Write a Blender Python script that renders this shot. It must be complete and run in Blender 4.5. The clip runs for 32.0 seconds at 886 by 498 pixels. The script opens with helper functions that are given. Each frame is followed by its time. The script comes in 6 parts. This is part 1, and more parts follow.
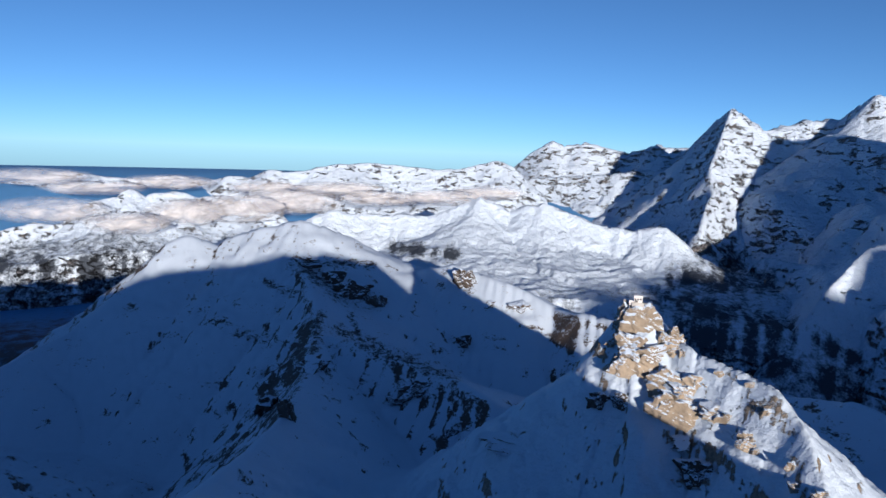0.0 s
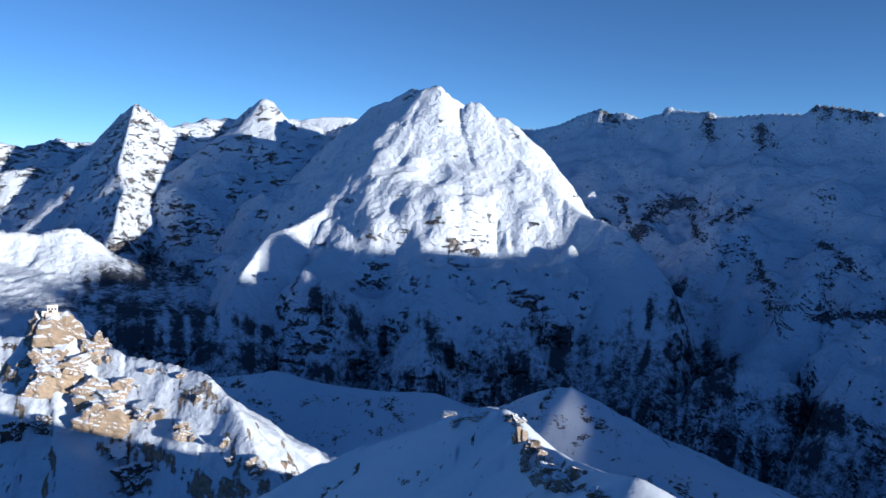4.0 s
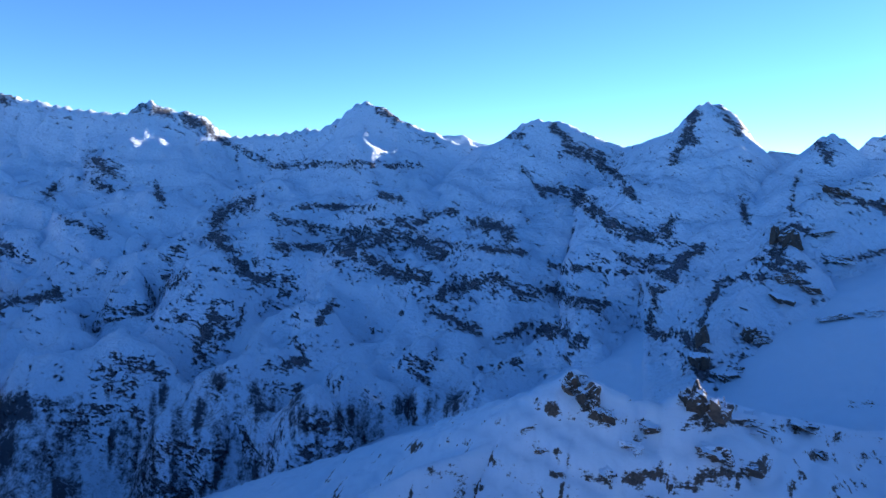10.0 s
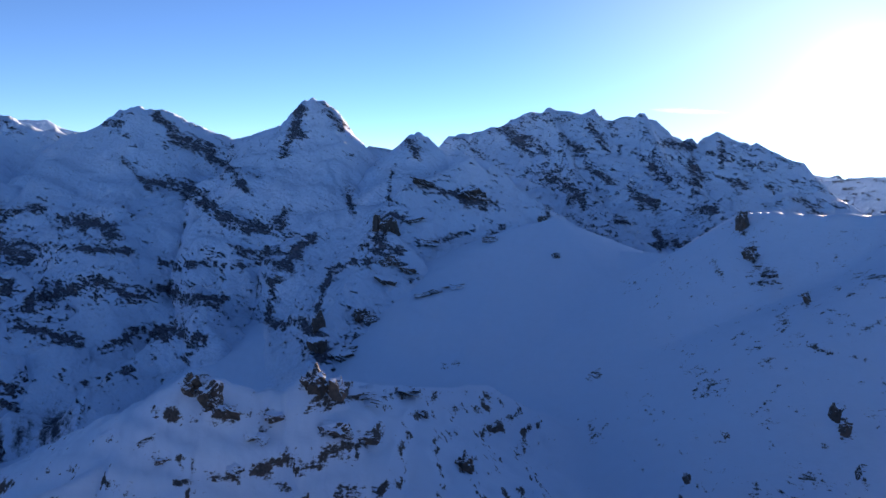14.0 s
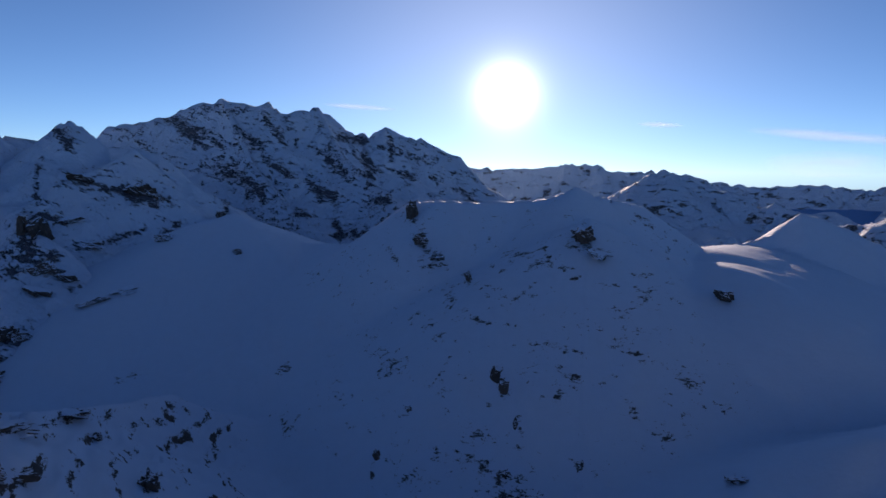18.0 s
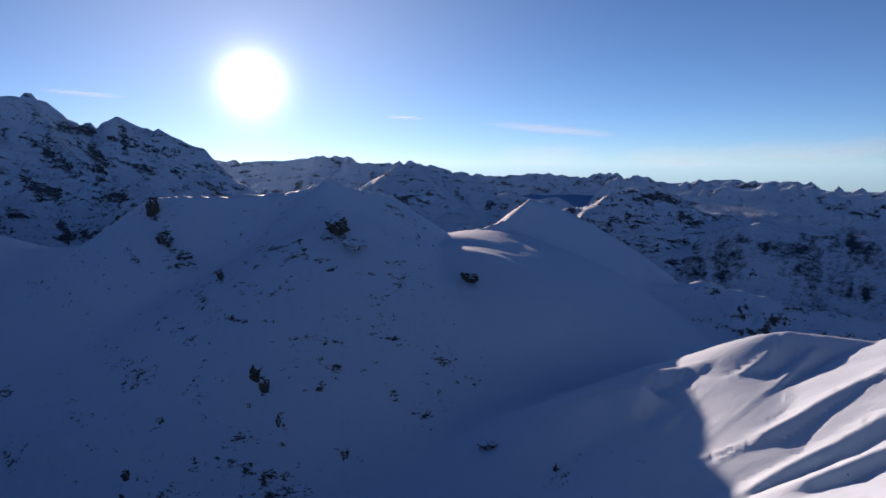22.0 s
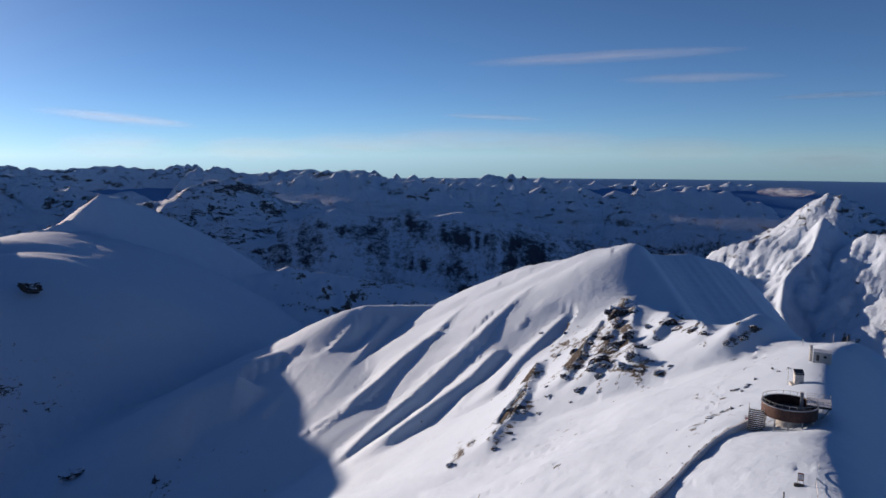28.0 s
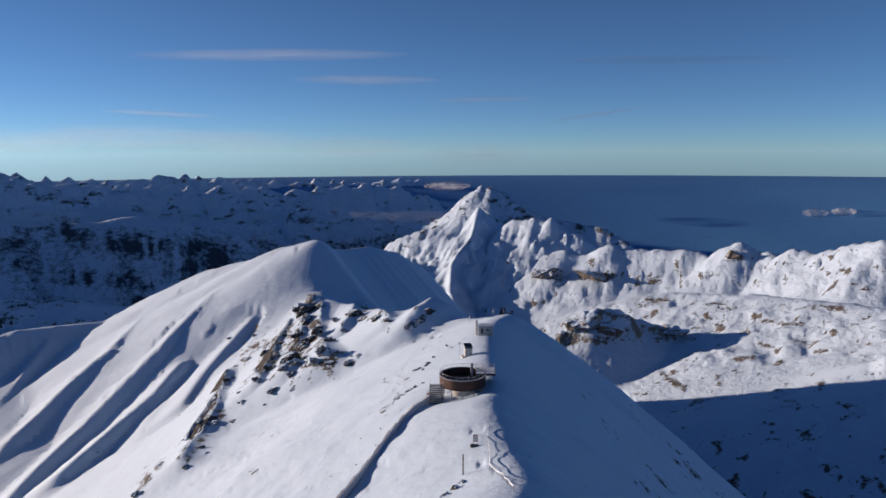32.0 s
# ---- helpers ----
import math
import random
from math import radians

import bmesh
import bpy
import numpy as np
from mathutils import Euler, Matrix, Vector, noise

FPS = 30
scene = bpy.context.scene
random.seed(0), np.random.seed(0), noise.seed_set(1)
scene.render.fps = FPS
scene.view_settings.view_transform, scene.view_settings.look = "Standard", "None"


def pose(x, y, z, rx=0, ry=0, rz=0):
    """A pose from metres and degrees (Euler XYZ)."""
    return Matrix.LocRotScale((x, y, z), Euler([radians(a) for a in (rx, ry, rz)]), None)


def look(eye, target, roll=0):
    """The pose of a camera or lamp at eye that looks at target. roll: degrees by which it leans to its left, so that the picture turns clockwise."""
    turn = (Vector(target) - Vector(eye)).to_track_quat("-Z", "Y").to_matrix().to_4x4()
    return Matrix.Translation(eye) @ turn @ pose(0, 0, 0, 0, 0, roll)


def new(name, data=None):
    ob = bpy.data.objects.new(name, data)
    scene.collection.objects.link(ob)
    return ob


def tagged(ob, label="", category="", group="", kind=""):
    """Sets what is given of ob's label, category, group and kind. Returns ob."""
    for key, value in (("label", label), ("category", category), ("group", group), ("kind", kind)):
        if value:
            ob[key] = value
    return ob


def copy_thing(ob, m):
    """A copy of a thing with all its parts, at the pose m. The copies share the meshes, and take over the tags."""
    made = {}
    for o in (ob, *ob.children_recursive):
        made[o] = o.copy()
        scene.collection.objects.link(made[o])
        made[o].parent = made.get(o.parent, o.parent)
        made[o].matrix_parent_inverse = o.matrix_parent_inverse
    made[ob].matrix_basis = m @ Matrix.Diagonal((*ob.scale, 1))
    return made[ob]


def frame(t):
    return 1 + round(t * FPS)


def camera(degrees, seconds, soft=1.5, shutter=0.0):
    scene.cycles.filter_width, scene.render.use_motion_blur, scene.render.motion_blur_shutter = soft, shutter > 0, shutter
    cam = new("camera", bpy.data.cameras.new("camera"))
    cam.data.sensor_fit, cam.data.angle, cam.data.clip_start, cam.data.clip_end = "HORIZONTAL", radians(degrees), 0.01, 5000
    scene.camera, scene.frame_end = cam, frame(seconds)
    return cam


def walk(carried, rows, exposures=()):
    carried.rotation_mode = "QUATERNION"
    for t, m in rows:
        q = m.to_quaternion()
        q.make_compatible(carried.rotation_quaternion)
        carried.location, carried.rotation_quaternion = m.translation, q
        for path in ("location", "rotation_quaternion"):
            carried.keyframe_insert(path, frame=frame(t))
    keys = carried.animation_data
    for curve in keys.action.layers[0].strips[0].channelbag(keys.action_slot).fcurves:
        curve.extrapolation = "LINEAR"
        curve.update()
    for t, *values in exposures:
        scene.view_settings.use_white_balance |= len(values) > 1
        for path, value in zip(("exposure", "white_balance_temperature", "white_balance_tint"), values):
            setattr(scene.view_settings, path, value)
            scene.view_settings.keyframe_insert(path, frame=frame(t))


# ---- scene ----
# A slow turn of a drone over a high snow ridge in low winter sun. Heights are metres over the valley floor's datum;
# bearings run clockwise from +y. Far ranges are drawn in to stay inside the camera's reach, with their angles kept.
cam = camera(64.4, 32.0, soft=1.6)
EYE = (0.0, 0.0, 700.0)
PATH = [
    (0.0, -1.03, -7.86, -1.83),
    (0.5, -7.24, -7.68, -1.98),
    (1.0, -12.94, -7.53, -2.04),
    (1.5, -18.44, -7.38, -2.19),
    (2.0, -24.01, -7.21, -2.21),
    (2.5, -29.62, -7.04, -2.25),
    (3.0, -35.18, -6.91, -2.24),
    (3.5, -40.77, -6.77, -2.13),
    (5.5, -62.59, -6.27, -1.70),
    (6.0, -67.97, -6.21, -1.67),
    (6.5, -73.34, -6.21, -1.33),
    (7.0, -78.72, -6.24, -1.09),
    (7.5, -84.11, -6.26, -1.02),
    (8.0, -89.36, -6.25, -0.88),
    (8.5, -94.41, -6.25, -0.61),
    (9.0, -99.32, -6.25, -0.57),
    (9.5, -103.96, -6.31, -0.65),
    (10.0, -108.41, -6.34, -0.68),
    (10.5, -112.61, -6.41, -0.68),
    (11.0, -116.73, -6.40, -0.74),
    (11.5, -120.75, -6.40, -0.75),
    (12.0, -124.67, -6.43, -0.79),
    (12.5, -128.34, -6.45, -0.81),
    (13.0, -131.91, -6.45, -0.99),
    (13.5, -135.51, -6.44, -1.08),
    (14.0, -139.11, -6.46, -1.13),
    (14.5, -142.60, -6.44, -1.19),
    (15.0, -146.08, -6.45, -1.26),
    (15.5, -149.47, -6.46, -1.28),
    (17.5, -162.13, -6.50, -1.07),
    (18.0, -164.73, -6.54, -0.86),
    (18.5, -167.45, -6.59, -0.74),
    (19.0, -170.18, -6.65, -0.67),
    (19.5, -172.81, -6.72, -0.54),
    (20.0, -175.46, -6.76, -0.38),
    (20.5, -177.86, -6.81, -0.34),
    (21.0, -180.20, -6.85, -0.35),
    (21.5, -182.58, -6.92, -0.35),
    (22.0, -184.67, -6.99, -0.34),
    (22.5, -186.94, -7.06, -0.31),
    (23.0, -189.23, -7.13, -0.18),
    (23.5, -191.69, -7.18, -0.07),
    (24.0, -194.36, -7.22, 0.02),
    (24.5, -197.12, -7.29, 0.07),
    (26.5, -208.27, -7.44, 0.13),
    (27.0, -211.40, -7.47, -0.00),
    (27.5, -214.60, -7.53, -0.02),
    (28.0, -217.72, -7.61, -0.01),
    (28.5, -220.80, -7.68, 0.06),
    (29.0, -223.87, -7.74, 0.09),
    (29.5, -226.94, -7.77, 0.19),
    (30.0, -230.06, -7.80, 0.32),
    (30.5, -233.16, -7.83, 0.29),
    (31.0, -236.33, -7.83, 0.29),
    (31.5, -239.63, -7.84, 0.29),
    (32.0, -243.31, -7.81, 0.34),
]
EXPOSURES = [(0, -0.15, 5600, 8), (3, 0.0, 5550, 8), (6, 0.75, 5450, 8), (9, 1.45, 5450, 8), (10.5, 1.38, 5650, 11), (12, 1.28, 6250, 18), (13, 1.15, 6200, 19), (16, 0.2, 6200, 20),
             (20, -0.22, 6350, 21), (25, -0.25, 6300, 18), (28, -0.34, 6150, 14), (32, -0.36, 6050, 13)]
walk(cam, [(t, pose(*EYE, 90 + pitch, roll, yaw)) for t, yaw, pitch, roll in PATH], EXPOSURES)

# ---- sky and sun ----
SUN_BEARING, SUN_HEIGHT = 169.7, 7.2
world = bpy.data.worlds.new("winter_sky")
scene.world = world
world.use_nodes = True
wn, wl = world.node_tree.nodes, world.node_tree.links
sky = wn.new("ShaderNodeTexSky")
sky.sky_type, sky.sun_disc = "NISHITA", False
sky.sun_elevation, sky.sun_rotation = radians(SUN_HEIGHT), radians(SUN_BEARING)
sky.altitude, sky.air_density, sky.dust_density, sky.ozone_density = 6500, 1.0, 0.5, 2.0
cold = wn.new("ShaderNodeVectorMath")  # thin, cold air: less red in the sky's light
cold.operation, cold.inputs[1].default_value = "MULTIPLY", (0.87, 0.98, 1.06)
wl.new(sky.outputs[0], cold.inputs[0])
parts, whole, pale = wn.new("ShaderNodeSeparateXYZ"), wn.new("ShaderNodeCombineXYZ"), wn.new("ShaderNodeMath")
wl.new(cold.outputs[0], parts.inputs[0])  # where the sky would turn yellow, mist keeps it pale
scaled = wn.new("ShaderNodeMath")
scaled.operation, scaled.inputs[1].default_value, pale.operation = "MULTIPLY", 1.1, "MAXIMUM"
wl.new(parts.outputs[1], scaled.inputs[0])
wl.new(scaled.outputs[0], pale.inputs[0])
wl.new(parts.outputs[2], pale.inputs[1])
for k, socket in enumerate((parts.outputs[0], parts.outputs[1], pale.outputs[0])):
    wl.new(socket, whole.inputs[k])
wl.new(whole.outputs[0], wn["Background"].inputs[0])
wn["Background"].inputs[1].default_value = 0.12
sun_data = bpy.data.lights.new("sun", "SUN")
sun_data.energy, sun_data.angle, sun_data.color = 8.6, radians(0.6), (1.0, 0.77, 0.57)
sun = new("sun", sun_data)
sb, sh = radians(SUN_BEARING), radians(SUN_HEIGHT)
sun.matrix_world = look((0, 0, 1500), (-math.sin(sb) * math.cos(sh), -math.cos(sb) * math.cos(sh), 1500 - math.sin(sh)))




# ---- materials ----
def nodes_of(name):
    m = bpy.data.materials.new(name)
    m.use_nodes = True
    n = m.node_tree.nodes
    return m, n, m.node_tree.links, n["Principled BSDF"]


def math_node(n, l, op, a, b=None, clamp=False):
    k = n.new("ShaderNodeMath")
    k.operation, k.use_clamp = op, clamp
    for i, v in enumerate((a, b)):
        if v is None:
            continue
        if isinstance(v, (int, float)):
            k.inputs[i].default_value = v
        else:
            l.new(v, k.inputs[i])
    return k.outputs[0]


def noise_node(n, l, scale, detail=4.0, rough=0.55, vector=None, distortion=0.0):
    k = n.new("ShaderNodeTexNoise")
    k.inputs["Scale"].default_value, k.inputs["Detail"].default_value = scale, detail
    k.inputs["Roughness"].default_value, k.inputs["Distortion"].default_value = rough, distortion
    if vector is None:
        g = n.new("ShaderNodeNewGeometry")
        vector = g.outputs["Position"]
    l.new(vector, k.inputs["Vector"])
    return k.outputs[0]


def ramp_node(n, l, fac, stops):
    k = n.new("ShaderNodeValToRGB")
    while len(k.color_ramp.elements) < len(stops):
        k.color_ramp.elements.new(0.5)
    for e, (p, c) in zip(k.color_ramp.elements, stops):
        e.position, e.color = p, (*c, 1) if len(c) == 3 else c
    l.new(fac, k.inputs[0])
    return k.outputs[0]


def mix_node(n, l, fac, a, b):
    k = n.new("ShaderNodeMix")
    k.data_type = "RGBA"
    for i, v in ((0, fac), (6, a), (7, b)):
        if isinstance(v, tuple):
            k.inputs[i].default_value = (*v, 1)
        elif isinstance(v, (int, float)):
            k.inputs[i].default_value = v
        else:
            l.new(v, k.inputs[i])
    return k.outputs[2]


# Snow colour carries the blue of skylit shade; the sun is warmed to balance.
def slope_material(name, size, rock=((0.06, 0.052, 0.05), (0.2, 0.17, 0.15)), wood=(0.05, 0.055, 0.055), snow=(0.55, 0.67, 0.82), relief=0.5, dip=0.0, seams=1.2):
    """Snow, bare rock where the mesh says it is steep, and dark conifers where it says wood. size: metres of the grain."""
    m, n, l, p = nodes_of(name)
    bare = n.new("ShaderNodeAttribute")
    bare.attribute_name = "bare"
    tree = n.new("ShaderNodeAttribute")
    tree.attribute_name = "wood"
    geo = n.new("ShaderNodeNewGeometry")
    level = n.new("ShaderNodeVectorMath")
    level.operation, level.inputs[1].default_value = "DOT_PRODUCT", (-1.5 * dip, -1.3 * dip, 2.6)
    l.new(geo.outputs["Position"], level.inputs[0])
    axes, flat = n.new("ShaderNodeSeparateXYZ"), n.new("ShaderNodeCombineXYZ")
    l.new(geo.outputs["Position"], axes.inputs[0])
    l.new(axes.outputs[0], flat.inputs[0])
    l.new(axes.outputs[1], flat.inputs[1])
    l.new(level.outputs["Value"], flat.inputs[2])
    fine = noise_node(n, l, 1.0 / size, 5.0, 0.65)
    ledge = noise_node(n, l, 0.11 / size, 6.0, 0.66, flat.outputs[0], 0.5)
    seam = noise_node(n, l, 0.42 / size, 4.0, 0.6, flat.outputs[0], 0.3)
    drift = noise_node(n, l, 0.3 / size, 6.0, 0.6)
    coarse = noise_node(n, l, 0.12 / size, 3.0, 0.5)
    tint = ramp_node(n, l, fine, [(0.3, rock[0]), (0.72, rock[1])])
    ragged = math_node(n, l, "ADD", math_node(n, l, "MULTIPLY", math_node(n, l, "SUBTRACT", ledge, 0.5), 2.6),
                       math_node(n, l, "MULTIPLY", math_node(n, l, "SUBTRACT", fine, 0.5), 0.9))
    ragged = math_node(n, l, "ADD", ragged, math_node(n, l, "MULTIPLY", math_node(n, l, "SUBTRACT", seam, 0.5), seams))
    mask = math_node(n, l, "ADD", bare.outputs["Fac"], math_node(n, l, "MULTIPLY", ragged, 0.75))
    mask = ramp_node(n, l, mask, [(0.49, (0, 0, 0)), (0.69, (1, 1, 1))])
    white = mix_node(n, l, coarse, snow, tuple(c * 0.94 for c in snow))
    colour = mix_node(n, l, mask, white, tint)
    wmask = math_node(n, l, "ADD", tree.outputs["Fac"], math_node(n, l, "MULTIPLY", math_node(n, l, "SUBTRACT", fine, 0.5), 0.9))
    wmask = math_node(n, l, "ADD", wmask, math_node(n, l, "MULTIPLY", math_node(n, l, "SUBTRACT", drift, 0.5), 1.3))
    wmask = ramp_node(n, l, wmask, [(0.3, (0, 0, 0)), (0.75, (1, 1, 1))])
    colour = mix_node(n, l, wmask, colour, wood)
    l.new(colour, p.inputs["Base Color"])
    p.inputs["Roughness"].default_value = 0.75
    p.inputs["Specular IOR Level"].default_value = 0.2
    b = n.new("ShaderNodeBump")
    b.inputs["Strength"].default_value, b.inputs["Distance"].default_value = 0.5, size * 0.6
    l.new(math_node(n, l, "MULTIPLY", fine, math_node(n, l, "ADD", mask, 0.12)), b.inputs["Height"])
    c = n.new("ShaderNodeBump")
    c.inputs["Strength"].default_value, c.inputs["Distance"].default_value = relief, size * 2.0
    l.new(math_node(n, l, "ADD", drift, math_node(n, l, "MULTIPLY", ledge, math_node(n, l, "ADD", math_node(n, l, "MULTIPLY", mask, 2.0), 0.6))), c.inputs["Height"])
    l.new(b.outputs[0], c.inputs["Normal"])
    l.new(c.outputs[0], p.inputs["Normal"])
    return m


def sun_glow():
    """The sun: brightest in the middle, fading into the sky round it."""
    m, n, l, p = nodes_of("sun_glow")
    n.remove(p)
    c = n.new("ShaderNodeTexCoord")
    g = n.new("ShaderNodeTexGradient")
    g.gradient_type = "SPHERICAL"
    l.new(c.outputs["Object"], g.inputs[0])
    e, t, a = n.new("ShaderNodeEmission"), n.new("ShaderNodeBsdfTransparent"), n.new("ShaderNodeAddShader")
    e.inputs[0].default_value = (0.94, 0.95, 0.92, 1)
    core = math_node(n, l, "MULTIPLY", math_node(n, l, "POWER", g.outputs[1], 42.0), 9.0)
    halo = math_node(n, l, "MULTIPLY", math_node(n, l, "POWER", g.outputs[1], 2.6), 0.5)
    l.new(math_node(n, l, "ADD", core, halo), e.inputs[1])
    l.new(e.outputs[0], a.inputs[0])
    l.new(t.outputs[0], a.inputs[1])
    l.new(a.outputs[0], n["Material Output"].inputs[0])
    return m


bm = bmesh.new()
bmesh.ops.create_grid(bm, x_segments=48, y_segments=48, size=1.0)
for v in bm.verts:
    v.co.z = math.sqrt(max(0.0, (4700 / 3000) ** 2 - v.co.x ** 2 - v.co.y ** 2)) - 4700 / 3000
bmesh.ops.delete(bm, geom=[v for v in bm.verts if v.co.length > 1.03], context="VERTS")
sun_mesh = bpy.data.meshes.new("sun_glow")
bm.to_mesh(sun_mesh)
bm.free()
sun_mesh.materials.append(sun_glow())
sun_glow_disc = tagged(new("backdrop", sun_mesh), "low white winter sun glowing in a clear sky", "sun", kind="structure")
glow_at = Vector((math.sin(sb) * math.cos(radians(6.0)), math.cos(sb) * math.cos(radians(6.0)), math.sin(radians(6.0)))) * 4700 + Vector(EYE)
sun_glow_disc.matrix_world = Matrix.Translation(glow_at - Vector(EYE)) @ look(EYE, glow_at) @ Matrix.Rotation(math.pi, 4, "X") @ Matrix.Scale(3000, 4)


# distance haze is put into the colour: paler, bluer rock and blue woods
FAR = slope_material("far_snow_and_hazed_rock", 6.0, rock=((0.14, 0.145, 0.16), (0.34, 0.32, 0.32)), wood=(0.045, 0.058, 0.08), snow=(0.55, 0.67, 0.82), relief=0.9, seams=0.7)
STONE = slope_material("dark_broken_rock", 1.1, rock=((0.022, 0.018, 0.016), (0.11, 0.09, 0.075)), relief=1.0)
# dark rock and woods tinted blue to carry the haze before the wall
CLIFF = slope_material("snow_and_hazed_dark_cliffs", 5.0, rock=((0.05, 0.058, 0.08), (0.16, 0.18, 0.23)), wood=(0.045, 0.058, 0.08), relief=0.8, dip=0.4, seams=2.0)
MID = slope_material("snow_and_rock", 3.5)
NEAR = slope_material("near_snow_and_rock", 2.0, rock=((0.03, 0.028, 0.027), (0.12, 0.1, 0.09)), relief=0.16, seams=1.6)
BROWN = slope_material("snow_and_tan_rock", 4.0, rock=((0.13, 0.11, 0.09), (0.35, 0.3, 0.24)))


# ---- terrain ----
TABLE = np.random.default_rng(11).random((64, 256, 256)).astype(np.float32)


def value_noise(x, y, seed):
    """Smooth noise from 0 to 1 on a unit lattice."""
    tab = TABLE[seed % 64]
    fx, fy = np.floor(x), np.floor(y)
    ix, iy = fx.astype(np.int32) & 255, fy.astype(np.int32) & 255
    jx, jy = (ix + 1) & 255, (iy + 1) & 255
    u, v = x - fx, y - fy
    u, v = u * u * (3 - 2 * u), v * v * (3 - 2 * v)
    return (tab[ix, iy] * (1 - u) + tab[jx, iy] * u) * (1 - v) + (tab[ix, jy] * (1 - u) + tab[jx, jy] * u) * v


def fbm(x, y, seed, octaves=5, gain=0.5):
    total, amp, norm = 0.0, 1.0, 0.0
    for i in range(octaves):
        total = total + amp * value_noise(x * 2 ** i + 17.3 * i, y * 2 ** i - 9.1 * i, seed + i)
        norm += amp
        amp *= gain
    return total / norm


def ridged(x, y, seed, octaves=5, gain=0.5):
    total, amp, norm = 0.0, 1.0, 0.0
    for i in range(octaves):
        total = total + amp * np.abs(2 * value_noise(x * 2 ** i + 5.7 * i, y * 2 ** i + 3.3 * i, seed + i) - 1)
        norm += amp
        amp *= gain
    return total / norm


def smooth(a, b, x):
    k = np.clip((x - a) / (b - a), 0, 1)
    return k * k * (3 - 2 * k)


def floor_height(r):
    return 80 + 463 * smooth(2700, 4850, r) - 260 * smooth(2300, 1500, r)


def crest_line(rows, jag, seed, pieces=4):
    """Points along a crest, given as (bearing, range, height), broken up a little between them."""
    rng = np.random.default_rng(seed)
    b, r, z = np.array(rows, float).T
    t = np.arange(len(b))
    tt = np.linspace(0, len(b) - 1, (len(b) - 1) * pieces + 1)
    b, r, z = np.interp(tt, t, b), np.interp(tt, t, r), np.interp(tt, t, z)
    z = z + rng.uniform(-1, 0.6, len(z)) * jag * np.where(tt % 1 > 0.01, 1, 0.25)
    return np.stack([r * np.sin(np.radians(b)), r * np.cos(np.radians(b)), z], 1)


def quad_mesh(name, points, quads, material, attributes=()):
    me = bpy.data.meshes.new(name)
    me.vertices.add(len(points))
    me.vertices.foreach_set("co", points.reshape(-1).astype(np.float32))
    me.loops.add(quads.size)
    me.loops.foreach_set("vertex_index", quads.reshape(-1).astype(np.int32))
    me.polygons.add(len(quads))
    me.polygons.foreach_set("loop_start", np.arange(0, quads.size, 4, dtype=np.int32))
    me.polygons.foreach_set("use_smooth", np.ones(len(quads), bool))
    me.update(calc_edges=True)
    for key, values in attributes:
        at = me.attributes.new(key, "FLOAT", "POINT")
        at.data.foreach_set("value", values.reshape(-1).astype(np.float32))
    me.materials.append(material)
    return new(name, me)


def grid_quads(nr, nb, wrap=False):
    i = np.arange(nr * nb).reshape(nr, nb)
    if wrap:
        i = np.concatenate([i, i[:, :1]], 1)
    return np.stack([i[:-1, :-1], i[:-1, 1:], i[1:, 1:], i[1:, :-1]], -1).reshape(-1, 4)


def sheet(name, grid, material, attributes=(), wrap=False):
    """One mesh object from a grid of points."""
    return quad_mesh(name, grid.reshape(-1, 3), grid_quads(*grid.shape[:2], wrap), material, attributes)


def streaks(x, y, h, along, gully, tilt, seed):
    """Thin ledges of rock that run nearly level, broken by gullies."""
    bend = fbm(x / gully / 2, y / gully / 2, seed + 19, 3)
    slant = h - 0.2 * tilt * (0.77 * x + 0.64 * y)
    ledge = fbm(x / gully * 0.9 + y / gully * 0.7, slant / gully * 3 + 4 * bend, seed + 21, 5, 0.6)
    speck = fbm(x / gully * 5, y / gully * 5, seed + 23, 5, 0.62)
    return 0.6 * ledge + 0.4 * speck - 0.5


def traced(bearing, rise, lines, wider=1.0):
    """How close to lines of rock or wood, 0 to 1. Each line: half its width, then (bearing, elevation from the summit) along it, in degrees."""
    near = np.zeros(bearing.shape, np.float32)
    for half, *points in lines:
        half = half * wider
        p = np.array(points, np.float32)
        sel = np.nonzero((bearing > p[:, 0].min() - 3 * half) & (bearing < p[:, 0].max() + 3 * half)
                         & (rise > p[:, 1].min() - 3 * half) & (rise < p[:, 1].max() + 3 * half))
        if not len(sel[0]):
            continue
        b, e = bearing[sel], rise[sel]
        d = np.full(b.shape, 99.0, np.float32)
        for (b0, e0), (b1, e1) in zip(p[:-1], p[1:]):
            db, de = b1 - b0, e1 - e0
            k = np.clip(((b - b0) * db + (e - e0) * de) / (db * db + de * de + 1e-6), 0, 1)
            d = np.minimum(d, np.hypot(b - b0 - k * db, e - e0 - k * de))
        near[sel] = np.maximum(near[sel], np.exp(-(d / (half * 1.15)) ** 2))
    return near


def drop(d, steep, gentle, reach, soft):
    """How far the ground falls over d metres from a crest."""
    d = np.sqrt(d * d + soft * soft) - soft
    return gentle * d + (steep - gentle) * reach * (1 - np.exp(-d / reach))


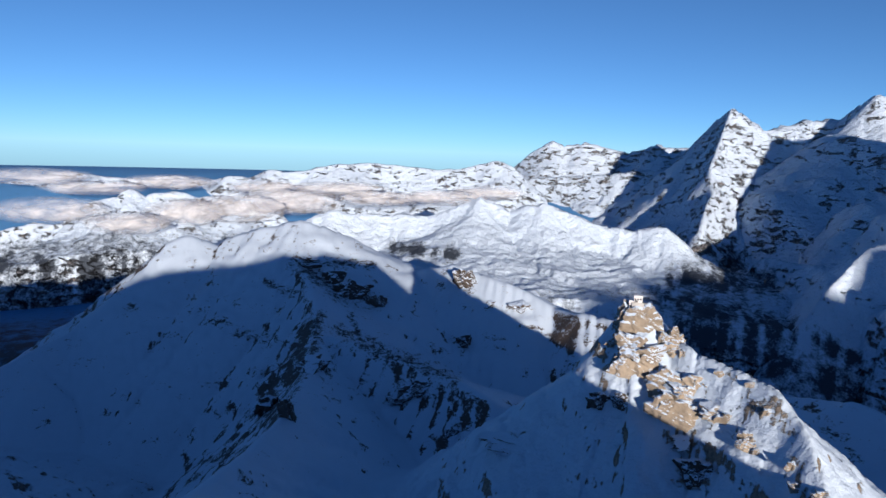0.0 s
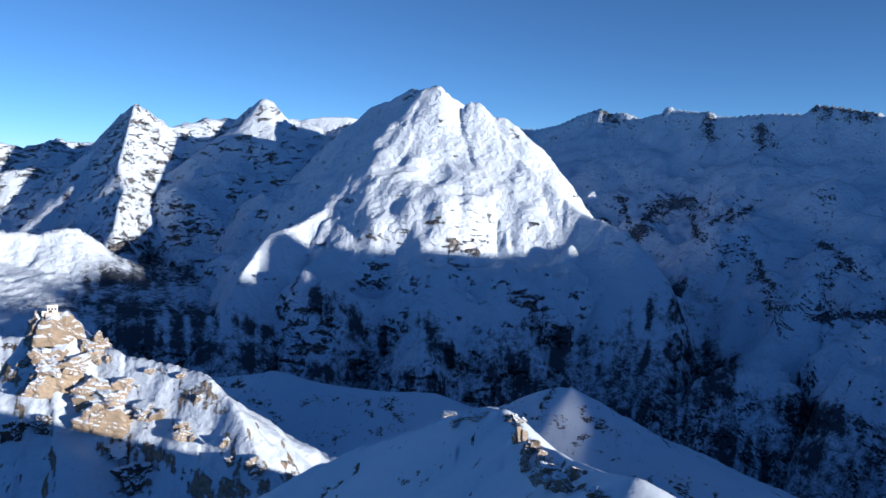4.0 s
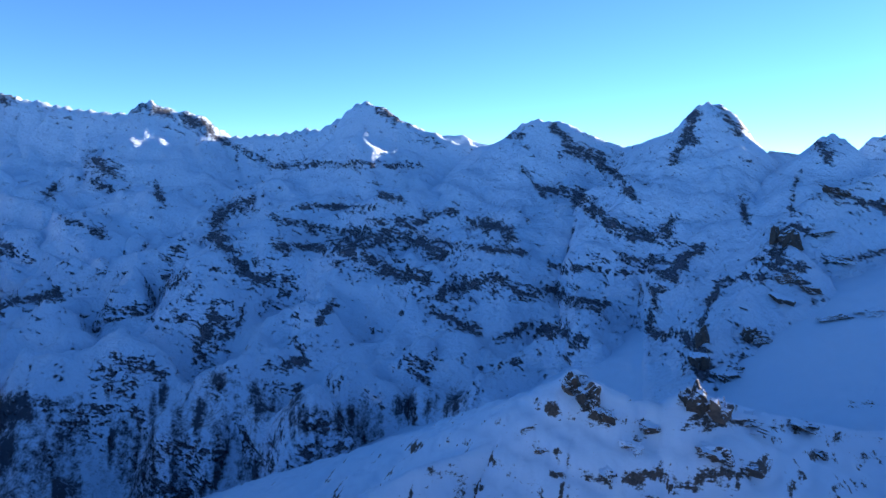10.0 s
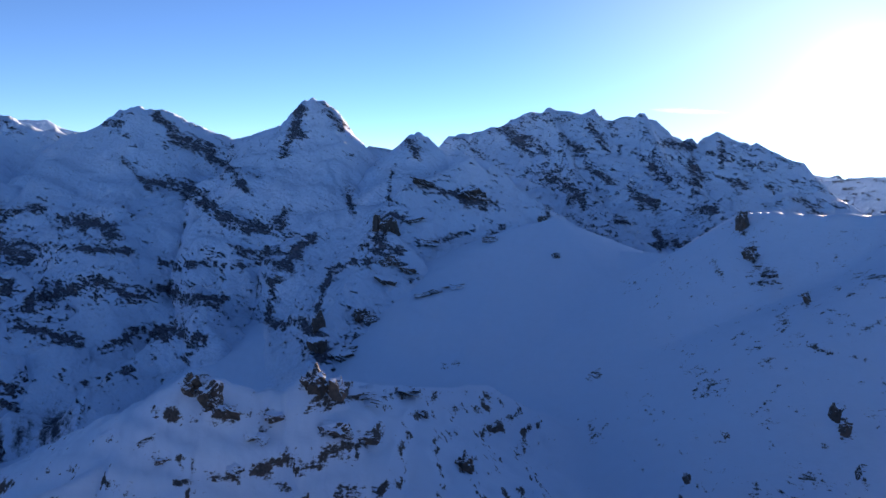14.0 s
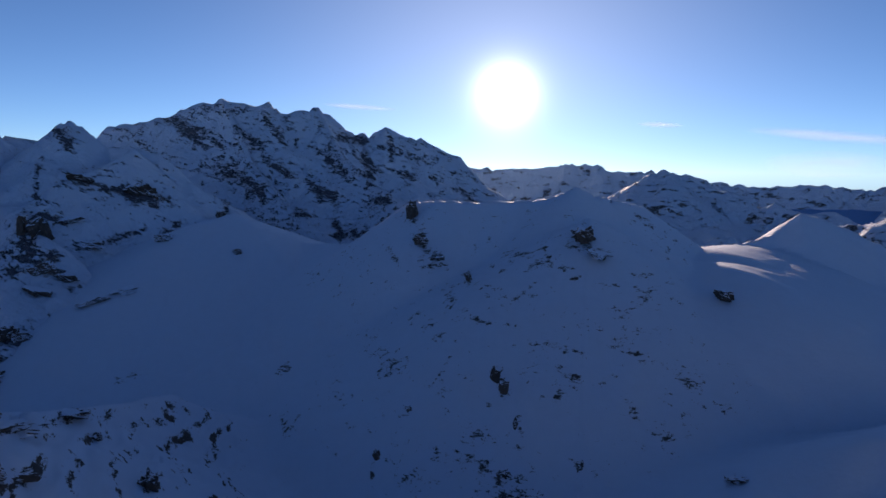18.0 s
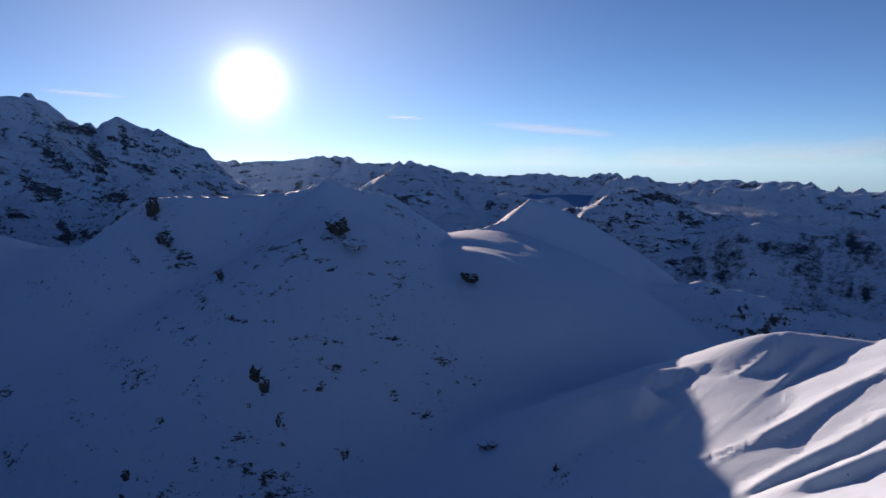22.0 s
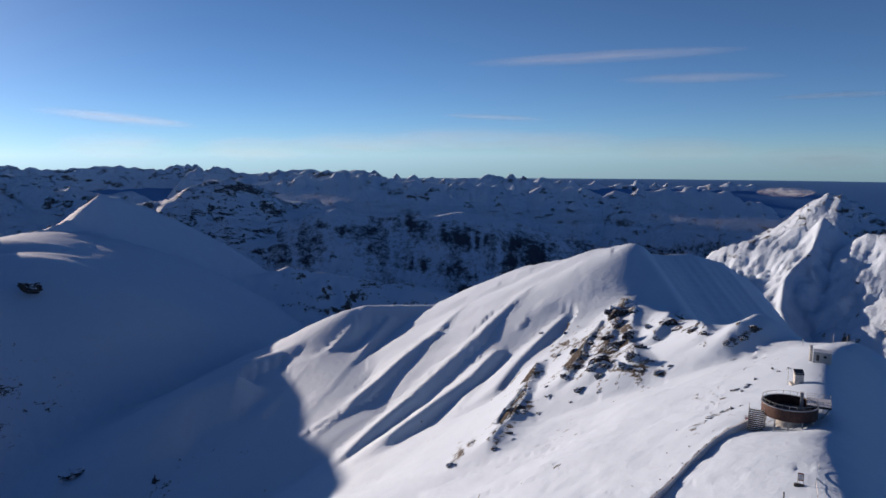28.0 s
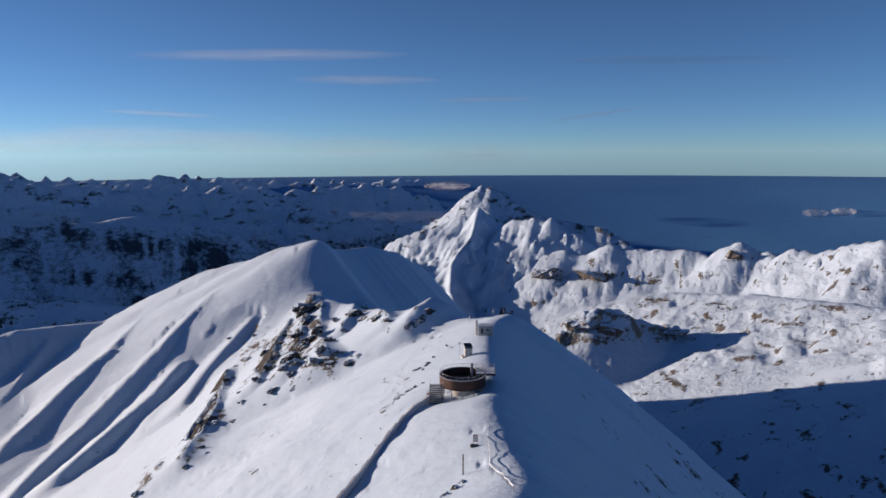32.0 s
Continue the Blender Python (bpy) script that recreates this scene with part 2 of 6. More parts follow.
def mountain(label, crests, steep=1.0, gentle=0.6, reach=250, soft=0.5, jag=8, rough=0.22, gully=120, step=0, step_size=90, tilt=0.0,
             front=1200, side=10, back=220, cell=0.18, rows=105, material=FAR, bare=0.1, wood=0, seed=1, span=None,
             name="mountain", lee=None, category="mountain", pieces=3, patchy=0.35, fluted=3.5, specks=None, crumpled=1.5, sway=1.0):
    """A massif: crests that fall away on all sides, cut by gullies and rock steps.
    steep, gentle: slope at the crest and lower down; bare: share of bare rock; wood: height up to which trees grow;
    lee: a bearing, and how much steeper the side towards it is."""
    lines = [crest_line(c, jag, seed * 31 + k, pieces) for k, c in enumerate(crests)]
    starts = np.concatenate([p[:-1] for p in lines]).astype(np.float32)
    ends = np.concatenate([p[1:] for p in lines]).astype(np.float32)
    way = ends - starts
    length = np.hypot(way[:, 0], way[:, 1]) + 1e-5
    run = np.concatenate([[0], np.cumsum(length)[:-1]])
    allb = np.concatenate([np.array(c)[:, 0] for c in crests])
    allr = np.concatenate([np.array(c)[:, 1] for c in crests])
    b0, b1 = span or (allb.min() - side, allb.max() + side)
    r0, r1 = max(12, allr.min() - front), min(allr.max() + back, 4840)
    nb = int((b1 - b0) / cell) + 2
    bb, rr = np.meshgrid(np.radians(np.linspace(b0, b1, nb)), np.linspace(r0, r1, rows))
    bb, rr = bb.astype(np.float32), rr.astype(np.float32)
    x, y = rr * np.sin(bb), rr * np.cos(bb)
    wobble = 1 - 0.25 * sway + 0.5 * sway * fbm(x / (gully * 2.5), y / (gully * 2.5), seed + 50, 3)

    def fall(i, px, py, wob):
        k = np.clip(((px - starts[i, 0]) * way[i, 0] + (py - starts[i, 1]) * way[i, 1]) / length[i] ** 2, 0, 1)
        ex, ey = px - starts[i, 0] - k * way[i, 0], py - starts[i, 1] - k * way[i, 1]
        d = np.hypot(ex, ey)
        w = wob
        if lee:
            c = (ex * math.sin(radians(lee[0])) + ey * math.cos(radians(lee[0]))) / (d + 0.1)
            w = wob * (1 + (lee[1] - 1) * smooth(-0.1, 0.5, c))
        return starts[i, 2] + k * way[i, 2] - drop(d, steep, gentle, reach, soft) * w, d, run[i] + k * length[i]

    ci, cj = np.minimum(np.arange(0, rows + 5, 3), rows - 1), np.minimum(np.arange(0, nb + 5, 3), nb - 1)
    cx, cy, cw = x[np.ix_(ci, cj)], y[np.ix_(ci, cj)], wobble[np.ix_(ci, cj)]
    top, who = np.full(cx.shape, -1e9, np.float32), np.zeros(cx.shape, np.int32)
    for i in range(len(starts)):
        h = fall(i, cx, cy, cw)[0]
        m = h > top
        top[m], who[m] = h[m], i
    best, dist, along = np.full(x.shape, -1e9, np.float32), np.zeros_like(x), np.zeros_like(x)
    qi, qj = np.arange(rows) // 3, np.arange(nb) // 3
    for di, dj in ((0, 0), (1, 0), (0, 1), (1, 1)):
        h, d, u = fall(who[np.ix_(qi + di, qj + dj)], x, y, wobble)
        m = h > best
        best[m], dist[m], along[m] = h[m], d[m], u[m]
    fade = 1 - np.exp(-dist / (gully * 0.8))
    cut = ridged(along / gully, dist / (gully * fluted), seed, 4)
    lump = fbm(x / gully * 1.3, y / gully * 1.3, seed + 9, 6, 0.55) - 0.5
    crisp = ridged(x / gully * 0.8, y / gully * 0.8, seed + 13, 6, 0.55) - 0.4
    h = best + fade * gully * rough * (1.6 * (0.35 - cut) + 0.9 * lump + crumpled * crisp)
    if step:
        ph = h / step_size + 2.6 * fbm(x / (gully * 3), y / (gully * 3), seed + 77, 4) + tilt * along / 1000
        h = h + fade * step * step_size * np.sin(2 * math.pi * ph) / (2 * math.pi)
    base = floor_height(rr) - 45
    h = np.maximum(h, base)
    if not span:
        edge = np.minimum(np.arange(nb), np.arange(nb)[::-1]) * cell
        h = base + (h - base) * smooth(0, side * 0.7, edge)[None, :] * smooth(0, 0.12, np.arange(rows) / rows)[:, None]
    h[0], h[-1], h[:, 0], h[:, -1] = base[0], base[-1], h[:, 0] if span else base[:, 0], h[:, -1] if span else base[:, -1]
    dr = (r1 - r0) / (rows - 1)
    slope = np.hypot(np.gradient(h, axis=0) / dr, np.gradient(h, axis=1) / (rr * (bb[0, 1] - bb[0, 0])))
    patch = streaks(x, y, h, along, gully, tilt, seed)
    q = 0.5 * slope + patch * patchy * 3
    q[-3:] = 0
    live = h > base + 60
    rock = 0.5 + (q - np.quantile(q[live], 1 - bare)) * 0.7 if live.any() else 0 * q
    trees = 0 * x
    if wood:
        chute = fbm(np.degrees(bb) / 1.3 + 1.6 * fbm(x / 170, y / 170, seed + 35, 4), rr / 300, seed + 33, 5, 0.6)
        upto = wood + 170 * (fbm(x / 260, y / 260, seed + 41, 5) - 0.5)
        trees = smooth(upto + 50, upto - 50, h) * (0.35 + 0.45 * smooth(0.3, 0.62, chute)) + 0.9 * patch
        trees = np.where(h < upto + 40, 0.7 * trees, 0)
    deg, rise = np.degrees(bb), np.degrees(np.arctan2(h - 700, rr))
    band = traced(deg, rise, ROCK_BANDS)
    about = traced(deg, rise, ROCK_BANDS, 3.5)
    floor = specks if specks is not None else 0.1 if material == CLIFF else -0.15
    rock = np.maximum(np.minimum(rock, 0.46), floor + (0.2 if material == CLIFF else 0.1) * about + 0.4 * band + 0.5 * patch * (0.3 + about))
    rock[-3:] = 0
    stripe = fbm(np.degrees(bb) / 0.8 + 1.5 * fbm(x / 150, y / 150, seed + 35, 4), rr / 400, seed + 33, 4, 0.6)
    trees = np.maximum(trees, traced(deg, rise, WOODS) * (0.3 + 0.6 * smooth(0.3, 0.66, stripe)
                                                             + 0.8 * (fbm(x / 35, y / 35, seed + 61, 4) - 0.5)))
    ob = sheet(name, np.stack([x, y, h], -1), material, (("bare", np.clip(rock, -1.5, 1)), ("wood", np.clip(trees, 0, 1))))
    return tagged(ob, label, category)


def landscape(groups, bearings, ranges):
    """The near ground as one unbroken surface, from crests of many ridges; each ridge keeps its own mesh."""
    nr, nb = len(ranges), len(bearings)
    bb, rr = np.meshgrid(np.radians(bearings).astype(np.float32), ranges.astype(np.float32))
    x, y = rr * np.sin(bb), rr * np.cos(bb)
    ci, cj = np.minimum(np.arange(0, nr + 5, 4), nr - 1), np.minimum(np.arange(0, nb + 5, 4), nb - 1)
    cx, cy = x[np.ix_(ci, cj)], y[np.ix_(ci, cj)]
    qi, qj = np.arange(nr) // 4, np.arange(nb) // 4
    sets, coarse = [], []
    for g in groups:
        lines = [crest_line(c, g["jag"], g["seed"] * 31 + k, 3) for k, c in enumerate(g["crests"])]
        starts = np.concatenate([p[:-1] for p in lines]).astype(np.float32)
        way = np.concatenate([p[1:] for p in lines]).astype(np.float32) - starts
        length = np.hypot(way[:, 0], way[:, 1]) + 1e-5
        run = np.concatenate([[0], np.cumsum(length)[:-1]]).astype(np.float32)

        def fall(i, px, py, g=g, starts=starts, way=way, length=length, run=run):
            k = np.clip(((px - starts[i, 0]) * way[i, 0] + (py - starts[i, 1]) * way[i, 1]) / length[i] ** 2, 0, 1)
            ex, ey = px - starts[i, 0] - k * way[i, 0], py - starts[i, 1] - k * way[i, 1]
            d = np.hypot(ex, ey)
            w = 1.0
            if g["lee"]:
                c = (ex * math.sin(radians(g["lee"][0])) + ey * math.cos(radians(g["lee"][0]))) / (d + 0.1)
                w = 1 + (g["lee"][1] - 1) * smooth(-0.1, 0.6, c)
            return starts[i, 2] + k * way[i, 2] - drop(d, g["steep"], g["gentle"], g["reach"], g["soft"]) * w, d, run[i] + k * length[i]

        top, who = np.full(cx.shape, -1e9, np.float32), np.zeros(cx.shape, np.int32)
        for i in range(len(starts)):
            h = fall(i, cx, cy)[0]
            m = h > top
            top[m], who[m] = h[m], i
        sets.append(fall)
        coarse.append((top, who))
    peak = np.max([c[0] for c in coarse], 0)
    best, second = np.full(x.shape, -1e9, np.float32), np.full(x.shape, -1e9, np.float32)
    dist, along, owner = np.zeros_like(x), np.zeros_like(x), np.zeros(x.shape, np.int32)
    other = np.zeros(x.shape, np.int32)
    for n, (fall, (top, who)) in enumerate(zip(sets, coarse)):
        near = top > peak - 70
        near[:-1] |= near[1:]
        near[1:] |= near[:-1]
        near[:, :-1] |= near[:, 1:]
        near[:, 1:] |= near[:, :-1]
        sel = np.nonzero(near[np.ix_(qi, qj)])
        px, py = x[sel], y[sel]
        hh, dd, uu = np.full(px.shape, -1e9, np.float32), np.zeros_like(px), np.zeros_like(px)
        for di, dj in ((0, 0), (1, 0), (0, 1), (1, 1)):
            h, d, u = fall(who[qi[sel[0]] + di, qj[sel[1]] + dj], px, py)
            m = h > hh
            hh[m], dd[m], uu[m] = h[m], d[m], u[m]
        old = best[sel]
        win = hh > old
        other[sel] = np.where(win, owner[sel], np.where(hh > second[sel], n, other[sel]))
        second[sel] = np.where(win, old, np.maximum(second[sel], hh))
        best[sel] = np.where(win, hh, old)
        dist[sel], along[sel] = np.where(win, dd, dist[sel]), np.where(win, uu, along[sel])
        owner[sel] = np.where(win, n, owner[sel])
    gap = best - second

    def of(key):
        return np.array([g[key] for g in groups], np.float32)[owner]

    gully, rough, step, step_size = of("gully"), of("rough"), of("step"), of("step_size")
    blends = np.array([g["blend"] for g in groups], np.float32)
    blend = np.minimum(blends[owner], blends[other])
    h = best + blend * np.log1p(np.exp(-gap / blend))
    fade = (1 - np.exp(-dist / (gully * 0.8))) * smooth(-5, 45, gap)
    cut = ridged(along / gully, dist / (gully * of("fluted")), 3, 4)
    lump = fbm(x / gully * 1.3, y / gully * 1.3, 9, 6, 0.55) - 0.5
    crisp = ridged(x / gully * 0.8, y / gully * 0.8, 53, 5, 0.55) - 0.4
    h = h + fade * gully * rough * (1.6 * (0.35 - cut) + 1.1 * lump + 1.1 * crisp)
    h = h + 7 * (fbm(x / 90, y / 90, 14, 5, 0.5) - 0.5) * smooth(15, 120, dist)
    ph = h / step_size + 2.6 * fbm(x / 110, y / 110, 27, 4) + of("tilt") * along / 1000
    h = h + fade * step * step_size * np.sin(2 * math.pi * ph) / (2 * math.pi)
    base = floor_height(rr) - 45
    h = h - 2.7 * np.exp(-((x + 173.5) ** 2 + (y + 80.5) ** 2) / 75)  # hollow cleared under the viewing platform
    h = np.maximum(h, base)
    h[-1] = base[-1]
    slope = np.hypot(np.gradient(h, axis=0) / np.gradient(rr, axis=0), np.gradient(h, axis=1) / (rr * np.gradient(bb, axis=1)))
    patch = streaks(x, y, h, along, gully, of("tilt"), 31)
    q = slope + patch * of("patchy") * 4
    rock = 0 * q
    for n, g in enumerate(groups):
        m = (owner == n) & (h > base + 40)
        if m.any():
            rock[m] = 0.5 + (q[m] - np.quantile(q[m], 1 - g["bare"])) * 1.3
    band = traced(np.degrees(bb), np.degrees(np.arctan2(h - 700, rr)), NEAR_BANDS)
    rock = np.maximum(rock, np.where((band > 0.04) & (of("bare") > 0.003), 0.1 + 0.52 * band + 0.6 * patch, -2))
    stony = traced(np.degrees(bb), np.degrees(np.arctan2(h - 700, rr)), STONY)
    rock = np.maximum(rock, 0.46 * stony - 0.15)
    points, quads = np.stack([x, y, h], -1).reshape(-1, 3), grid_quads(nr, nb, True)
    flat_h, flat_base, flat_owner, flat_rock = h.ravel(), (base + 1).ravel(), owner.ravel(), np.clip(rock, -1.5, 1).ravel()
    whose = flat_owner[quads[:, 0]]
    shown = (flat_h[quads] > flat_base[quads]).any(1)
    for n, g in enumerate(groups):
        mine = quads[(whose == n) & shown]
        if len(mine) < 4:
            continue
        used, inverse = np.unique(mine, return_inverse=True)
        ob = quad_mesh("mountain", points[used], inverse.reshape(-1, 4), g["material"],
                       (("bare", flat_rock[used]), ("wood", np.zeros(len(used)))))
        tagged(ob, g["label"], "mountain")


def ridge(label, crests, steep=0.6, gentle=0.45, reach=60, soft=2, jag=2, rough=0.1, gully=50, step=0, step_size=30, tilt=0.0,
          material=NEAR, bare=0.02, seed=1, lee=None, patchy=0.35, fluted=3.5, blend=10):
    return dict(blend=blend, label=label, crests=crests, steep=steep, gentle=gentle, reach=reach, soft=soft, jag=jag, rough=rough, gully=gully, step=step,
                step_size=step_size, tilt=tilt, material=material, bare=bare, seed=seed, lee=lee, patchy=patchy, fluted=fluted)


# Crests: (bearing, range, height).
# First an unseen ridge behind the broad summit, added to shade the next peak.
CREST_JUNG_UNSEEN_SHADE = [(42.0, 3250, 975), (44.0, 3220, 1020), (46.0, 3200, 1050), (48.0, 3200, 980), (50.0, 3150, 925)]
CREST_WETTER_FRONT = [(8.0, 4300, 560), (12.0, 4250, 590), (16.0, 4200, 625), (20.0, 4150, 650)]
CREST_WETTER = [
    (1.10, 4760, 486), (4.64, 4760, 543), (6.43, 4760, 593), (7.54, 4760, 671), (8.65, 4760, 742), (9.76, 4760, 797), 
    (10.91, 4760, 771), (12.26, 4760, 797), (13.65, 4760, 764), (15.48, 4760, 739), (16.83, 4760, 758), 
    (17.72, 4760, 794), (18.86, 4760, 772), (20.21, 4760, 775), (21.57, 4760, 749)]
CREST_EIGER = [
    (16.00, 4740, 621), (17.78, 4720, 683), (19.80, 4680, 714), (20.87, 4391, 795), (21.88, 4133, 920),
    (22.93, 3900, 969), (23.84, 3900, 932), (25.20, 3910, 870), (26.26, 3930, 890), (27.94, 3960, 924),
    (29.00, 3980, 920), (30.23, 4000, 936)]
CREST_EIGER_SPUR = [
    (22.93, 3900, 969), (22.20, 3620, 779), (21.70, 3420, 658), (22.10, 3260, 571), (21.60, 3080, 498), (21.4, 2950, 440)]
CREST_MONCH = [
    (30.23, 3978, 934), (31.00, 3944, 983), (32.07, 3898, 1035), (32.78, 3887, 1017), (33.53, 3874, 952), 
    (34.86, 3852, 924), (36.25, 3800, 895), (36.86, 3776, 864), (38.83, 3700, 918)]
CREST_MONCH_SPUR = [
    (32.07, 3900, 1035), (31.27, 3835, 919), (30.73, 3770, 844), (29.26, 3641, 671), (27.74, 3512, 506), 
    (25.74, 3318, 354)]
CREST_MONCH_BACK = [
    (34.68, 4600, 957), (35.82, 4600, 978), (36.95, 4600, 992), (38.44, 4600, 997), (39.55, 4600, 981)]
CREST_JUNG = [
    (38.07, 3343, 852), (39.39, 3221, 899), (40.46, 3122, 951), (42.00, 2980, 970), (43.50, 2859, 1005), 
    (44.60, 2779, 1001), (45.89, 2766, 1018), (46.91, 2757, 966), (47.73, 2749, 934), (48.34, 2743, 959), 
    (49.21, 2735, 947), (49.90, 2729, 908), (51.19, 2717, 894), (52.15, 2708, 864), (52.81, 2701, 789)]
CREST_JUNG_SHOULDER = [
    (49.21, 2754, 949), (50.39, 2678, 860), (51.79, 2594, 769), (53.34, 2535, 712), (54.87, 2485, 659), 
    (56.60, 2426, 600), (58.27, 2367, 559), (59.87, 2316, 539), (61.86, 2232, 499)]
CREST_JUNG_SPUR = [
    (44.60, 2788, 1002), (44.08, 2729, 876), (43.32, 2653, 767), (42.30, 2594, 682), (40.55, 2544, 629), 
    (39.30, 2510, 598), (36.97, 2443, 547), (34.27, 2358, 491), (32.67, 2291, 473), (30.68, 2156, 382), 
    (28.92, 2021, 284)]
CREST_JUNG_MID = [
    (45.83, 2527, 719), (45.07, 2443, 621), (44.56, 2341, 512), (44.92, 2240, 431), (45.49, 2156, 364), 
    (46.12, 2038, 276), (46.80, 1903, 180)]
CREST_JUNG_LOW = [
    (50.41, 2392, 578), (51.60, 2325, 512), (52.03, 2207, 402), (52.93, 2072, 292), (53.83, 1937, 198)]
CREST_WALL_A = [
    (52.23, 3973, 930), (54.23, 3937, 935), (55.63, 3910, 960), (56.89, 3884, 1006), (58.65, 3852, 1043), 
    (59.45, 3842, 1013), (60.77, 3815, 1016), (61.61, 3806, 988), (63.10, 3766, 1009), (63.71, 3759, 1054), 
    (64.50, 3750, 1029), (66.73, 3702, 1020), (67.34, 3695, 994), (70.51, 3647, 1004), (73.10, 3606, 1001), 
    (73.76, 3588, 1039), (75.74, 3565, 1022), (77.52, 3534, 1001), (79.77, 3508, 967)]
CREST_WALL_B = [
    (79.77, 3508, 967), (82.04, 3461, 950), (84.40, 3424, 939), (85.29, 3404, 981), (86.19, 3383, 996), 
    (87.02, 3374, 970), (89.51, 3345, 940), (90.66, 3332, 896), (91.80, 3319, 850), (93.80, 3277, 854), 
    (95.99, 3233, 866), (97.49, 3206, 887), (98.56, 3184, 878), (100.21, 3156, 929), (101.32, 3134, 986), 
    (102.42, 3113, 997), (103.86, 3097, 970), (105.10, 3092, 923), (107.49, 3075, 870), (109.43, 3053, 825), 
    (111.27, 3033, 815)]
CREST_WALL_BACK = [
    (107.52, 3700, 872), (108.84, 3700, 885), (109.95, 3700, 890), (110.90, 3700, 856), (112.71, 3700, 830)]
CREST_WALL_SPUR_A = [
    (66.93, 3700, 1004), (66.66, 3478, 720), (65.37, 3309, 580), (63.32, 3244, 533), (60.92, 3160, 468), 
    (58.94, 3048, 377), (56.96, 2868, 232), (55.75, 2679, 110)]
CREST_WALL_SPUR_B = [
    (73.98, 3586, 1034), (75.75, 3305, 703), (77.57, 3079, 509), (81.27, 2817, 345), (77.60, 2727, 267), 
    (72.16, 2692, 257), (68.62, 2595, 200), (64.76, 2476, 142)]
CREST_WALL_SPUR_C = [
    (92.18, 2853, 593), (90.43, 2771, 495), (90.96, 2667, 396), (91.93, 2560, 327), (89.26, 2434, 201), 
    (89.79, 2330, 126), (89.42, 2184, 33)]
CREST_WALL_SPUR_D = [
    (104.50, 2844, 727), (106.73, 2616, 533), (109.99, 2447, 426), (110.87, 2347, 353)]
CREST_TWIN = [
    (111.07, 2961, 804), (112.88, 2924, 820), (113.87, 2896, 861), (114.77, 2878, 899), (115.81, 2859, 911), 
    (116.72, 2841, 900), (117.63, 2832, 904), (119.69, 2820, 860), (122.65, 2799, 799), (124.66, 2779, 821)]
CREST_PYRAMID = [
    (122.65, 2782, 798), (123.99, 2742, 815), (125.75, 2690, 844), (126.92, 2652, 877), (127.89, 2626, 936), 
    (128.74, 2609, 950), (129.61, 2600, 937), (130.50, 2597, 909), (131.17, 2605, 870), (132.95, 2623, 782), 
    (135.04, 2623, 768), (136.70, 2614, 743)]
CREST_PYRAMID_SPUR = [
    (128.74, 2609, 950), (128.68, 2462, 747), (129.28, 2284, 566), (127.19, 2154, 434), (125.01, 2058, 343), 
    (124.63, 1955, 264)]
CREST_TWIN_SPUR = [
    (115.81, 2859, 911), (114.26, 2710, 723), (116.57, 2571, 621), (119.83, 2408, 512), (118.97, 2272, 374), 
    (112.96, 2174, 278), (110.18, 2067, 197)]
CREST_KNOB = [
    (133.43, 2322, 711), (135.64, 2304, 767), (136.29, 2296, 806), (136.99, 2287, 821), (137.81, 2279, 805), 
    (138.74, 2270, 755), (140.61, 2236, 746), (142.88, 2193, 730), (145.00, 2132, 655), (147.74, 2064, 588), 
    (148.83, 2021, 551)]
CREST_BLUEM = [
    (137.27, 3400, 756), (138.70, 3390, 792), (139.50, 3380, 859), (140.62, 3370, 874), (142.19, 3360, 886), 
    (144.22, 3350, 930), (144.98, 3340, 954), (146.70, 3330, 976), (147.59, 3320, 995), (149.41, 3310, 970), 
    (150.98, 3300, 986), (151.91, 3300, 936), (153.47, 3300, 952), (154.79, 3300, 966), (156.16, 3300, 911), 
    (157.51, 3300, 856), (158.82, 3300, 849), (160.08, 3290, 889), (161.83, 3290, 840), (162.87, 3280, 841), 
    (164.37, 3280, 797), (166.03, 3280, 762), (166.57, 3270, 714), (168.17, 3250, 632)]
CREST_BLUEM_SPUR = [
    (147.59, 3320, 995), (149.53, 2952, 728), (151.44, 2680, 600), (153.79, 2476, 512), (157.01, 2272, 459)]
CREST_BLUEM_SPUR_B = [
    (154.79, 3300, 966), (156.72, 2960, 736), (159.45, 2688, 631), (162.09, 2416, 585)]
CREST_CLIFFS = [
    (141.31, 2150, 747), (139.07, 2064, 695), (135.94, 1935, 648), (134.17, 1806, 565), (135.95, 1677, 522), 
    (131.96, 1548, 474), (129.76, 1419, 404), (128.43, 1290, 350)]
CREST_SOUTH_FAR = [
    (164.85, 4450, 664), (166.58, 4450, 716), (170.07, 4450, 707), (173.65, 4430, 723), (175.01, 4430, 741), 
    (177.05, 4430, 739), (177.73, 4430, 697), (180.47, 4450, 698), (181.84, 4450, 713), (183.67, 4450, 693), 
    (185.95, 4470, 644), (188.21, 4550, 623), (192.20, 4600, 640), (195.24, 4600, 621), (196.93, 4600, 636), 
    (198.38, 4600, 648), (199.10, 4600, 604), (200.11, 4600, 632), (202.25, 4600, 587), (204.19, 4600, 596), 
    (207.17, 4600, 613), (209.32, 4600, 603), (211.37, 4600, 610), (212.32, 4600, 596)]
CREST_SOUTH_MID = [
    (177.73, 3300, 545), (179.34, 3280, 612), (180.25, 3260, 657), (181.16, 3250, 694), (182.30, 3250, 704), 
    (183.67, 3260, 679), (185.05, 3260, 641), (186.87, 3250, 624), (187.78, 3240, 604), (188.47, 3240, 548), 
    (190.03, 3200, 582), (191.82, 3150, 548), (193.79, 3150, 557), (195.33, 3120, 516)]
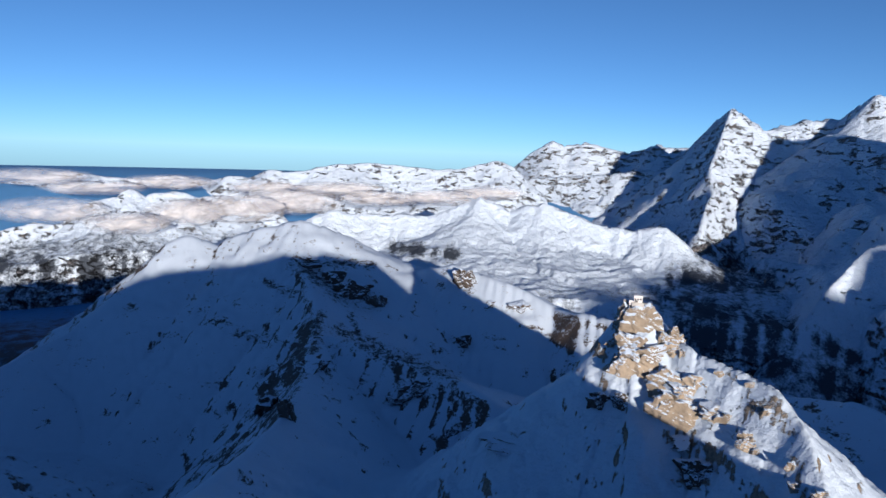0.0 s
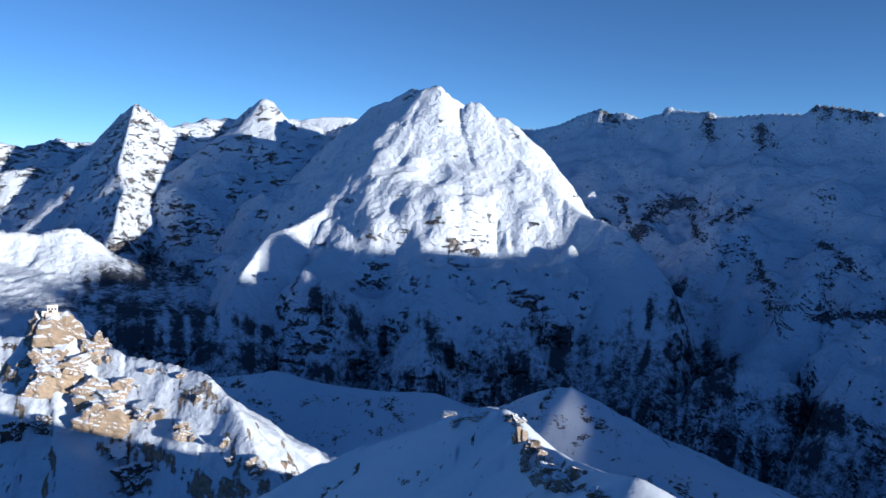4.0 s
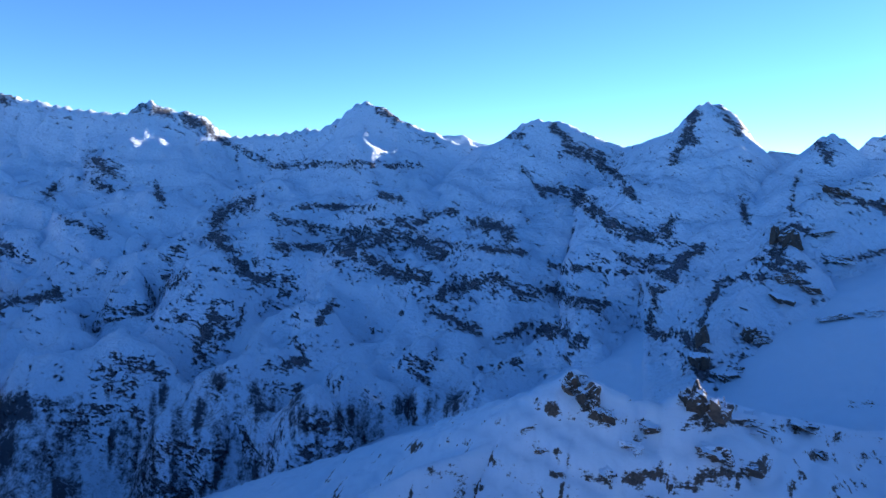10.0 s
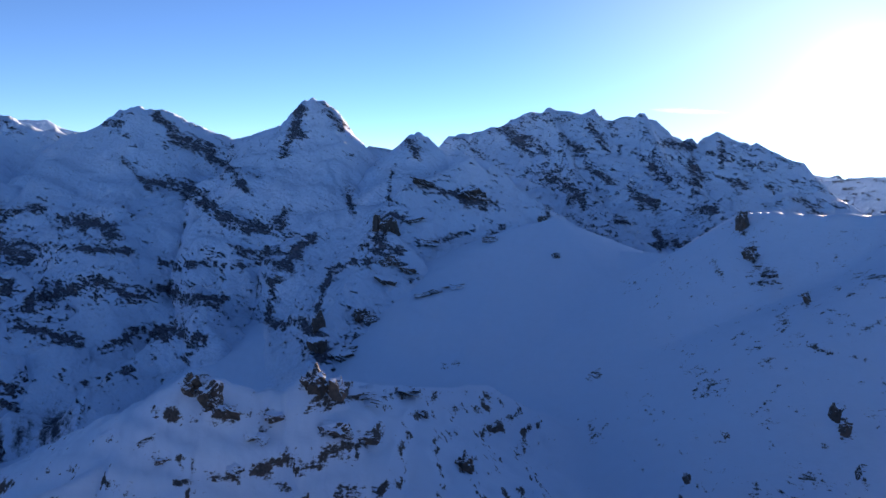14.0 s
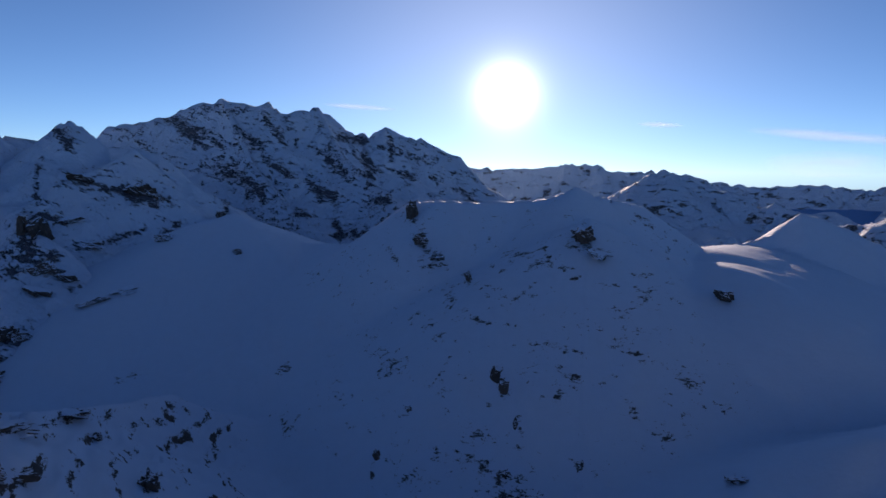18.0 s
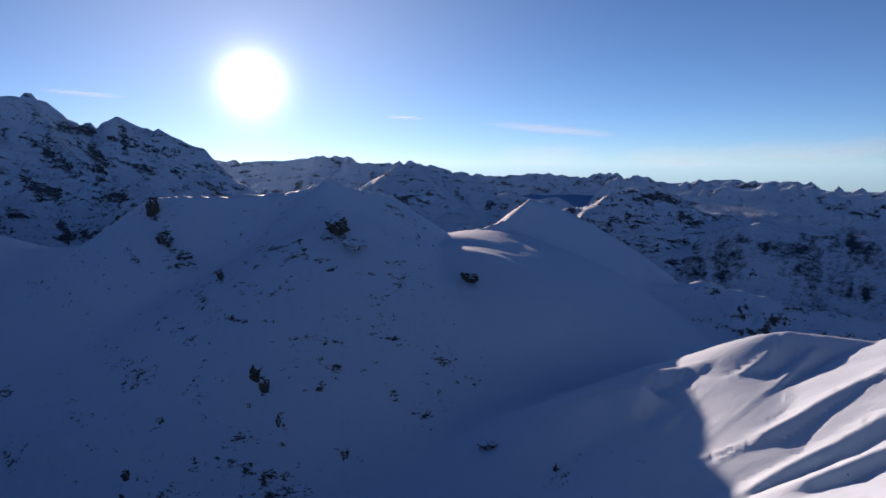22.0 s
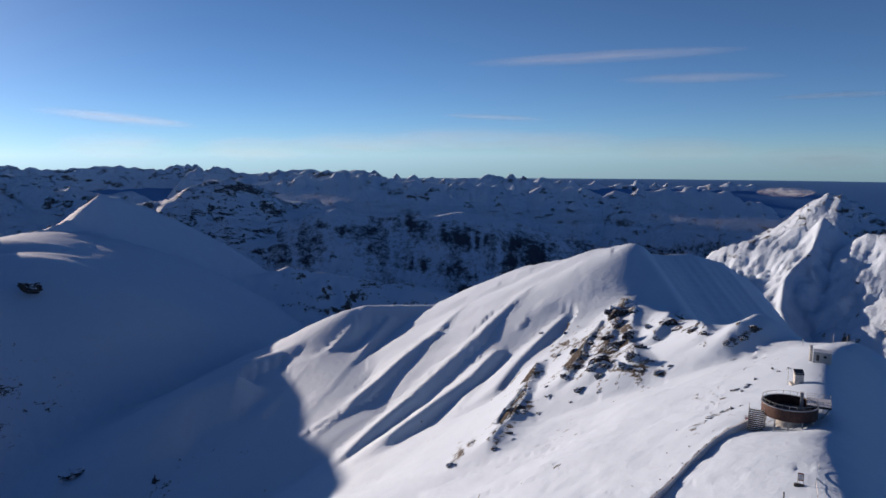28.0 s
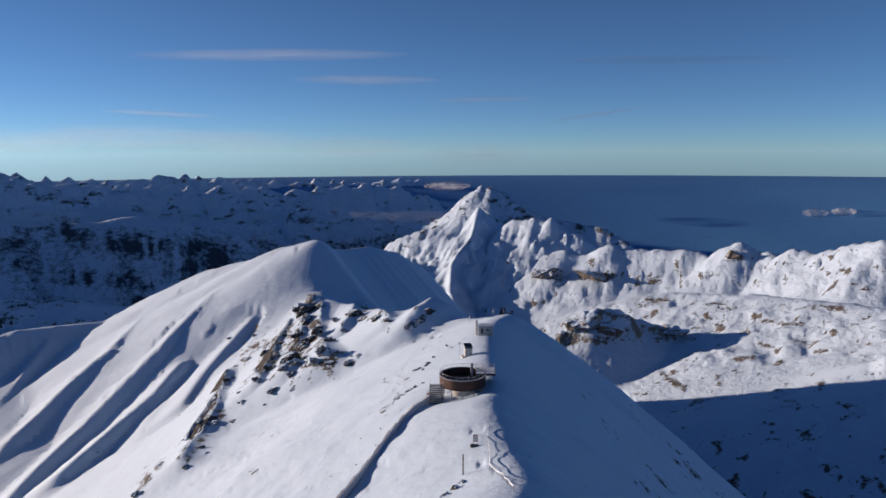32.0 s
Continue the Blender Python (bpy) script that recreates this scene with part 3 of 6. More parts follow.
CREST_SOUTH_CREST = [
    (162.26, 1500, 628), (164.37, 1450, 635), (167.38, 1420, 634), (171.82, 1400, 641), (173.86, 1390, 651), 
    (175.45, 1380, 671), (177.28, 1380, 652), (180.49, 1450, 632)]
CREST_SOUTH_RIDGE = [
    (171.77, 1230, 554), (174.52, 1230, 593), (176.59, 1230, 621), (179.12, 1230, 593), (182.83, 1230, 564), 
    (185.60, 1310, 540), (188.35, 1400, 525), (190.62, 1480, 507), (192.45, 1540, 461), (194.74, 1600, 390), 
    (198.25, 1640, 343), (201.64, 1660, 308), (204.54, 1680, 261)]
CREST_LIT_TONGUE = [
    (184.67, 1640, 527), (187.40, 1680, 543), (190.31, 1730, 568), (191.82, 1780, 614), (193.81, 1800, 593), 
    (196.66, 1820, 552), (200.09, 1820, 486), (203.86, 1800, 399)]
CREST_MESA = [
    (191.10, 2900, 499), (194.10, 2800, 525), (196.30, 2720, 545), (197.64, 2680, 583), (198.77, 2660, 602), 
    (200.11, 2650, 614), (201.69, 2640, 606), (203.27, 2630, 589), (204.40, 2630, 534), (207.15, 2620, 534), 
    (208.99, 2600, 518)]
CREST_FOREST_RIDGE = [
    (203.46, 2500, 458), (206.69, 2450, 492), (208.99, 2430, 518), (211.76, 2420, 494), (214.51, 2420, 489), 
    (218.57, 2430, 505), (220.79, 2430, 497), (222.98, 2440, 479), (225.15, 2450, 447), (226.85, 2460, 426), 
    (228.51, 2460, 413), (230.55, 2460, 391), (232.56, 2440, 354)]
CREST_LOW_BENCH = [
    (201.56, 1700, 412), (205.27, 1750, 430), (208.53, 1780, 403), (211.32, 1800, 385), (215.03, 1800, 372), 
    (218.25, 1790, 347), (220.96, 1780, 345)]
CREST_WEST_FAR = [
    (198.00, 4350, 612), (200.04, 4350, 630), (201.74, 4350, 586), (205.05, 4350, 603), (208.14, 4350, 609), 
    (210.95, 4350, 612), (212.99, 4350, 577), (216.40, 4350, 567), (219.90, 4350, 564), (222.59, 4400, 574), 
    (224.40, 4400, 572), (227.13, 4400, 557), (230.33, 4450, 532), (233.53, 4450, 545), (236.72, 4450, 524), 
    (239.85, 4450, 552), (242.51, 4450, 517), (245.53, 4500, 516)]
CREST_WEST_RANGE = [
    (201.37, 3600, 586), (203.51, 3600, 570), (206.55, 3600, 600), (209.72, 3600, 615), (211.75, 3600, 605), 
    (213.82, 3600, 576), (217.25, 3600, 561), (219.89, 3600, 565), (222.57, 3600, 548), (225.29, 3600, 538), 
    (228.03, 3600, 545), (230.78, 3600, 515), (234.45, 3600, 535), (237.17, 3600, 552), (239.86, 3600, 535), 
    (241.65, 3600, 487), (243.86, 3600, 432), (246.49, 3600, 337)]
CREST_NIESEN_BACK = [
    (241.71, 3000, 392), (243.88, 2950, 457), (245.13, 2920, 529), (246.39, 2900, 568), (247.23, 2880, 565), 
    (248.29, 2860, 541), (249.36, 2840, 499), (251.43, 2800, 450), (253.82, 2750, 433), (256.13, 2700, 419), 
    (258.03, 2650, 374)]
CREST_NIESEN = [
    (237.91, 2250, 395), (239.27, 2230, 425), (241.27, 2200, 460), (243.03, 2180, 477), (244.75, 2160, 511), 
    (246.23, 2150, 536), (247.10, 2130, 510), (247.98, 2110, 472), (248.66, 2080, 428)]
CREST_NIESEN_FACE = [
    (246.23, 2150, 536), (245.66, 2020, 464), (243.99, 1900, 401), (243.83, 1780, 348), (244.55, 1650, 321)]
CREST_NIESEN_STEP = [
    (248.24, 2080, 427), (249.00, 2060, 507), (250.63, 2030, 515), (252.04, 2010, 515), (252.65, 2000, 501), 
    (254.26, 1960, 474), (255.46, 1930, 444)]
CREST_LONG_RIDGE = [
    (246.79, 1950, 354), (248.64, 1930, 382), (250.94, 1900, 414), (253.19, 1880, 446), (255.00, 1860, 435), 
    (256.66, 1850, 465), (257.85, 1840, 455), (261.06, 1800, 462), (263.15, 1780, 464), (264.78, 1760, 466), 
    (265.56, 1750, 483), (266.41, 1740, 495), (267.34, 1730, 480), (269.08, 1700, 474), (270.17, 1680, 492), 
    (271.29, 1660, 486), (273.38, 1620, 513), (275.67, 1580, 531)]
CREST_BOWL_KNOB = [
    (251.49, 1150, 383), (253.76, 1180, 410), (255.54, 1200, 437), (257.32, 1220, 434), (258.66, 1240, 416), 
    (261.29, 1260, 395)]
CREST_BOWL_HUMP = [
    (264.51, 900, 378), (267.33, 930, 389), (270.39, 950, 404), (273.26, 960, 430), (276.23, 960, 459)]
CREST_DOME = [
    (201.02, 800, 460), (202.19, 820, 465), (204.92, 845, 467), (208.22, 870, 484), (210.38, 890, 504), 
    (211.44, 900, 506), (213.80, 905, 505), (216.89, 910, 504), (219.14, 905, 508), (221.46, 895, 533), 
    (225.18, 880, 563), (226.58, 850, 572), (228.90, 820, 583), (230.77, 790, 598), (233.08, 760, 608), 
    (233.92, 768, 597), (235.39, 795, 592), (237.23, 825, 591), (239.28, 850, 580), (240.88, 870, 562), 
    (242.72, 880, 525), (244.59, 880, 476)]
CREST_ROCKS = [
    (231.45, 738, 545), (233.09, 648, 568), (235.43, 554, 578), (237.76, 484, 586), (240.08, 431, 590), 
    (242.08, 394, 612), (243.21, 376, 616), (243.90, 366, 611)]
CREST_RIDGE_W = [
    (248.67, 330, 623), (247.62, 310, 625), (246.80, 270, 629), (246.85, 235, 631), (246.91, 200, 635), 
    (246.98, 178, 636), (247.49, 158, 637), (248.92, 135, 639), (249.87, 122, 641)]
CREST_KNOLL = [
    (197.32, 735, 458), (198.42, 745, 463), (199.88, 750, 467), (200.97, 745, 468), (201.66, 735, 461), 
    (202.30, 720, 442)]
CREST_HILL = [
    (-31.61, 1500, 278), (-28.77, 1600, 287), (-26.16, 1680, 299), (-23.65, 1750, 320), (-22.42, 1850, 360), 
    (-21.39, 1900, 404), (-20.16, 1950, 446), (-18.93, 1980, 461), (-18.03, 1980, 453), (-17.08, 1970, 430), 
    (-15.17, 1960, 463), (-13.44, 1950, 484), (-11.70, 1940, 495), (-10.37, 1930, 508), (-8.58, 1920, 492), 
    (-7.00, 1920, 469), (-5.38, 1900, 422), (-4.35, 1890, 401), (-2.58, 1870, 388), (-1.17, 1850, 377)]
CREST_HILL_EAST = [
    (-4.35, 1890, 401), (-1.64, 1860, 378), (0.21, 1840, 395), (2.06, 1820, 410), (3.95, 1780, 398), (5.83, 1740, 388), 
    (8.19, 1700, 371), (10.56, 1650, 343), (12.82, 1560, 356), (15.07, 1520, 356), (16.92, 1500, 330)]
CREST_HILL_SPUR = [
    (-10.37, 1930, 508), (-10.36, 1700, 420), (-8.99, 1480, 383), (-8.97, 1300, 357), (-9.41, 1120, 348), 
    (-11.23, 900, 357), (-13.96, 760, 374), (-17.54, 640, 397), (-20.59, 540, 426)]
CREST_HILL_SPUR_B = [
    (-8.97, 1300, 357), (-5.25, 1230, 354), (-1.45, 1140, 351), (2.39, 1050, 354), (5.80, 950, 357)]
CREST_BIRG = [
    (14.17, 691, 491), (14.82, 693, 519), (15.48, 697, 535), (16.14, 700, 552), (17.04, 700, 564), (17.97, 697, 559), 
    (18.71, 691, 543), (20.13, 678, 538), (21.57, 656, 531), (23.95, 634, 528), (25.87, 616, 526), (27.79, 596, 524), 
    (29.54, 572, 511), (30.86, 541, 495), (31.94, 519, 481), (33.49, 497, 470), (34.98, 480, 466)]
CREST_BIRG_SHOULDER = [
    (29.06, 1275, 315), (31.87, 1237, 331), (32.81, 1215, 342), (36.64, 1170, 331), (41.41, 1110, 336), 
    (46.08, 1050, 354), (47.96, 1012, 354), (49.16, 975, 350), (50.85, 900, 349)]
CREST_NEAR_CREST = [
    (37.24, 255, 589), (42.54, 240, 604), (48.70, 222, 621), (52.16, 204, 629), (53.27, 196, 628), (54.16, 184, 628), 
    (56.44, 172, 630), (59.47, 150, 634), (61.86, 132, 638), (63.06, 124, 640)]
CREST_EAST_RIDGE = [
    (53.94, 860, 380), (54.83, 850, 412), (56.18, 840, 439), (57.54, 830, 445), (59.16, 820, 434), (61.27, 800, 421), 
    (63.65, 780, 411), (66.99, 750, 411), (71.81, 720, 404), (76.58, 690, 405), (81.27, 660, 409), (85.36, 640, 410)]
CREST_ROCK_RIDGE = [
    (102.26, 567, 428), (106.42, 594, 440), (110.18, 621, 441), (113.97, 648, 448), (117.28, 675, 464), 
    (118.20, 688, 481), (119.48, 702, 506), (121.47, 688, 499), (124.31, 688, 483), (127.33, 688, 481), 
    (128.20, 702, 493), (130.70, 729, 479), (134.25, 783, 455), (138.49, 864, 427), (143.26, 945, 406)]
CREST_COL = [
    (144.41, 1780, 499), (145.07, 1800, 556), (148.28, 1850, 581), (150.61, 1800, 543), (153.39, 1750, 514), 
    (157.46, 1650, 522), (160.13, 1560, 520), (162.28, 1500, 536)]
CREST_MANN = [
    (-13.01, 2700, 362), (-9.71, 2720, 437), (-7.92, 2720, 475), (-5.43, 2720, 460), (-2.68, 2720, 459), 
    (0.08, 2700, 460), (1.90, 2700, 493), (4.17, 2700, 540), (5.33, 2700, 516), (6.73, 2690, 491), (8.30, 2680, 517), 
    (9.29, 2680, 527), (11.48, 2670, 492), (13.75, 2660, 456), (16.39, 2650, 443), (18.92, 2640, 463), 
    (20.20, 2620, 415), (21.80, 2560, 310), (24.0, 2480, 220)]
CREST_NORTH_A = [
    (-33.13, 3300, 311), (-31.16, 3300, 333), (-29.11, 3300, 367), (-27.35, 3300, 358), (-25.86, 3320, 433), 
    (-24.36, 3320, 462), (-22.82, 3330, 500), (-21.67, 3330, 474), (-19.68, 3340, 492), (-18.07, 3350, 462), 
    (-15.99, 3350, 476), (-14.30, 3350, 425), (-11.70, 3350, 387)]
CREST_NORTH_B = [
    (-32.95, 4300, 465), (-30.01, 4300, 487), (-26.51, 4300, 525), (-24.31, 4300, 509), (-22.03, 4300, 493), 
    (-19.66, 4300, 522), (-17.64, 4300, 485), (-15.97, 4200, 525), (-14.29, 4200, 521), (-12.78, 4150, 570), 
    (-10.83, 4150, 561), (-9.07, 4150, 590), (-7.29, 4150, 613), (-5.04, 4150, 625), (-2.77, 4150, 617), 
    (-0.03, 4150, 603), (2.26, 4150, 602), (4.07, 4200, 638), (5.42, 4200, 661), (6.80, 4200, 625)]
CREST_LINK = [
    (233.08, 760, 608), (232.39, 735, 582), (231.45, 715, 549)]
CRAGS_WEST = [
    (232.29, 543, 571.3, 17.0, 13.4), (232.13, 474, 573.2, 11.2, 11.8), (231.07, 379, 586.2, 9.1, 8.3), (233.67, 401, 592.5, 6.3, 8.7),
    (229.94, 377, 584.7, 7.2, 7.0), (229.46, 480, 563.0, 7.6, 8.8), (232.63, 364, 591.6, 7.5, 5.5), (231.22, 504, 569.8, 8.7, 9.2),
    (231.83, 572, 571.3, 20.1, 21.2), (232.9, 603, 572.2, 13.2, 10.9), (232.77, 480, 576.8, 10.6, 15.9), (231.7, 429, 580.6, 11.5, 12.9),
    (233.27, 368, 595.2, 8.8, 10.5), (230.6, 392, 585.3, 10.6, 11.2), (230.64, 368, 583.8, 6.5, 7.4), (228.8, 412, 575.3, 7.2, 9.7),
    (228.54, 511, 555.9, 7.3, 10.2), (229.88, 521, 560.2, 7.4, 8.7), (227.9, 383, 577.9, 5.5, 5.2), (229.08, 363, 577.8, 6.4, 4.9),
    (234.15, 364, 595.2, 5.8, 4.9), (233.74, 358, 592.4, 6.8, 3.6), (235.27, 352, 593.7, 6.2, 4.1), (236.11, 354, 596.9, 3.9, 2.4),
    (234.48, 502, 580.3, 9.5, 5.0), (235.75, 497, 586.3, 11.7, 6.6), (234.95, 465, 581.9, 5.1, 4.6), (236.42, 478, 585.4, 5.2, 3.9),
    (237.68, 388, 606.8, 6.7, 7.0), (238.52, 374, 609.5, 4.7, 4.9), (240.39, 355, 610.2, 6.1, 5.3), (241.92, 366, 616.9, 4.6, 3.6),
    (241.37, 358, 612.8, 3.9, 3.0), (225.57, 497, 543.9, 5.6, 9.2), (224.89, 398, 564.7, 3.8, 2.7), (226.43, 385, 571.2, 4.3, 2.6),
    (226.78, 372, 570.4, 3.6, 2.5), (226.25, 542, 539.2, 4.3, 3.6), (227.4, 538, 545.5, 6.0, 4.5), (225.98, 626, 540.4, 7.9, 4.2),
    (227.81, 608, 545.8, 4.8, 4.0), (224.45, 363, 564.0, 6.5, 3.7), (223.5, 368, 563.4, 3.6, 3.2), (225.87, 359, 565.4, 4.1, 2.5),
    (223.29, 311, 572.8, 4.1, 3.8), (222.11, 288, 575.3, 2.9, 4.5), (223.78, 295, 576.3, 3.4, 1.5), (220.19, 316, 565.6, 4.7, 2.8),
    (218.5, 287, 567.5, 5.3, 4.6), (227.37, 210, 604.7, 3.2, 1.5), (229.72, 194, 611.3, 1.3, 0.9), (230.68, 352, 581.0, 3.4, 3.0),
    (228.41, 355, 573.7, 2.9, 1.8), (222.33, 344, 564.5, 2.8, 1.8), (238.06, 197, 624.0, 1.3, 0.7), (240.98, 250, 621.2, 3.2, 1.3),
    (241.77, 250, 622.6, 2.4, 1.3), (239.46, 210, 624.7, 4.1, 1.4)]
CRAGS_SOUTH = [
    (176.13, 1160, 591.6, 39.3, 24.3), (177.28, 1109, 571.1, 39.5, 8.2), (162.23, 1436, 606.2, 23.1, 33.1), (163.0, 1323, 562.3, 32.0, 19.4),
    (164.45, 1261, 537.3, 32.7, 6.6), (166.9, 1121, 525.4, 13.7, 14.2), (186.89, 1106, 517.5, 30.6, 14.0), (169.35, 839, 449.8, 15.5, 15.5),
    (170.07, 813, 442.1, 12.3, 11.6), (171.14, 754, 419.9, 6.5, 10.9), (172.96, 659, 383.9, 27.0, 6.1), (170.38, 689, 391.0, 13.3, 7.9),
    (159.45, 744, 385.5, 9.1, 11.0), (194.35, 639, 411.7, 7.9, 11.0), (188.73, 704, 408.0, 24.5, 5.6), (195.43, 1170, 453.6, 19.2, 7.5),
    (162.15, 808, 416.2, 9.6, 5.4), (152.02, 1023, 404.3, 15.4, 4.4)]
CRAGS_EAST = [
    (119.22, 684, 489.2, 20.7, 23.0), (120.58, 666, 480.2, 31.5, 22.5), (121.72, 653, 472.9, 20.0, 13.3), (128.82, 686, 482.8, 25.4, 27.8),
    (130.38, 691, 475.4, 29.2, 21.0), (133.0, 726, 460.3, 55.3, 12.3), (136.3, 810, 438.2, 41.0, 6.8), (130.67, 644, 452.0, 33.3, 11.1),
    (132.83, 649, 441.1, 22.4, 10.1), (141.44, 687, 398.4, 18.1, 20.5), (125.44, 659, 464.0, 22.5, 7.9), (124.41, 635, 453.9, 21.9, 5.5),
    (122.4, 600, 441.3, 17.8, 7.3), (137.77, 786, 417.4, 17.5, 6.7), (116.92, 623, 446.4, 11.9, 5.4)]
CRAGS_HILL = [
    (350.32, 1714, 417.2, 69.8, 25.1), (352.36, 1674, 389.8, 60.2, 32.8), (353.85, 1626, 365.5, 85.3, 40.0), (355.85, 1604, 346.6, 44.9, 29.0),
    (3.28, 1739, 377.8, 62.5, 39.8), (5.37, 1647, 341.2, 29.8, 10.8), (7.8, 1638, 340.2, 53.9, 16.2), (3.24, 1509, 283.6, 37.7, 22.6),
    (359.32, 1060, 330.7, 54.1, 19.8), (346.95, 1048, 310.1, 35.9, 26.9), (348.77, 885, 357.0, 21.4, 30.5), (350.82, 1120, 346.6, 56.6, 22.6),
    (357.68, 1055, 311.6, 36.1, 9.0), (6.89, 656, 426.2, 51.4, 5.7), (2.56, 924, 314.9, 16.1, 12.9), (14.57, 634, 477.1, 21.6, 16.2),
    (16.54, 629, 481.4, 19.3, 11.8), (21.26, 597, 464.6, 30.9, 9.3), (22.51, 567, 452.4, 29.8, 17.9)]
CRAGS_TOWER = [
    (20.2, 675, 534.4, 12.1, 17.2),
    (19.61, 676, 531.0, 13.4, 7.4), (17.08, 661, 521.7, 39.6, 21.8), (18.51, 656, 519.6, 26.2, 15.6), (15.49, 659, 504.5, 10.6, 9.7),
    (20.11, 666, 525.3, 19.9, 9.7), (21.87, 633, 506.3, 23.0, 12.9), (19.85, 626, 490.6, 34.4, 21.0), (21.23, 627, 495.7, 31.8, 14.0),
    (23.38, 605, 492.9, 18.5, 7.9), (24.33, 597, 491.6, 13.4, 7.8), (26.03, 575, 485.4, 14.2, 9.8), (26.76, 565, 481.5, 7.0, 4.3),
    (29.29, 545, 483.5, 7.9, 5.2), (29.62, 531, 473.7, 10.0, 6.1), (31.42, 519, 477.4, 9.8, 6.0), (31.92, 511, 472.9, 10.8, 6.9),
    (23.66, 628, 519.8, 10.1, 4.6), (25.98, 609, 520.1, 8.6, 4.5), (27.23, 585, 506.7, 8.3, 4.4)]
CRAGS_PEAK = [
    (52.96, 198, 627.8, 4.4, 2.7), (53.58, 184, 627.9, 3.8, 4.1), (54.62, 176, 628.6, 4.6, 4.0), (55.86, 149, 633.9, 5.2, 3.4),
    (57.15, 135, 639.0, 4.3, 2.6), (55.3, 168, 629.7, 2.9, 2.9), (54.03, 168, 627.5, 2.9, 3.8), (58.16, 137, 640.3, 2.9, 1.9),
    (50.42, 208, 625.9, 10.6, 1.8), (48.27, 213, 621.0, 4.4, 1.5), (59.96, 119, 644.9, 3.2, 1.7)]
CRAGS_KNOB = [
    (141.26, 2020, 624.5, 71.4, 35.7), (142.18, 2016, 619.0, 48.6, 32.4), (134.87, 1770, 542.1, 48.5, 51.4), (133.86, 1792, 546.9, 28.9, 49.1),
    (134.9, 1615, 483.9, 57.6, 20.9), (134.46, 1558, 446.8, 50.7, 17.8), (136.3, 1610, 465.2, 44.4, 15.7), (138.11, 1783, 513.6, 72.0, 14.4),
    (132.63, 1457, 391.2, 47.9, 23.9), (133.56, 1450, 383.1, 47.7, 16.7), (129.19, 1386, 384.4, 29.7, 45.7), (128.97, 1319, 356.2, 37.2, 32.8),
    (130.8, 1333, 340.5, 55.5, 17.7), (131.72, 1354, 345.8, 45.0, 13.5), (137.57, 1989, 659.7, 79.9, 12.8), (143.19, 1750, 527.6, 56.5, 14.1),
    (138.19, 1522, 428.7, 62.1, 9.9), (128.09, 2358, 636.1, 37.9, 22.7), (136.7, 1833, 566.9, 59.0, 11.8), (140.51, 1537, 446.3, 50.1, 7.5),
    (147.25, 2038, 560.7, 39.4, 16.4), (148.48, 1645, 503.1, 26.6, 13.3)]
CRAGS_BOWL = [
    (255.12, 1180, 414.7, 58.5, 25.3), (256.71, 1171, 402.9, 38.8, 19.4), (253.99, 1175, 406.9, 29.2, 15.6), (265.17, 1564, 376.1, 56.5, 20.5),
    (261.73, 1256, 386.5, 41.6, 16.6), (267.18, 1332, 326.8, 37.8, 20.0), (265.82, 1250, 321.9, 35.7, 16.8), (261.66, 1116, 344.5, 28.2, 24.5),
    (262.74, 1108, 340.1, 22.5, 15.0), (272.04, 1339, 374.7, 66.4, 11.1), (269.94, 1267, 333.2, 25.4, 12.7), (251.87, 1806, 388.9, 73.6, 17.7),
    (255.48, 1756, 393.3, 85.9, 20.0), (266.0, 1695, 463.7, 35.7, 19.2), (258.64, 1633, 346.0, 53.7, 16.1), (272.25, 1428, 417.0, 46.8, 9.4),
    (270.42, 914, 408.4, 38.5, 6.2)]
CRAGS_PATH = [
    (243.6, 122.0, 637.0, 2.8, 1.7), (244.2, 124.6, 637.2, 2.2, 1.4), (244.9, 126.6, 637.6, 1.4, 0.8),
    (241.96, 252, 622.8, 1.8, 0.9), (242.41, 258, 623.3, 1.3, 0.8), (241.52, 245, 622.6, 1.0, 0.6), (243.96, 262, 625.9, 1.3, 0.6),
    (243.51, 270, 624.5, 1.1, 0.6), (239.48, 208, 625.0, 1.3, 0.7), (240.17, 216, 624.5, 1.5, 1.0), (240.86, 217, 625.7, 1.3, 0.8),
    (241.54, 218, 626.5, 1.1, 0.6), (240.78, 345, 605.5, 3.4, 1.0), (239.02, 207, 624.4, 1.1, 0.6), (244.62, 264, 626.9, 1.1, 0.6),
    (240.82, 158, 631.5, 0.3, 0.3), (237.88, 185, 625.1, 0.6, 0.4), (236.92, 205, 621.4, 0.8, 0.5), (235.5, 198, 619.7, 0.6, 0.5),
    (236.22, 185, 622.5, 0.7, 0.5), (237.42, 172, 626.0, 0.5, 0.3), (234.56, 174, 621.4, 0.6, 0.4), (235.76, 165, 624.2, 0.6, 0.4),
    (233.6, 166, 621.2, 0.5, 0.4)]
RIB_A = [(211.44, 900, 504.5), (210.08, 845, 491.4), (208.07, 798, 470.0), (205.90, 736, 456.9), (203.74, 654, 451.0), (202.27, 609, 447.1)]
RIB_B = [(213.80, 901, 503.7), (212.41, 847, 487.6), (210.15, 773, 473.1), (207.49, 689, 462.6), (204.92, 636, 452.2)]
RIB_C = [(219.59, 801, 525.6), (217.71, 732, 519.8), (214.94, 702, 502.8), (212.19, 663, 484.2), (209.49, 618, 471.0), (206.44, 584, 456.7)]
RIB_D = [(225.15, 742, 560.6), (223.26, 699, 550.1), (220.89, 657, 531.9), (218.05, 627, 510.6), (215.24, 598, 491.4), (212.02, 559, 479.4), (208.85, 512, 470.4)]
RIB_E = [(221.77, 616, 521.2), (219.38, 573, 510.5), (216.56, 555, 495.4), (213.74, 489, 495.4)]
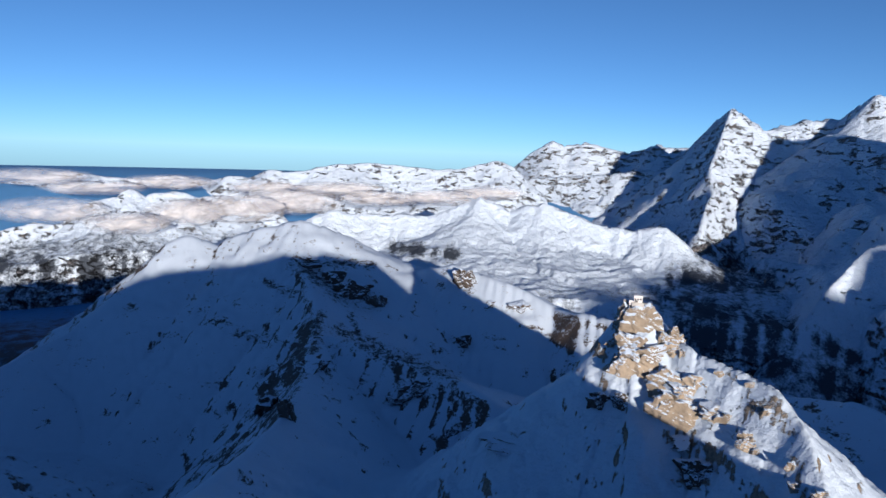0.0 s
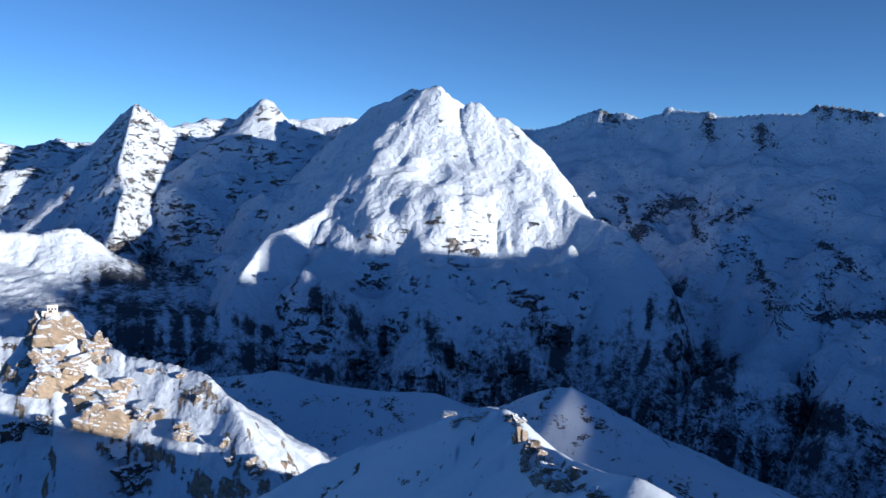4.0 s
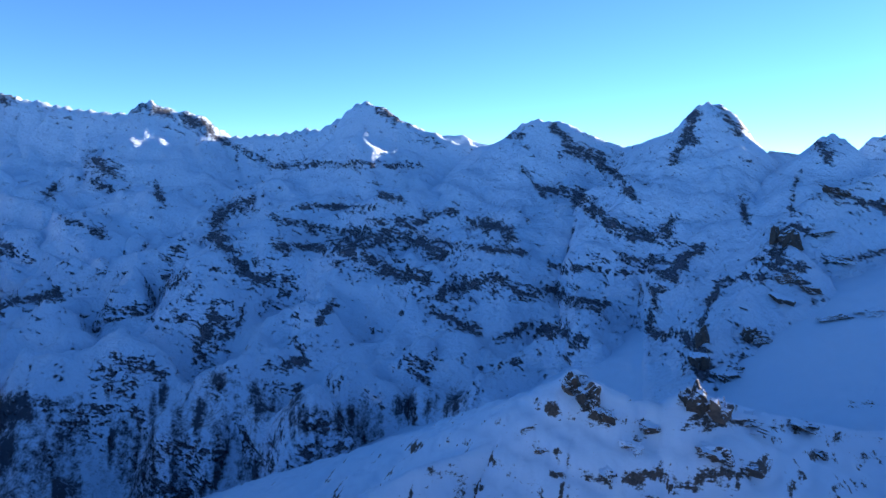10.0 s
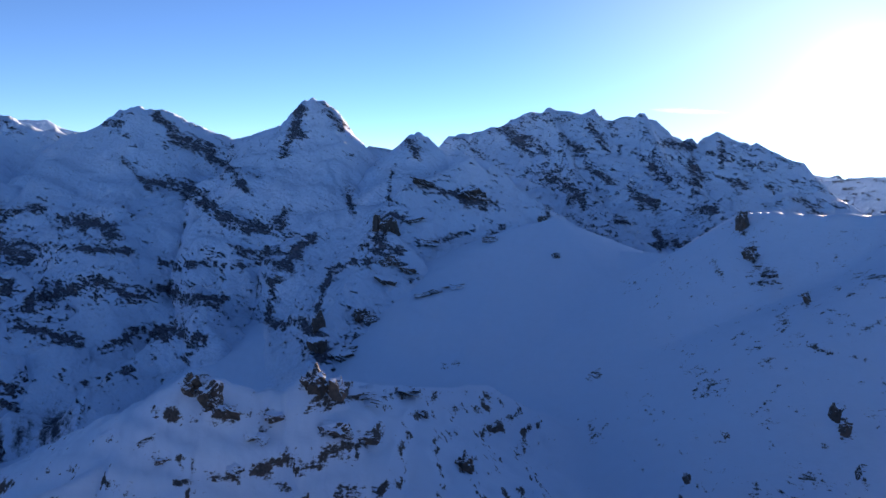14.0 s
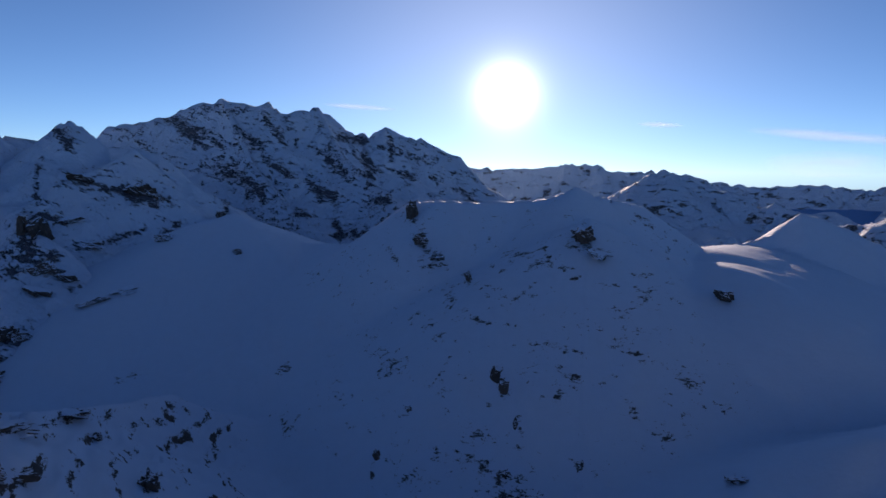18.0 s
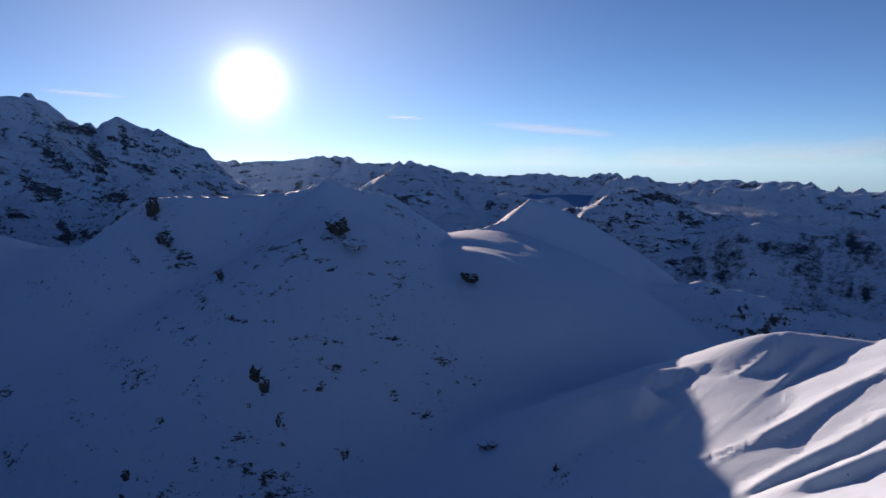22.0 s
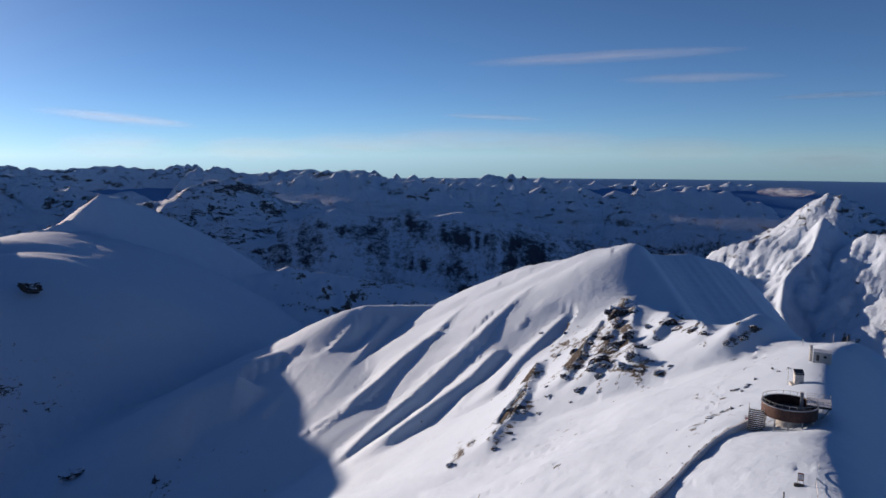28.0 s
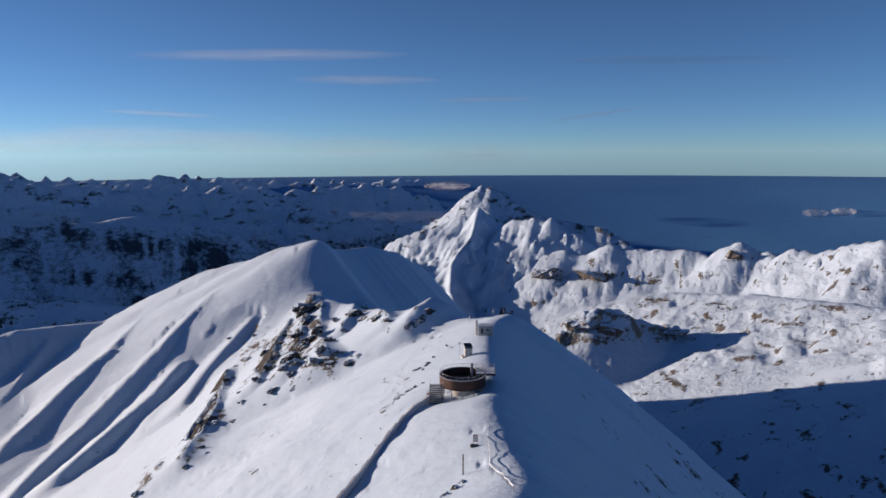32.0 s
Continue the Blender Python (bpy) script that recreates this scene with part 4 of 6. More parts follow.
RIB_F = [(217.30, 719, 518.3), (214.93, 692, 503.3), (212.31, 657, 486.3), (209.45, 621, 472.5), (206.37, 604, 458.6)]
RIB_G = [(222.26, 619, 525.8), (220.15, 578, 514.8), (218.01, 559, 505.4), (215.61, 529, 498.8), (213.21, 487, 499.6)]
RIB_H = [(213.31, 868, 497.8), (210.93, 782, 477.1), (208.55, 697, 467.4), (206.41, 648, 457.6)]
RIB_I = [(227.78, 645, 553.0), (225.98, 614, 540.2), (224.15, 581, 529.0), (222.29, 522, 523.7)]
RIB_J = [(209.10, 822, 482.6), (207.21, 791, 466.9), (204.87, 731, 456.0), (202.79, 673, 454.7)]
DOME_BENCH = [[(203.4, 740, 454), (205.0, 650, 451.5), (206.6, 590, 451)], [(206.6, 780, 462), (208.2, 680, 460), (209.8, 590, 461)],
              [(209.8, 800, 475), (211.4, 700, 473), (212.8, 600, 472)]]
TERRACE_A = [(185.43, 1270, 547), (187.70, 1390, 535), (190.47, 1570, 526)]
TERRACE_B = [(187.00, 1225, 531), (189.08, 1375, 523), (190.74, 1480, 518)]
TERRACE_C = [(185.45, 1440, 552), (187.73, 1620, 545)]
BOWL_SLOPE = [(262, 1560, 400), (268, 1420, 432), (276, 1230, 462), (284, 1000, 490)]
ROCK_A = [
    (232.59, 631, 568.6), (232.06, 580, 566.5), (231.66, 529, 565.7), (231.04, 478, 564.2),
    (230.42, 377, 579.5)]
ROCK_B = [
    (233.23, 592, 570.0), (233.11, 525, 571.4), (232.89, 476, 571.8), (233.52, 368, 589.3)]
ROCK_C = [
    (230.74, 583, 558.5), (229.45, 522, 554.6), (228.58, 428, 568.1), (227.92, 385, 569.9)]
ROCK_D = [
    (236.59, 646, 557.1), (235.57, 500, 581.0), (234.76, 468, 576.4)]
ROCK_E = [
    (225.57, 534, 534.5), (224.45, 388, 558.9), (223.05, 357, 556.0), (221.88, 297, 569.8)]
ROCK_F = [
    (237.53, 641, 552.3), (238.32, 396, 604.6), (238.75, 378, 604.8)]
ROCK_G = [
    (242.3, 381, 614.4), (241.16, 369, 612.7), (240.2, 361, 607.0)]

# Rock bands and woods: half width, then (bearing, elevation) along the band.
ROCK_WALL_A = [
    (0.74, (90.4, -11.0), (89.1, -13.4)), (0.51, (93.2, -2.6), (90.7, -3.5), (90.5, -5.3), (91.8, -6.5), (92.7, -8.1), (94.1, -9.0)),
    (0.33, (88.0, -6.1), (86.8, -6.7)), (0.33, (87.1, -8.7), (88.0, -8.5)), (0.28, (95.0, -3.9), (98.3, -4.8), (102.4, -5.2)),
    (0.60, (99.7, -6.2), (103.8, -5.5), (106.6, -5.6), (108.8, -6.7)), (0.28, (95.0, -6.2), (100.1, -6.3)),
    (0.56, (100.6, -7.3), (102.9, -7.5), (104.8, -8.4), (107.1, -8.8)), (0.42, (111.0, -4.2), (113.2, -4.5), (114.1, -5.2)),
    (0.51, (108.3, -9.8), (110.7, -9.1), (113.4, -8.8), (114.3, -9.4)),
    (0.42, (114.3, -9.9), (117.7, -9.6), (119.8, -10.4), (121.9, -10.6)),
    (0.28, (113.1, -13.5), (116.1, -12.2), (117.8, -12.2), (120.0, -13.6)),]
ROCK_WALL_B = [
    (0.47, (116.4, -12.8), (118.3, -13.0)), (0.19, (111.2, -16.1), (113.2, -15.7), (114.9, -15.3)),
    (0.33, (71.7, -9.4), (74.0, -9.5), (76.3, -9.4), (79.6, -9.2)), (0.51, (82.3, 0.3), (83.5, -0.5)), (0.28, (80.5, -3.9), (82.6, -5.0)),
    (0.23, (75.3, -4.8), (76.8, -6.0)), (0.23, (86.6, -2.4), (86.3, -1.3)), (0.42, (88.3, 3.9), (90.3, 3.0)),
    (0.33, (103.4, 4.7), (105.7, 3.8)), (0.23, (96.5, -13.5), (97.4, -15.3), (95.5, -15.4)), (0.23, (99.5, -10.8), (98.3, -12.2)),
    (0.19, (94.6, 0.2), (101.4, 0.5), (106.4, 0.3)), (0.19, (96.4, -3.0), (102.8, -3.0)), (0.23, (103.3, -2.0), (105.1, -2.2)),
    (0.23, (107.0, -3.6), (109.6, -3.3)), (0.28, (68.5, -3.2), (69.9, -2.2)),]
ROCK_WALL_C = [
    (0.37, (107.6, -11.5), (109.5, -12.1), (111.7, -13.1)), (0.19, (83.8, -10.8), (85.5, -10.8)), (0.28, (70.8, -6.7), (72.1, -8.2)),
    (0.19, (90.1, 2.6), (95.0, 0.2)), (0.23, (109.7, -6.0), (115.0, -6.5)), (0.23, (102.9, -4.1), (107.4, -4.2)),]
ROCK_TWIN = [
    (0.51, (118.4, 1.9), (120.5, 1.2), (122.1, -0.0), (123.4, -1.6)), (0.28, (113.7, 2.8), (114.7, 2.8)),
    (0.23, (117.1, 3.6), (118.8, 1.8)), (0.19, (114.8, 0.4), (116.5, -1.8)),
    (0.42, (116.5, -1.4), (119.2, -1.7), (120.9, -3.1), (122.3, -4.2), (123.9, -5.0), (125.8, -4.9)),
    (0.28, (127.8, 4.6), (127.2, 2.8), (126.6, 1.4)), (0.28, (126.5, -3.6), (125.8, -4.9)),
    (0.42, (126.0, -8.2), (127.1, -7.3), (128.4, -5.8)), (0.23, (119.0, -2.4), (121.9, -4.0)), (0.23, (124.8, -6.8), (126.7, -6.9)),
    (0.23, (117.2, -7.5), (120.5, -7.7), (123.3, -8.0)),]
ROCK_KNOB_A = [
    (0.37, (137.1, -1.1), (139.3, -1.8), (142.5, -2.6)), (0.51, (140.6, -2.2), (142.6, -2.7)),
    (0.51, (134.1, -4.4), (134.0, -6.2), (135.6, -6.6)), (0.28, (132.9, -7.6), (135.2, -7.5), (136.5, -8.3)),
    (0.23, (137.3, -6.1), (139.9, -5.5), (141.8, -4.9)), (0.51, (132.3, -12.2), (134.5, -12.5)),
    (0.56, (128.4, -12.7), (129.4, -14.5), (131.7, -15.3)), (0.33, (125.5, -9.1), (125.1, -12.3), (127.5, -12.6)),
    (0.23, (136.4, -4.2), (135.0, -3.7)), (0.19, (138.1, -10.1), (141.4, -10.0)), (0.28, (127.4, 4.6), (127.6, 2.8), (126.5, 1.4)),
    (0.28, (129.6, 4.6), (130.9, 3.4)), (0.23, (131.4, -1.9), (131.9, -3.6)), (0.19, (134.9, -0.3), (134.8, -2.5)),
    (0.33, (121.8, -4.1), (123.6, -4.8), (126.4, -4.6)),]
ROCK_KNOB_B = [
    (0.33, (123.0, -6.6), (126.9, -8.2), (127.8, -6.3)), (0.23, (142.5, -5.8), (144.1, -4.5)), (0.23, (147.7, -3.5), (148.1, -5.1)),
    (0.23, (148.6, -6.6), (150.9, -7.7)), (0.19, (139.2, -8.7), (141.8, -9.7)), (0.23, (128.9, -11.8), (130.2, -8.1), (132.0, -7.6)),
    (0.23, (136.1, 2.4), (137.0, 1.3)), (0.33, (134.7, -7.1), (132.9, -6.2)),]
ROCK_MASSIF = [
    (0.47, (147.5, -0.5), (149.1, -1.1), (150.3, -2.2)), (0.33, (154.2, -1.6), (155.9, -2.5)),
    (0.23, (144.1, 3.5), (145.4, 2.4), (146.2, 1.4)), (0.23, (153.3, -3.8), (154.4, -4.0)), (0.19, (150.5, 0.4), (152.4, -0.8)),
    (0.19, (150.6, 3.6), (152.2, 1.6)), (0.23, (148.5, 2.8), (150.4, 1.4)),]
ROCK_SOUTH_MASSIF_A = [
    (0.47, (147.2, -0.4), (148.9, -1.3), (150.2, -2.1)), (0.33, (155.6, 0.4), (157.2, -0.9)), (0.51, (158.5, 0.9), (159.0, -0.8)),
    (0.33, (156.4, 2.2), (158.5, 2.2)), (0.33, (143.6, 3.4), (145.6, 1.9)), (0.33, (153.9, -1.3), (155.7, -2.4)),
    (0.28, (158.8, -2.6), (160.4, -2.6)), (0.28, (147.6, -3.3), (147.7, -4.1)), (0.33, (147.9, -5.1), (148.6, -5.3)),
    (0.28, (148.3, -6.6), (150.7, -7.6)), (0.33, (156.0, -4.5), (156.6, -5.4), (158.4, -5.3)), (0.19, (145.6, 2.9), (147.6, 1.2)),
    (0.28, (160.4, 2.2), (160.6, 0.9)), (0.23, (153.0, -3.8), (154.2, -4.0)), (0.19, (150.7, 3.7), (152.1, 2.1)),
    (0.23, (161.2, -0.4), (162.2, -0.8)), (0.23, (166.2, -1.7), (167.1, -2.6)),]
ROCK_SOUTH_MASSIF_B = [
    (0.23, (151.2, -0.0), (152.7, -0.8)),]
ROCK_SOUTH = [
    (0.47, (186.0, -2.9), (187.8, -2.1)), (0.33, (184.6, -4.2), (186.2, -4.0)), (0.37, (182.6, -4.5), (183.5, -4.3)),
    (0.28, (200.4, -2.5), (203.3, -2.8)), (0.42, (203.5, -4.1), (204.8, -4.6)), (0.42, (207.8, -5.6), (208.2, -5.4)),
    (0.23, (191.9, -2.9), (192.4, -3.4)), (0.19, (195.1, -4.0), (197.9, -5.6)), (0.23, (193.3, -3.3), (195.1, -3.7)),
    (0.19, (188.2, -3.0), (190.0, -2.9)), (0.23, (199.2, -4.4), (199.5, -3.9)), (0.19, (171.2, -1.3), (172.4, -1.8)),]
ROCK_BENCH = [
    (0.28, (205.7, -8.8), (208.8, -9.2), (212.3, -9.9), (215.2, -10.6)), (0.47, (204.4, -13.5), (206.7, -14.2), (208.5, -13.6)),
    (0.28, (211.0, -10.4), (214.0, -10.5)), (0.19, (202.6, -13.0), (204.4, -13.4)),]
ROCK_JUNG_A = [
    (0.33, (42.3, -0.5), (45.9, 0.2)), (0.33, (40.7, 3.8), (42.9, 5.4), (44.6, 5.9)), (0.37, (39.4, -6.3), (37.1, -6.6), (33.4, -5.8)),
    (0.28, (40.4, -8.0), (43.7, -8.7), (47.7, -8.9)), (0.42, (30.7, -8.9), (33.5, -9.7), (37.2, -9.8)),
    (0.37, (31.7, -11.6), (36.3, -10.5), (41.1, -11.4)), (0.37, (38.3, -12.7), (43.8, -11.7), (48.0, -12.5)),
    (0.37, (41.2, -14.8), (45.8, -14.5), (48.6, -15.1)), (0.42, (49.7, -11.0), (52.2, -9.9), (55.0, -8.3)),
    (0.28, (51.2, 4.1), (52.6, 2.0)), (0.23, (57.5, -3.6), (59.5, -3.9)), (0.37, (62.8, -3.1), (65.2, -2.0)),
    (0.23, (60.5, -1.9), (61.9, -5.1)), (0.42, (29.4, -10.7), (31.6, -8.4)), (0.33, (43.5, -13.7), (39.8, -14.0)),]
ROCK_JUNG_B = [
    (0.37, (49.4, -13.3), (52.8, -12.5)), (0.28, (34.4, -7.6), (38.5, -7.6)),]
ROCK_EIGER = [
    (0.51, (22.5, 2.8), (21.2, 0.6), (20.5, -0.8)), (0.42, (29.4, -2.5), (32.3, -0.6)), (0.33, (32.9, 0.8), (34.7, 1.8)),
    (0.23, (30.8, 3.2), (31.3, 2.6)), (0.23, (24.4, 0.3), (24.8, 1.2)), (0.23, (25.1, -5.6), (28.8, -5.9)),
    (0.23, (14.1, -2.1), (19.0, -2.4)), (0.19, (8.0, -0.8), (7.3, -2.0)), (0.23, (30.1, -3.4), (28.7, -3.0)),
    (0.23, (35.9, 0.5), (38.7, -1.2)), (0.19, (38.8, -3.5), (34.3, -4.6)), (0.23, (21.6, -1.4), (21.8, -2.7)),]
ROCK_WALL_NORTH = [
    (0.47, (62.8, -3.2), (64.2, -2.2), (66.0, -2.1)), (0.42, (61.5, -5.4), (62.4, -4.0)), (0.42, (58.7, 4.9), (59.6, 4.2)),
    (0.33, (66.5, 4.7), (66.8, 2.9)), (0.42, (70.2, 3.5), (70.4, 2.6)), (0.28, (73.5, 5.2), (77.1, 4.7)), (0.33, (85.1, 4.5), (87.3, 4.0)),
    (0.33, (82.2, -1.1), (83.1, -1.7)), (0.28, (61.5, -5.9), (60.6, -5.0)), (0.33, (59.7, -7.7), (59.3, -8.6)),
    (0.28, (66.5, -4.8), (66.0, -3.0)), (0.23, (74.8, -4.6), (76.7, -5.6)), (0.19, (68.8, -2.5), (67.4, -3.4)),
    (0.19, (79.6, -1.4), (79.2, -2.1)), (0.23, (53.0, -9.7), (54.8, -9.3)), (0.23, (71.2, -6.8), (70.3, -5.6)),
    (0.23, (57.9, -10.4), (59.7, -9.5)), (0.47, (51.3, -12.1), (50.0, -14.2)),]
ROCK_HILL_A = [
    (0.70, (-10.8, -9.0), (-9.0, -10.3), (-7.2, -11.7), (-4.4, -12.2)), (0.42, (-8.1, -9.0), (-4.4, -9.4)),
    (0.60, (-8.7, -13.4), (-9.6, -17.4), (-11.7, -20.4)), (0.70, (-7.1, -14.6), (-4.3, -16.1), (-0.5, -17.2), (2.4, -18.3)),
    (0.42, (-2.4, -18.8), (0.8, -19.5)), (0.60, (-14.2, -20.9), (-12.8, -20.3)), (0.51, (-15.4, -14.7), (-13.0, -15.3)),
    (0.23, (5.0, -22.8), (8.8, -22.1)), (0.37, (-18.0, -24.1), (-14.9, -23.4)), (0.42, (2.8, -10.3), (3.6, -11.2)),
    (0.33, (2.3, -15.1), (3.3, -16.1)), (0.23, (6.9, -12.3), (8.4, -12.3)), (0.42, (-13.0, -10.7), (-10.8, -11.6)),
    (0.33, (-6.2, -13.4), (-5.3, -15.2)), (0.19, (5.1, -15.0), (7.0, -14.8)), (0.19, (-3.3, -20.2), (-1.4, -20.2)),]
ROCK_HILL_B = [
    (0.28, (-23.1, -12.1), (-22.7, -12.3)), (0.23, (2.5, -22.2), (3.9, -21.1)), (0.19, (5.0, -12.3), (5.5, -12.3)),]
ROCK_TOWER = [
    (0.60, (14.2, -19.7), (14.9, -19.2)), (0.42, (16.7, -19.0), (17.0, -19.3)), (0.42, (20.6, -21.4), (23.2, -21.4)),
    (0.65, (21.5, -24.0), (23.4, -23.8)), (0.47, (32.4, -19.6), (33.2, -20.1)), (0.37, (30.3, -17.3), (31.9, -18.9)),]
ROCK_EAST = [
    (0.74, (128.5, -17.2), (129.2, -18.1)), (0.42, (130.4, -18.0), (133.2, -18.5), (137.4, -18.0)), (0.37, (129.5, -20.9), (132.9, -22.0)),
    (0.65, (120.0, -16.6), (120.5, -18.2), (122.1, -19.3)), (0.33, (124.8, -21.2), (124.3, -20.2)), (0.33, (125.3, -24.2), (126.8, -25.0)),
    (0.28, (116.7, -22.2), (117.2, -22.2)), (0.23, (121.9, -23.2), (122.4, -23.0)), (0.33, (141.2, -23.9), (142.1, -23.0)),
    (0.28, (118.1, -23.7), (120.5, -23.4)), (0.23, (137.4, -19.7), (138.3, -19.7)), (0.23, (139.5, -15.9), (141.2, -15.6)),
    (0.19, (151.5, -16.4), (152.3, -15.9)), (0.23, (124.8, -22.5), (128.2, -23.3)), (0.23, (114.9, -20.9), (116.3, -20.3)),
    (0.28, (110.7, -24.5), (107.1, -23.8)),]
ROCK_CIRQUE_A = [
    (0.37, (162.3, -3.0), (162.4, -4.3)), (0.37, (163.0, -5.3), (163.2, -6.6), (164.6, -7.4)), (0.23, (160.4, -6.6), (161.2, -7.9)),
    (0.56, (176.1, -4.9), (176.2, -5.8)), (0.28, (174.9, -6.0), (178.1, -6.5)), (0.37, (167.0, -8.5), (167.0, -9.1)),
    (0.42, (186.7, -9.0), (187.5, -9.9)), (0.42, (169.3, -16.2), (170.1, -18.0)), (0.23, (171.4, -19.8), (171.6, -21.1)),
    (0.28, (169.9, -24.0), (170.6, -24.7)), (0.28, (171.6, -25.3), (173.5, -25.9)), (0.23, (159.3, -23.3), (159.0, -25.1)),
    (0.14, (167.4, -12.2), (168.8, -11.3)), (0.14, (170.7, -10.6), (172.5, -9.0)), (0.14, (175.3, -8.6), (179.1, -9.0)),
    (0.14, (172.5, -14.0), (174.4, -14.0)), (0.14, (164.2, -17.4), (165.6, -15.2)), (0.14, (174.0, -18.2), (174.9, -17.9)),]
ROCK_CIRQUE_B = [
    (0.19, (151.7, -16.0), (152.2, -15.6)), (0.14, (164.2, -14.1), (164.4, -13.9)), (0.19, (188.2, -22.7), (190.0, -21.7)),
    (0.23, (194.5, -23.6), (194.3, -24.7)), (0.14, (180.1, -3.5), (180.8, -3.7)), (0.14, (174.6, -3.6), (175.3, -3.7)),]
WOOD_WALL = [
    (0.93, (66.5, -15.2), (69.3, -16.1), (72.6, -16.2), (77.3, -16.5)), (1.77, (66.3, -19.1), (69.8, -19.7), (73.5, -20.3), (75.6, -19.4)),
    (0.60, (83.5, -22.9), (85.8, -17.2)), (0.70, (86.6, -23.6), (87.6, -18.6)), (0.74, (89.4, -24.2), (90.8, -21.8), (92.7, -19.9)),
    (1.02, (90.4, -16.3), (93.2, -17.3)), (1.21, (94.6, -19.1), (98.4, -20.0), (102.7, -19.5), (109.7, -18.7)),
    (0.70, (92.7, -24.1), (94.6, -21.0)), (0.84, (97.5, -25.3), (98.4, -21.9)), (0.84, (100.8, -25.2), (101.0, -22.3)),
    (0.74, (104.2, -24.1), (105.1, -21.8)), (0.84, (78.7, -22.4), (78.2, -19.9)), (0.65, (79.3, -17.2), (84.1, -15.0)),
    (0.60, (81.3, -23.1), (83.2, -18.3)), (0.65, (107.9, -22.0), (112.5, -20.9)),]
WOOD_VALLEY_A = [
    (1.12, (62.1, -12.0), (64.4, -9.9), (66.2, -8.5)), (1.21, (61.2, -15.4), (64.4, -13.6), (67.7, -13.5)),
    (1.58, (60.8, -18.5), (65.5, -19.3), (69.4, -21.0), (74.2, -22.2)), (1.02, (71.1, -16.3), (74.0, -17.1), (78.2, -17.4)),
    (1.12, (54.4, -12.2), (56.2, -15.3), (57.1, -13.1)), (1.12, (52.6, -15.2), (53.5, -17.8)),
    (1.30, (36.6, -10.8), (39.0, -12.6), (41.9, -14.5)), (1.21, (47.9, -15.8), (45.1, -13.1)), (0.65, (78.7, -20.0), (82.2, -16.2)),
    (0.60, (84.8, -22.7), (86.2, -16.6)), (0.65, (87.8, -22.2), (89.2, -17.9)), (1.12, (91.5, -21.6), (92.0, -16.7), (93.3, -18.9)),
    (0.93, (48.7, -18.4), (53.0, -18.6)), (0.84, (95.8, -20.8), (96.3, -17.6)), (1.12, (78.0, -22.6), (80.7, -22.7)),]
WOOD_VALLEY_B = [
    (0.42, (71.3, -8.4), (71.8, -8.8)),]
WOOD_JUNG = [
    (1.21, (24.1, -8.1), (22.5, -7.2)), (1.12, (19.9, -9.2), (26.6, -8.9)), (1.67, (21.2, -13.0), (27.1, -14.4), (33.8, -16.5)),
    (0.93, (55.4, -12.6), (57.2, -14.1)), (1.21, (53.9, -15.4), (54.6, -18.3)), (1.12, (62.4, -11.3), (67.3, -9.6)),
    (2.33, (64.6, -18.2), (68.5, -15.0)), (0.65, (49.8, -19.3), (59.0, -16.6)), (1.40, (18.2, -10.7), (28.9, -12.5)),
    (1.21, (36.6, -16.8), (46.0, -17.5)), (1.02, (48.7, -16.0), (51.4, -16.6)), (0.74, (29.9, -12.5), (33.7, -14.2)),]
WOOD_SOUTH = [
    (1.12, (214.6, -5.4), (218.2, -6.6), (221.6, -7.0), (225.9, -7.5)), (0.60, (211.9, -7.5), (212.8, -7.7)),
    (0.70, (214.9, -8.7), (217.9, -9.1), (221.1, -9.9)), (0.47, (207.8, -5.6), (210.4, -6.5)), (0.93, (222.5, -8.8), (226.0, -8.5)),
    (0.42, (219.2, -10.9), (220.4, -10.8)),]
# dark woods that also stand in for shade on the valley sides
WOOD_AND_SHADE_NORTH = [
    (1.58, (-31.3, -8.8), (-27.1, -9.4), (-23.0, -9.1)), (1.86, (-31.4, -12.2), (-28.0, -12.6), (-23.4, -11.6)),
    (0.65, (-31.6, -14.6), (-28.7, -13.3)), (0.74, (-2.6, -7.9), (2.0, -8.2)),]
ROCK_OUTCROP = [
    (0.93, (232.6, -11.7), (232.1, -13.3)),
    (1.21, (230.7, -14.6), (231.7, -16.9)),
    (0.93, (233.1, -15.1), (233.8, -16.9)),
    (0.74, (229.1, -15.1), (228.4, -17.3)),
    (0.51, (235.4, -12.9), (237.1, -13.2)),
    (0.47, (237.8, -13.3), (238.2, -13.6)),
    (0.42, (240.5, -14.2), (242.3, -13.0)),
    (0.28, (235.1, -16.8), (235.7, -16.8)),
    (0.28, (225.4, -17.5), (226.0, -17.3)),
    (0.28, (223.5, -20.4), (225.0, -20.1)),
    (0.37, (222.1, -23.2), (223.3, -21.8)),
    (0.37, (218.6, -24.7), (219.3, -23.7)),
    (0.23, (219.9, -23.2), (220.4, -22.9)),
    (0.19, (227.1, -24.5), (227.5, -24.3)),
    (0.33, (230.2, -17.8), (230.7, -18.4)),
    (0.37, (226.9, -15.9), (227.9, -15.1))]
STONY = [
    (1.40, (226.0, -16.8), (223.0, -22.0), (219.2, -24.7)),
    (1.21, (240.2, -18.9), (237.4, -22.0), (235.0, -25.1)),
    (0.74, (241.9, -15.7), (244.1, -14.7)),
    (1.02, (229.8, -19.6), (225.9, -23.8)),
    (0.65, (240.6, -16.7), (237.8, -19.0)),
    (1.40, (228.9, -13.3), (227.0, -15.0))]
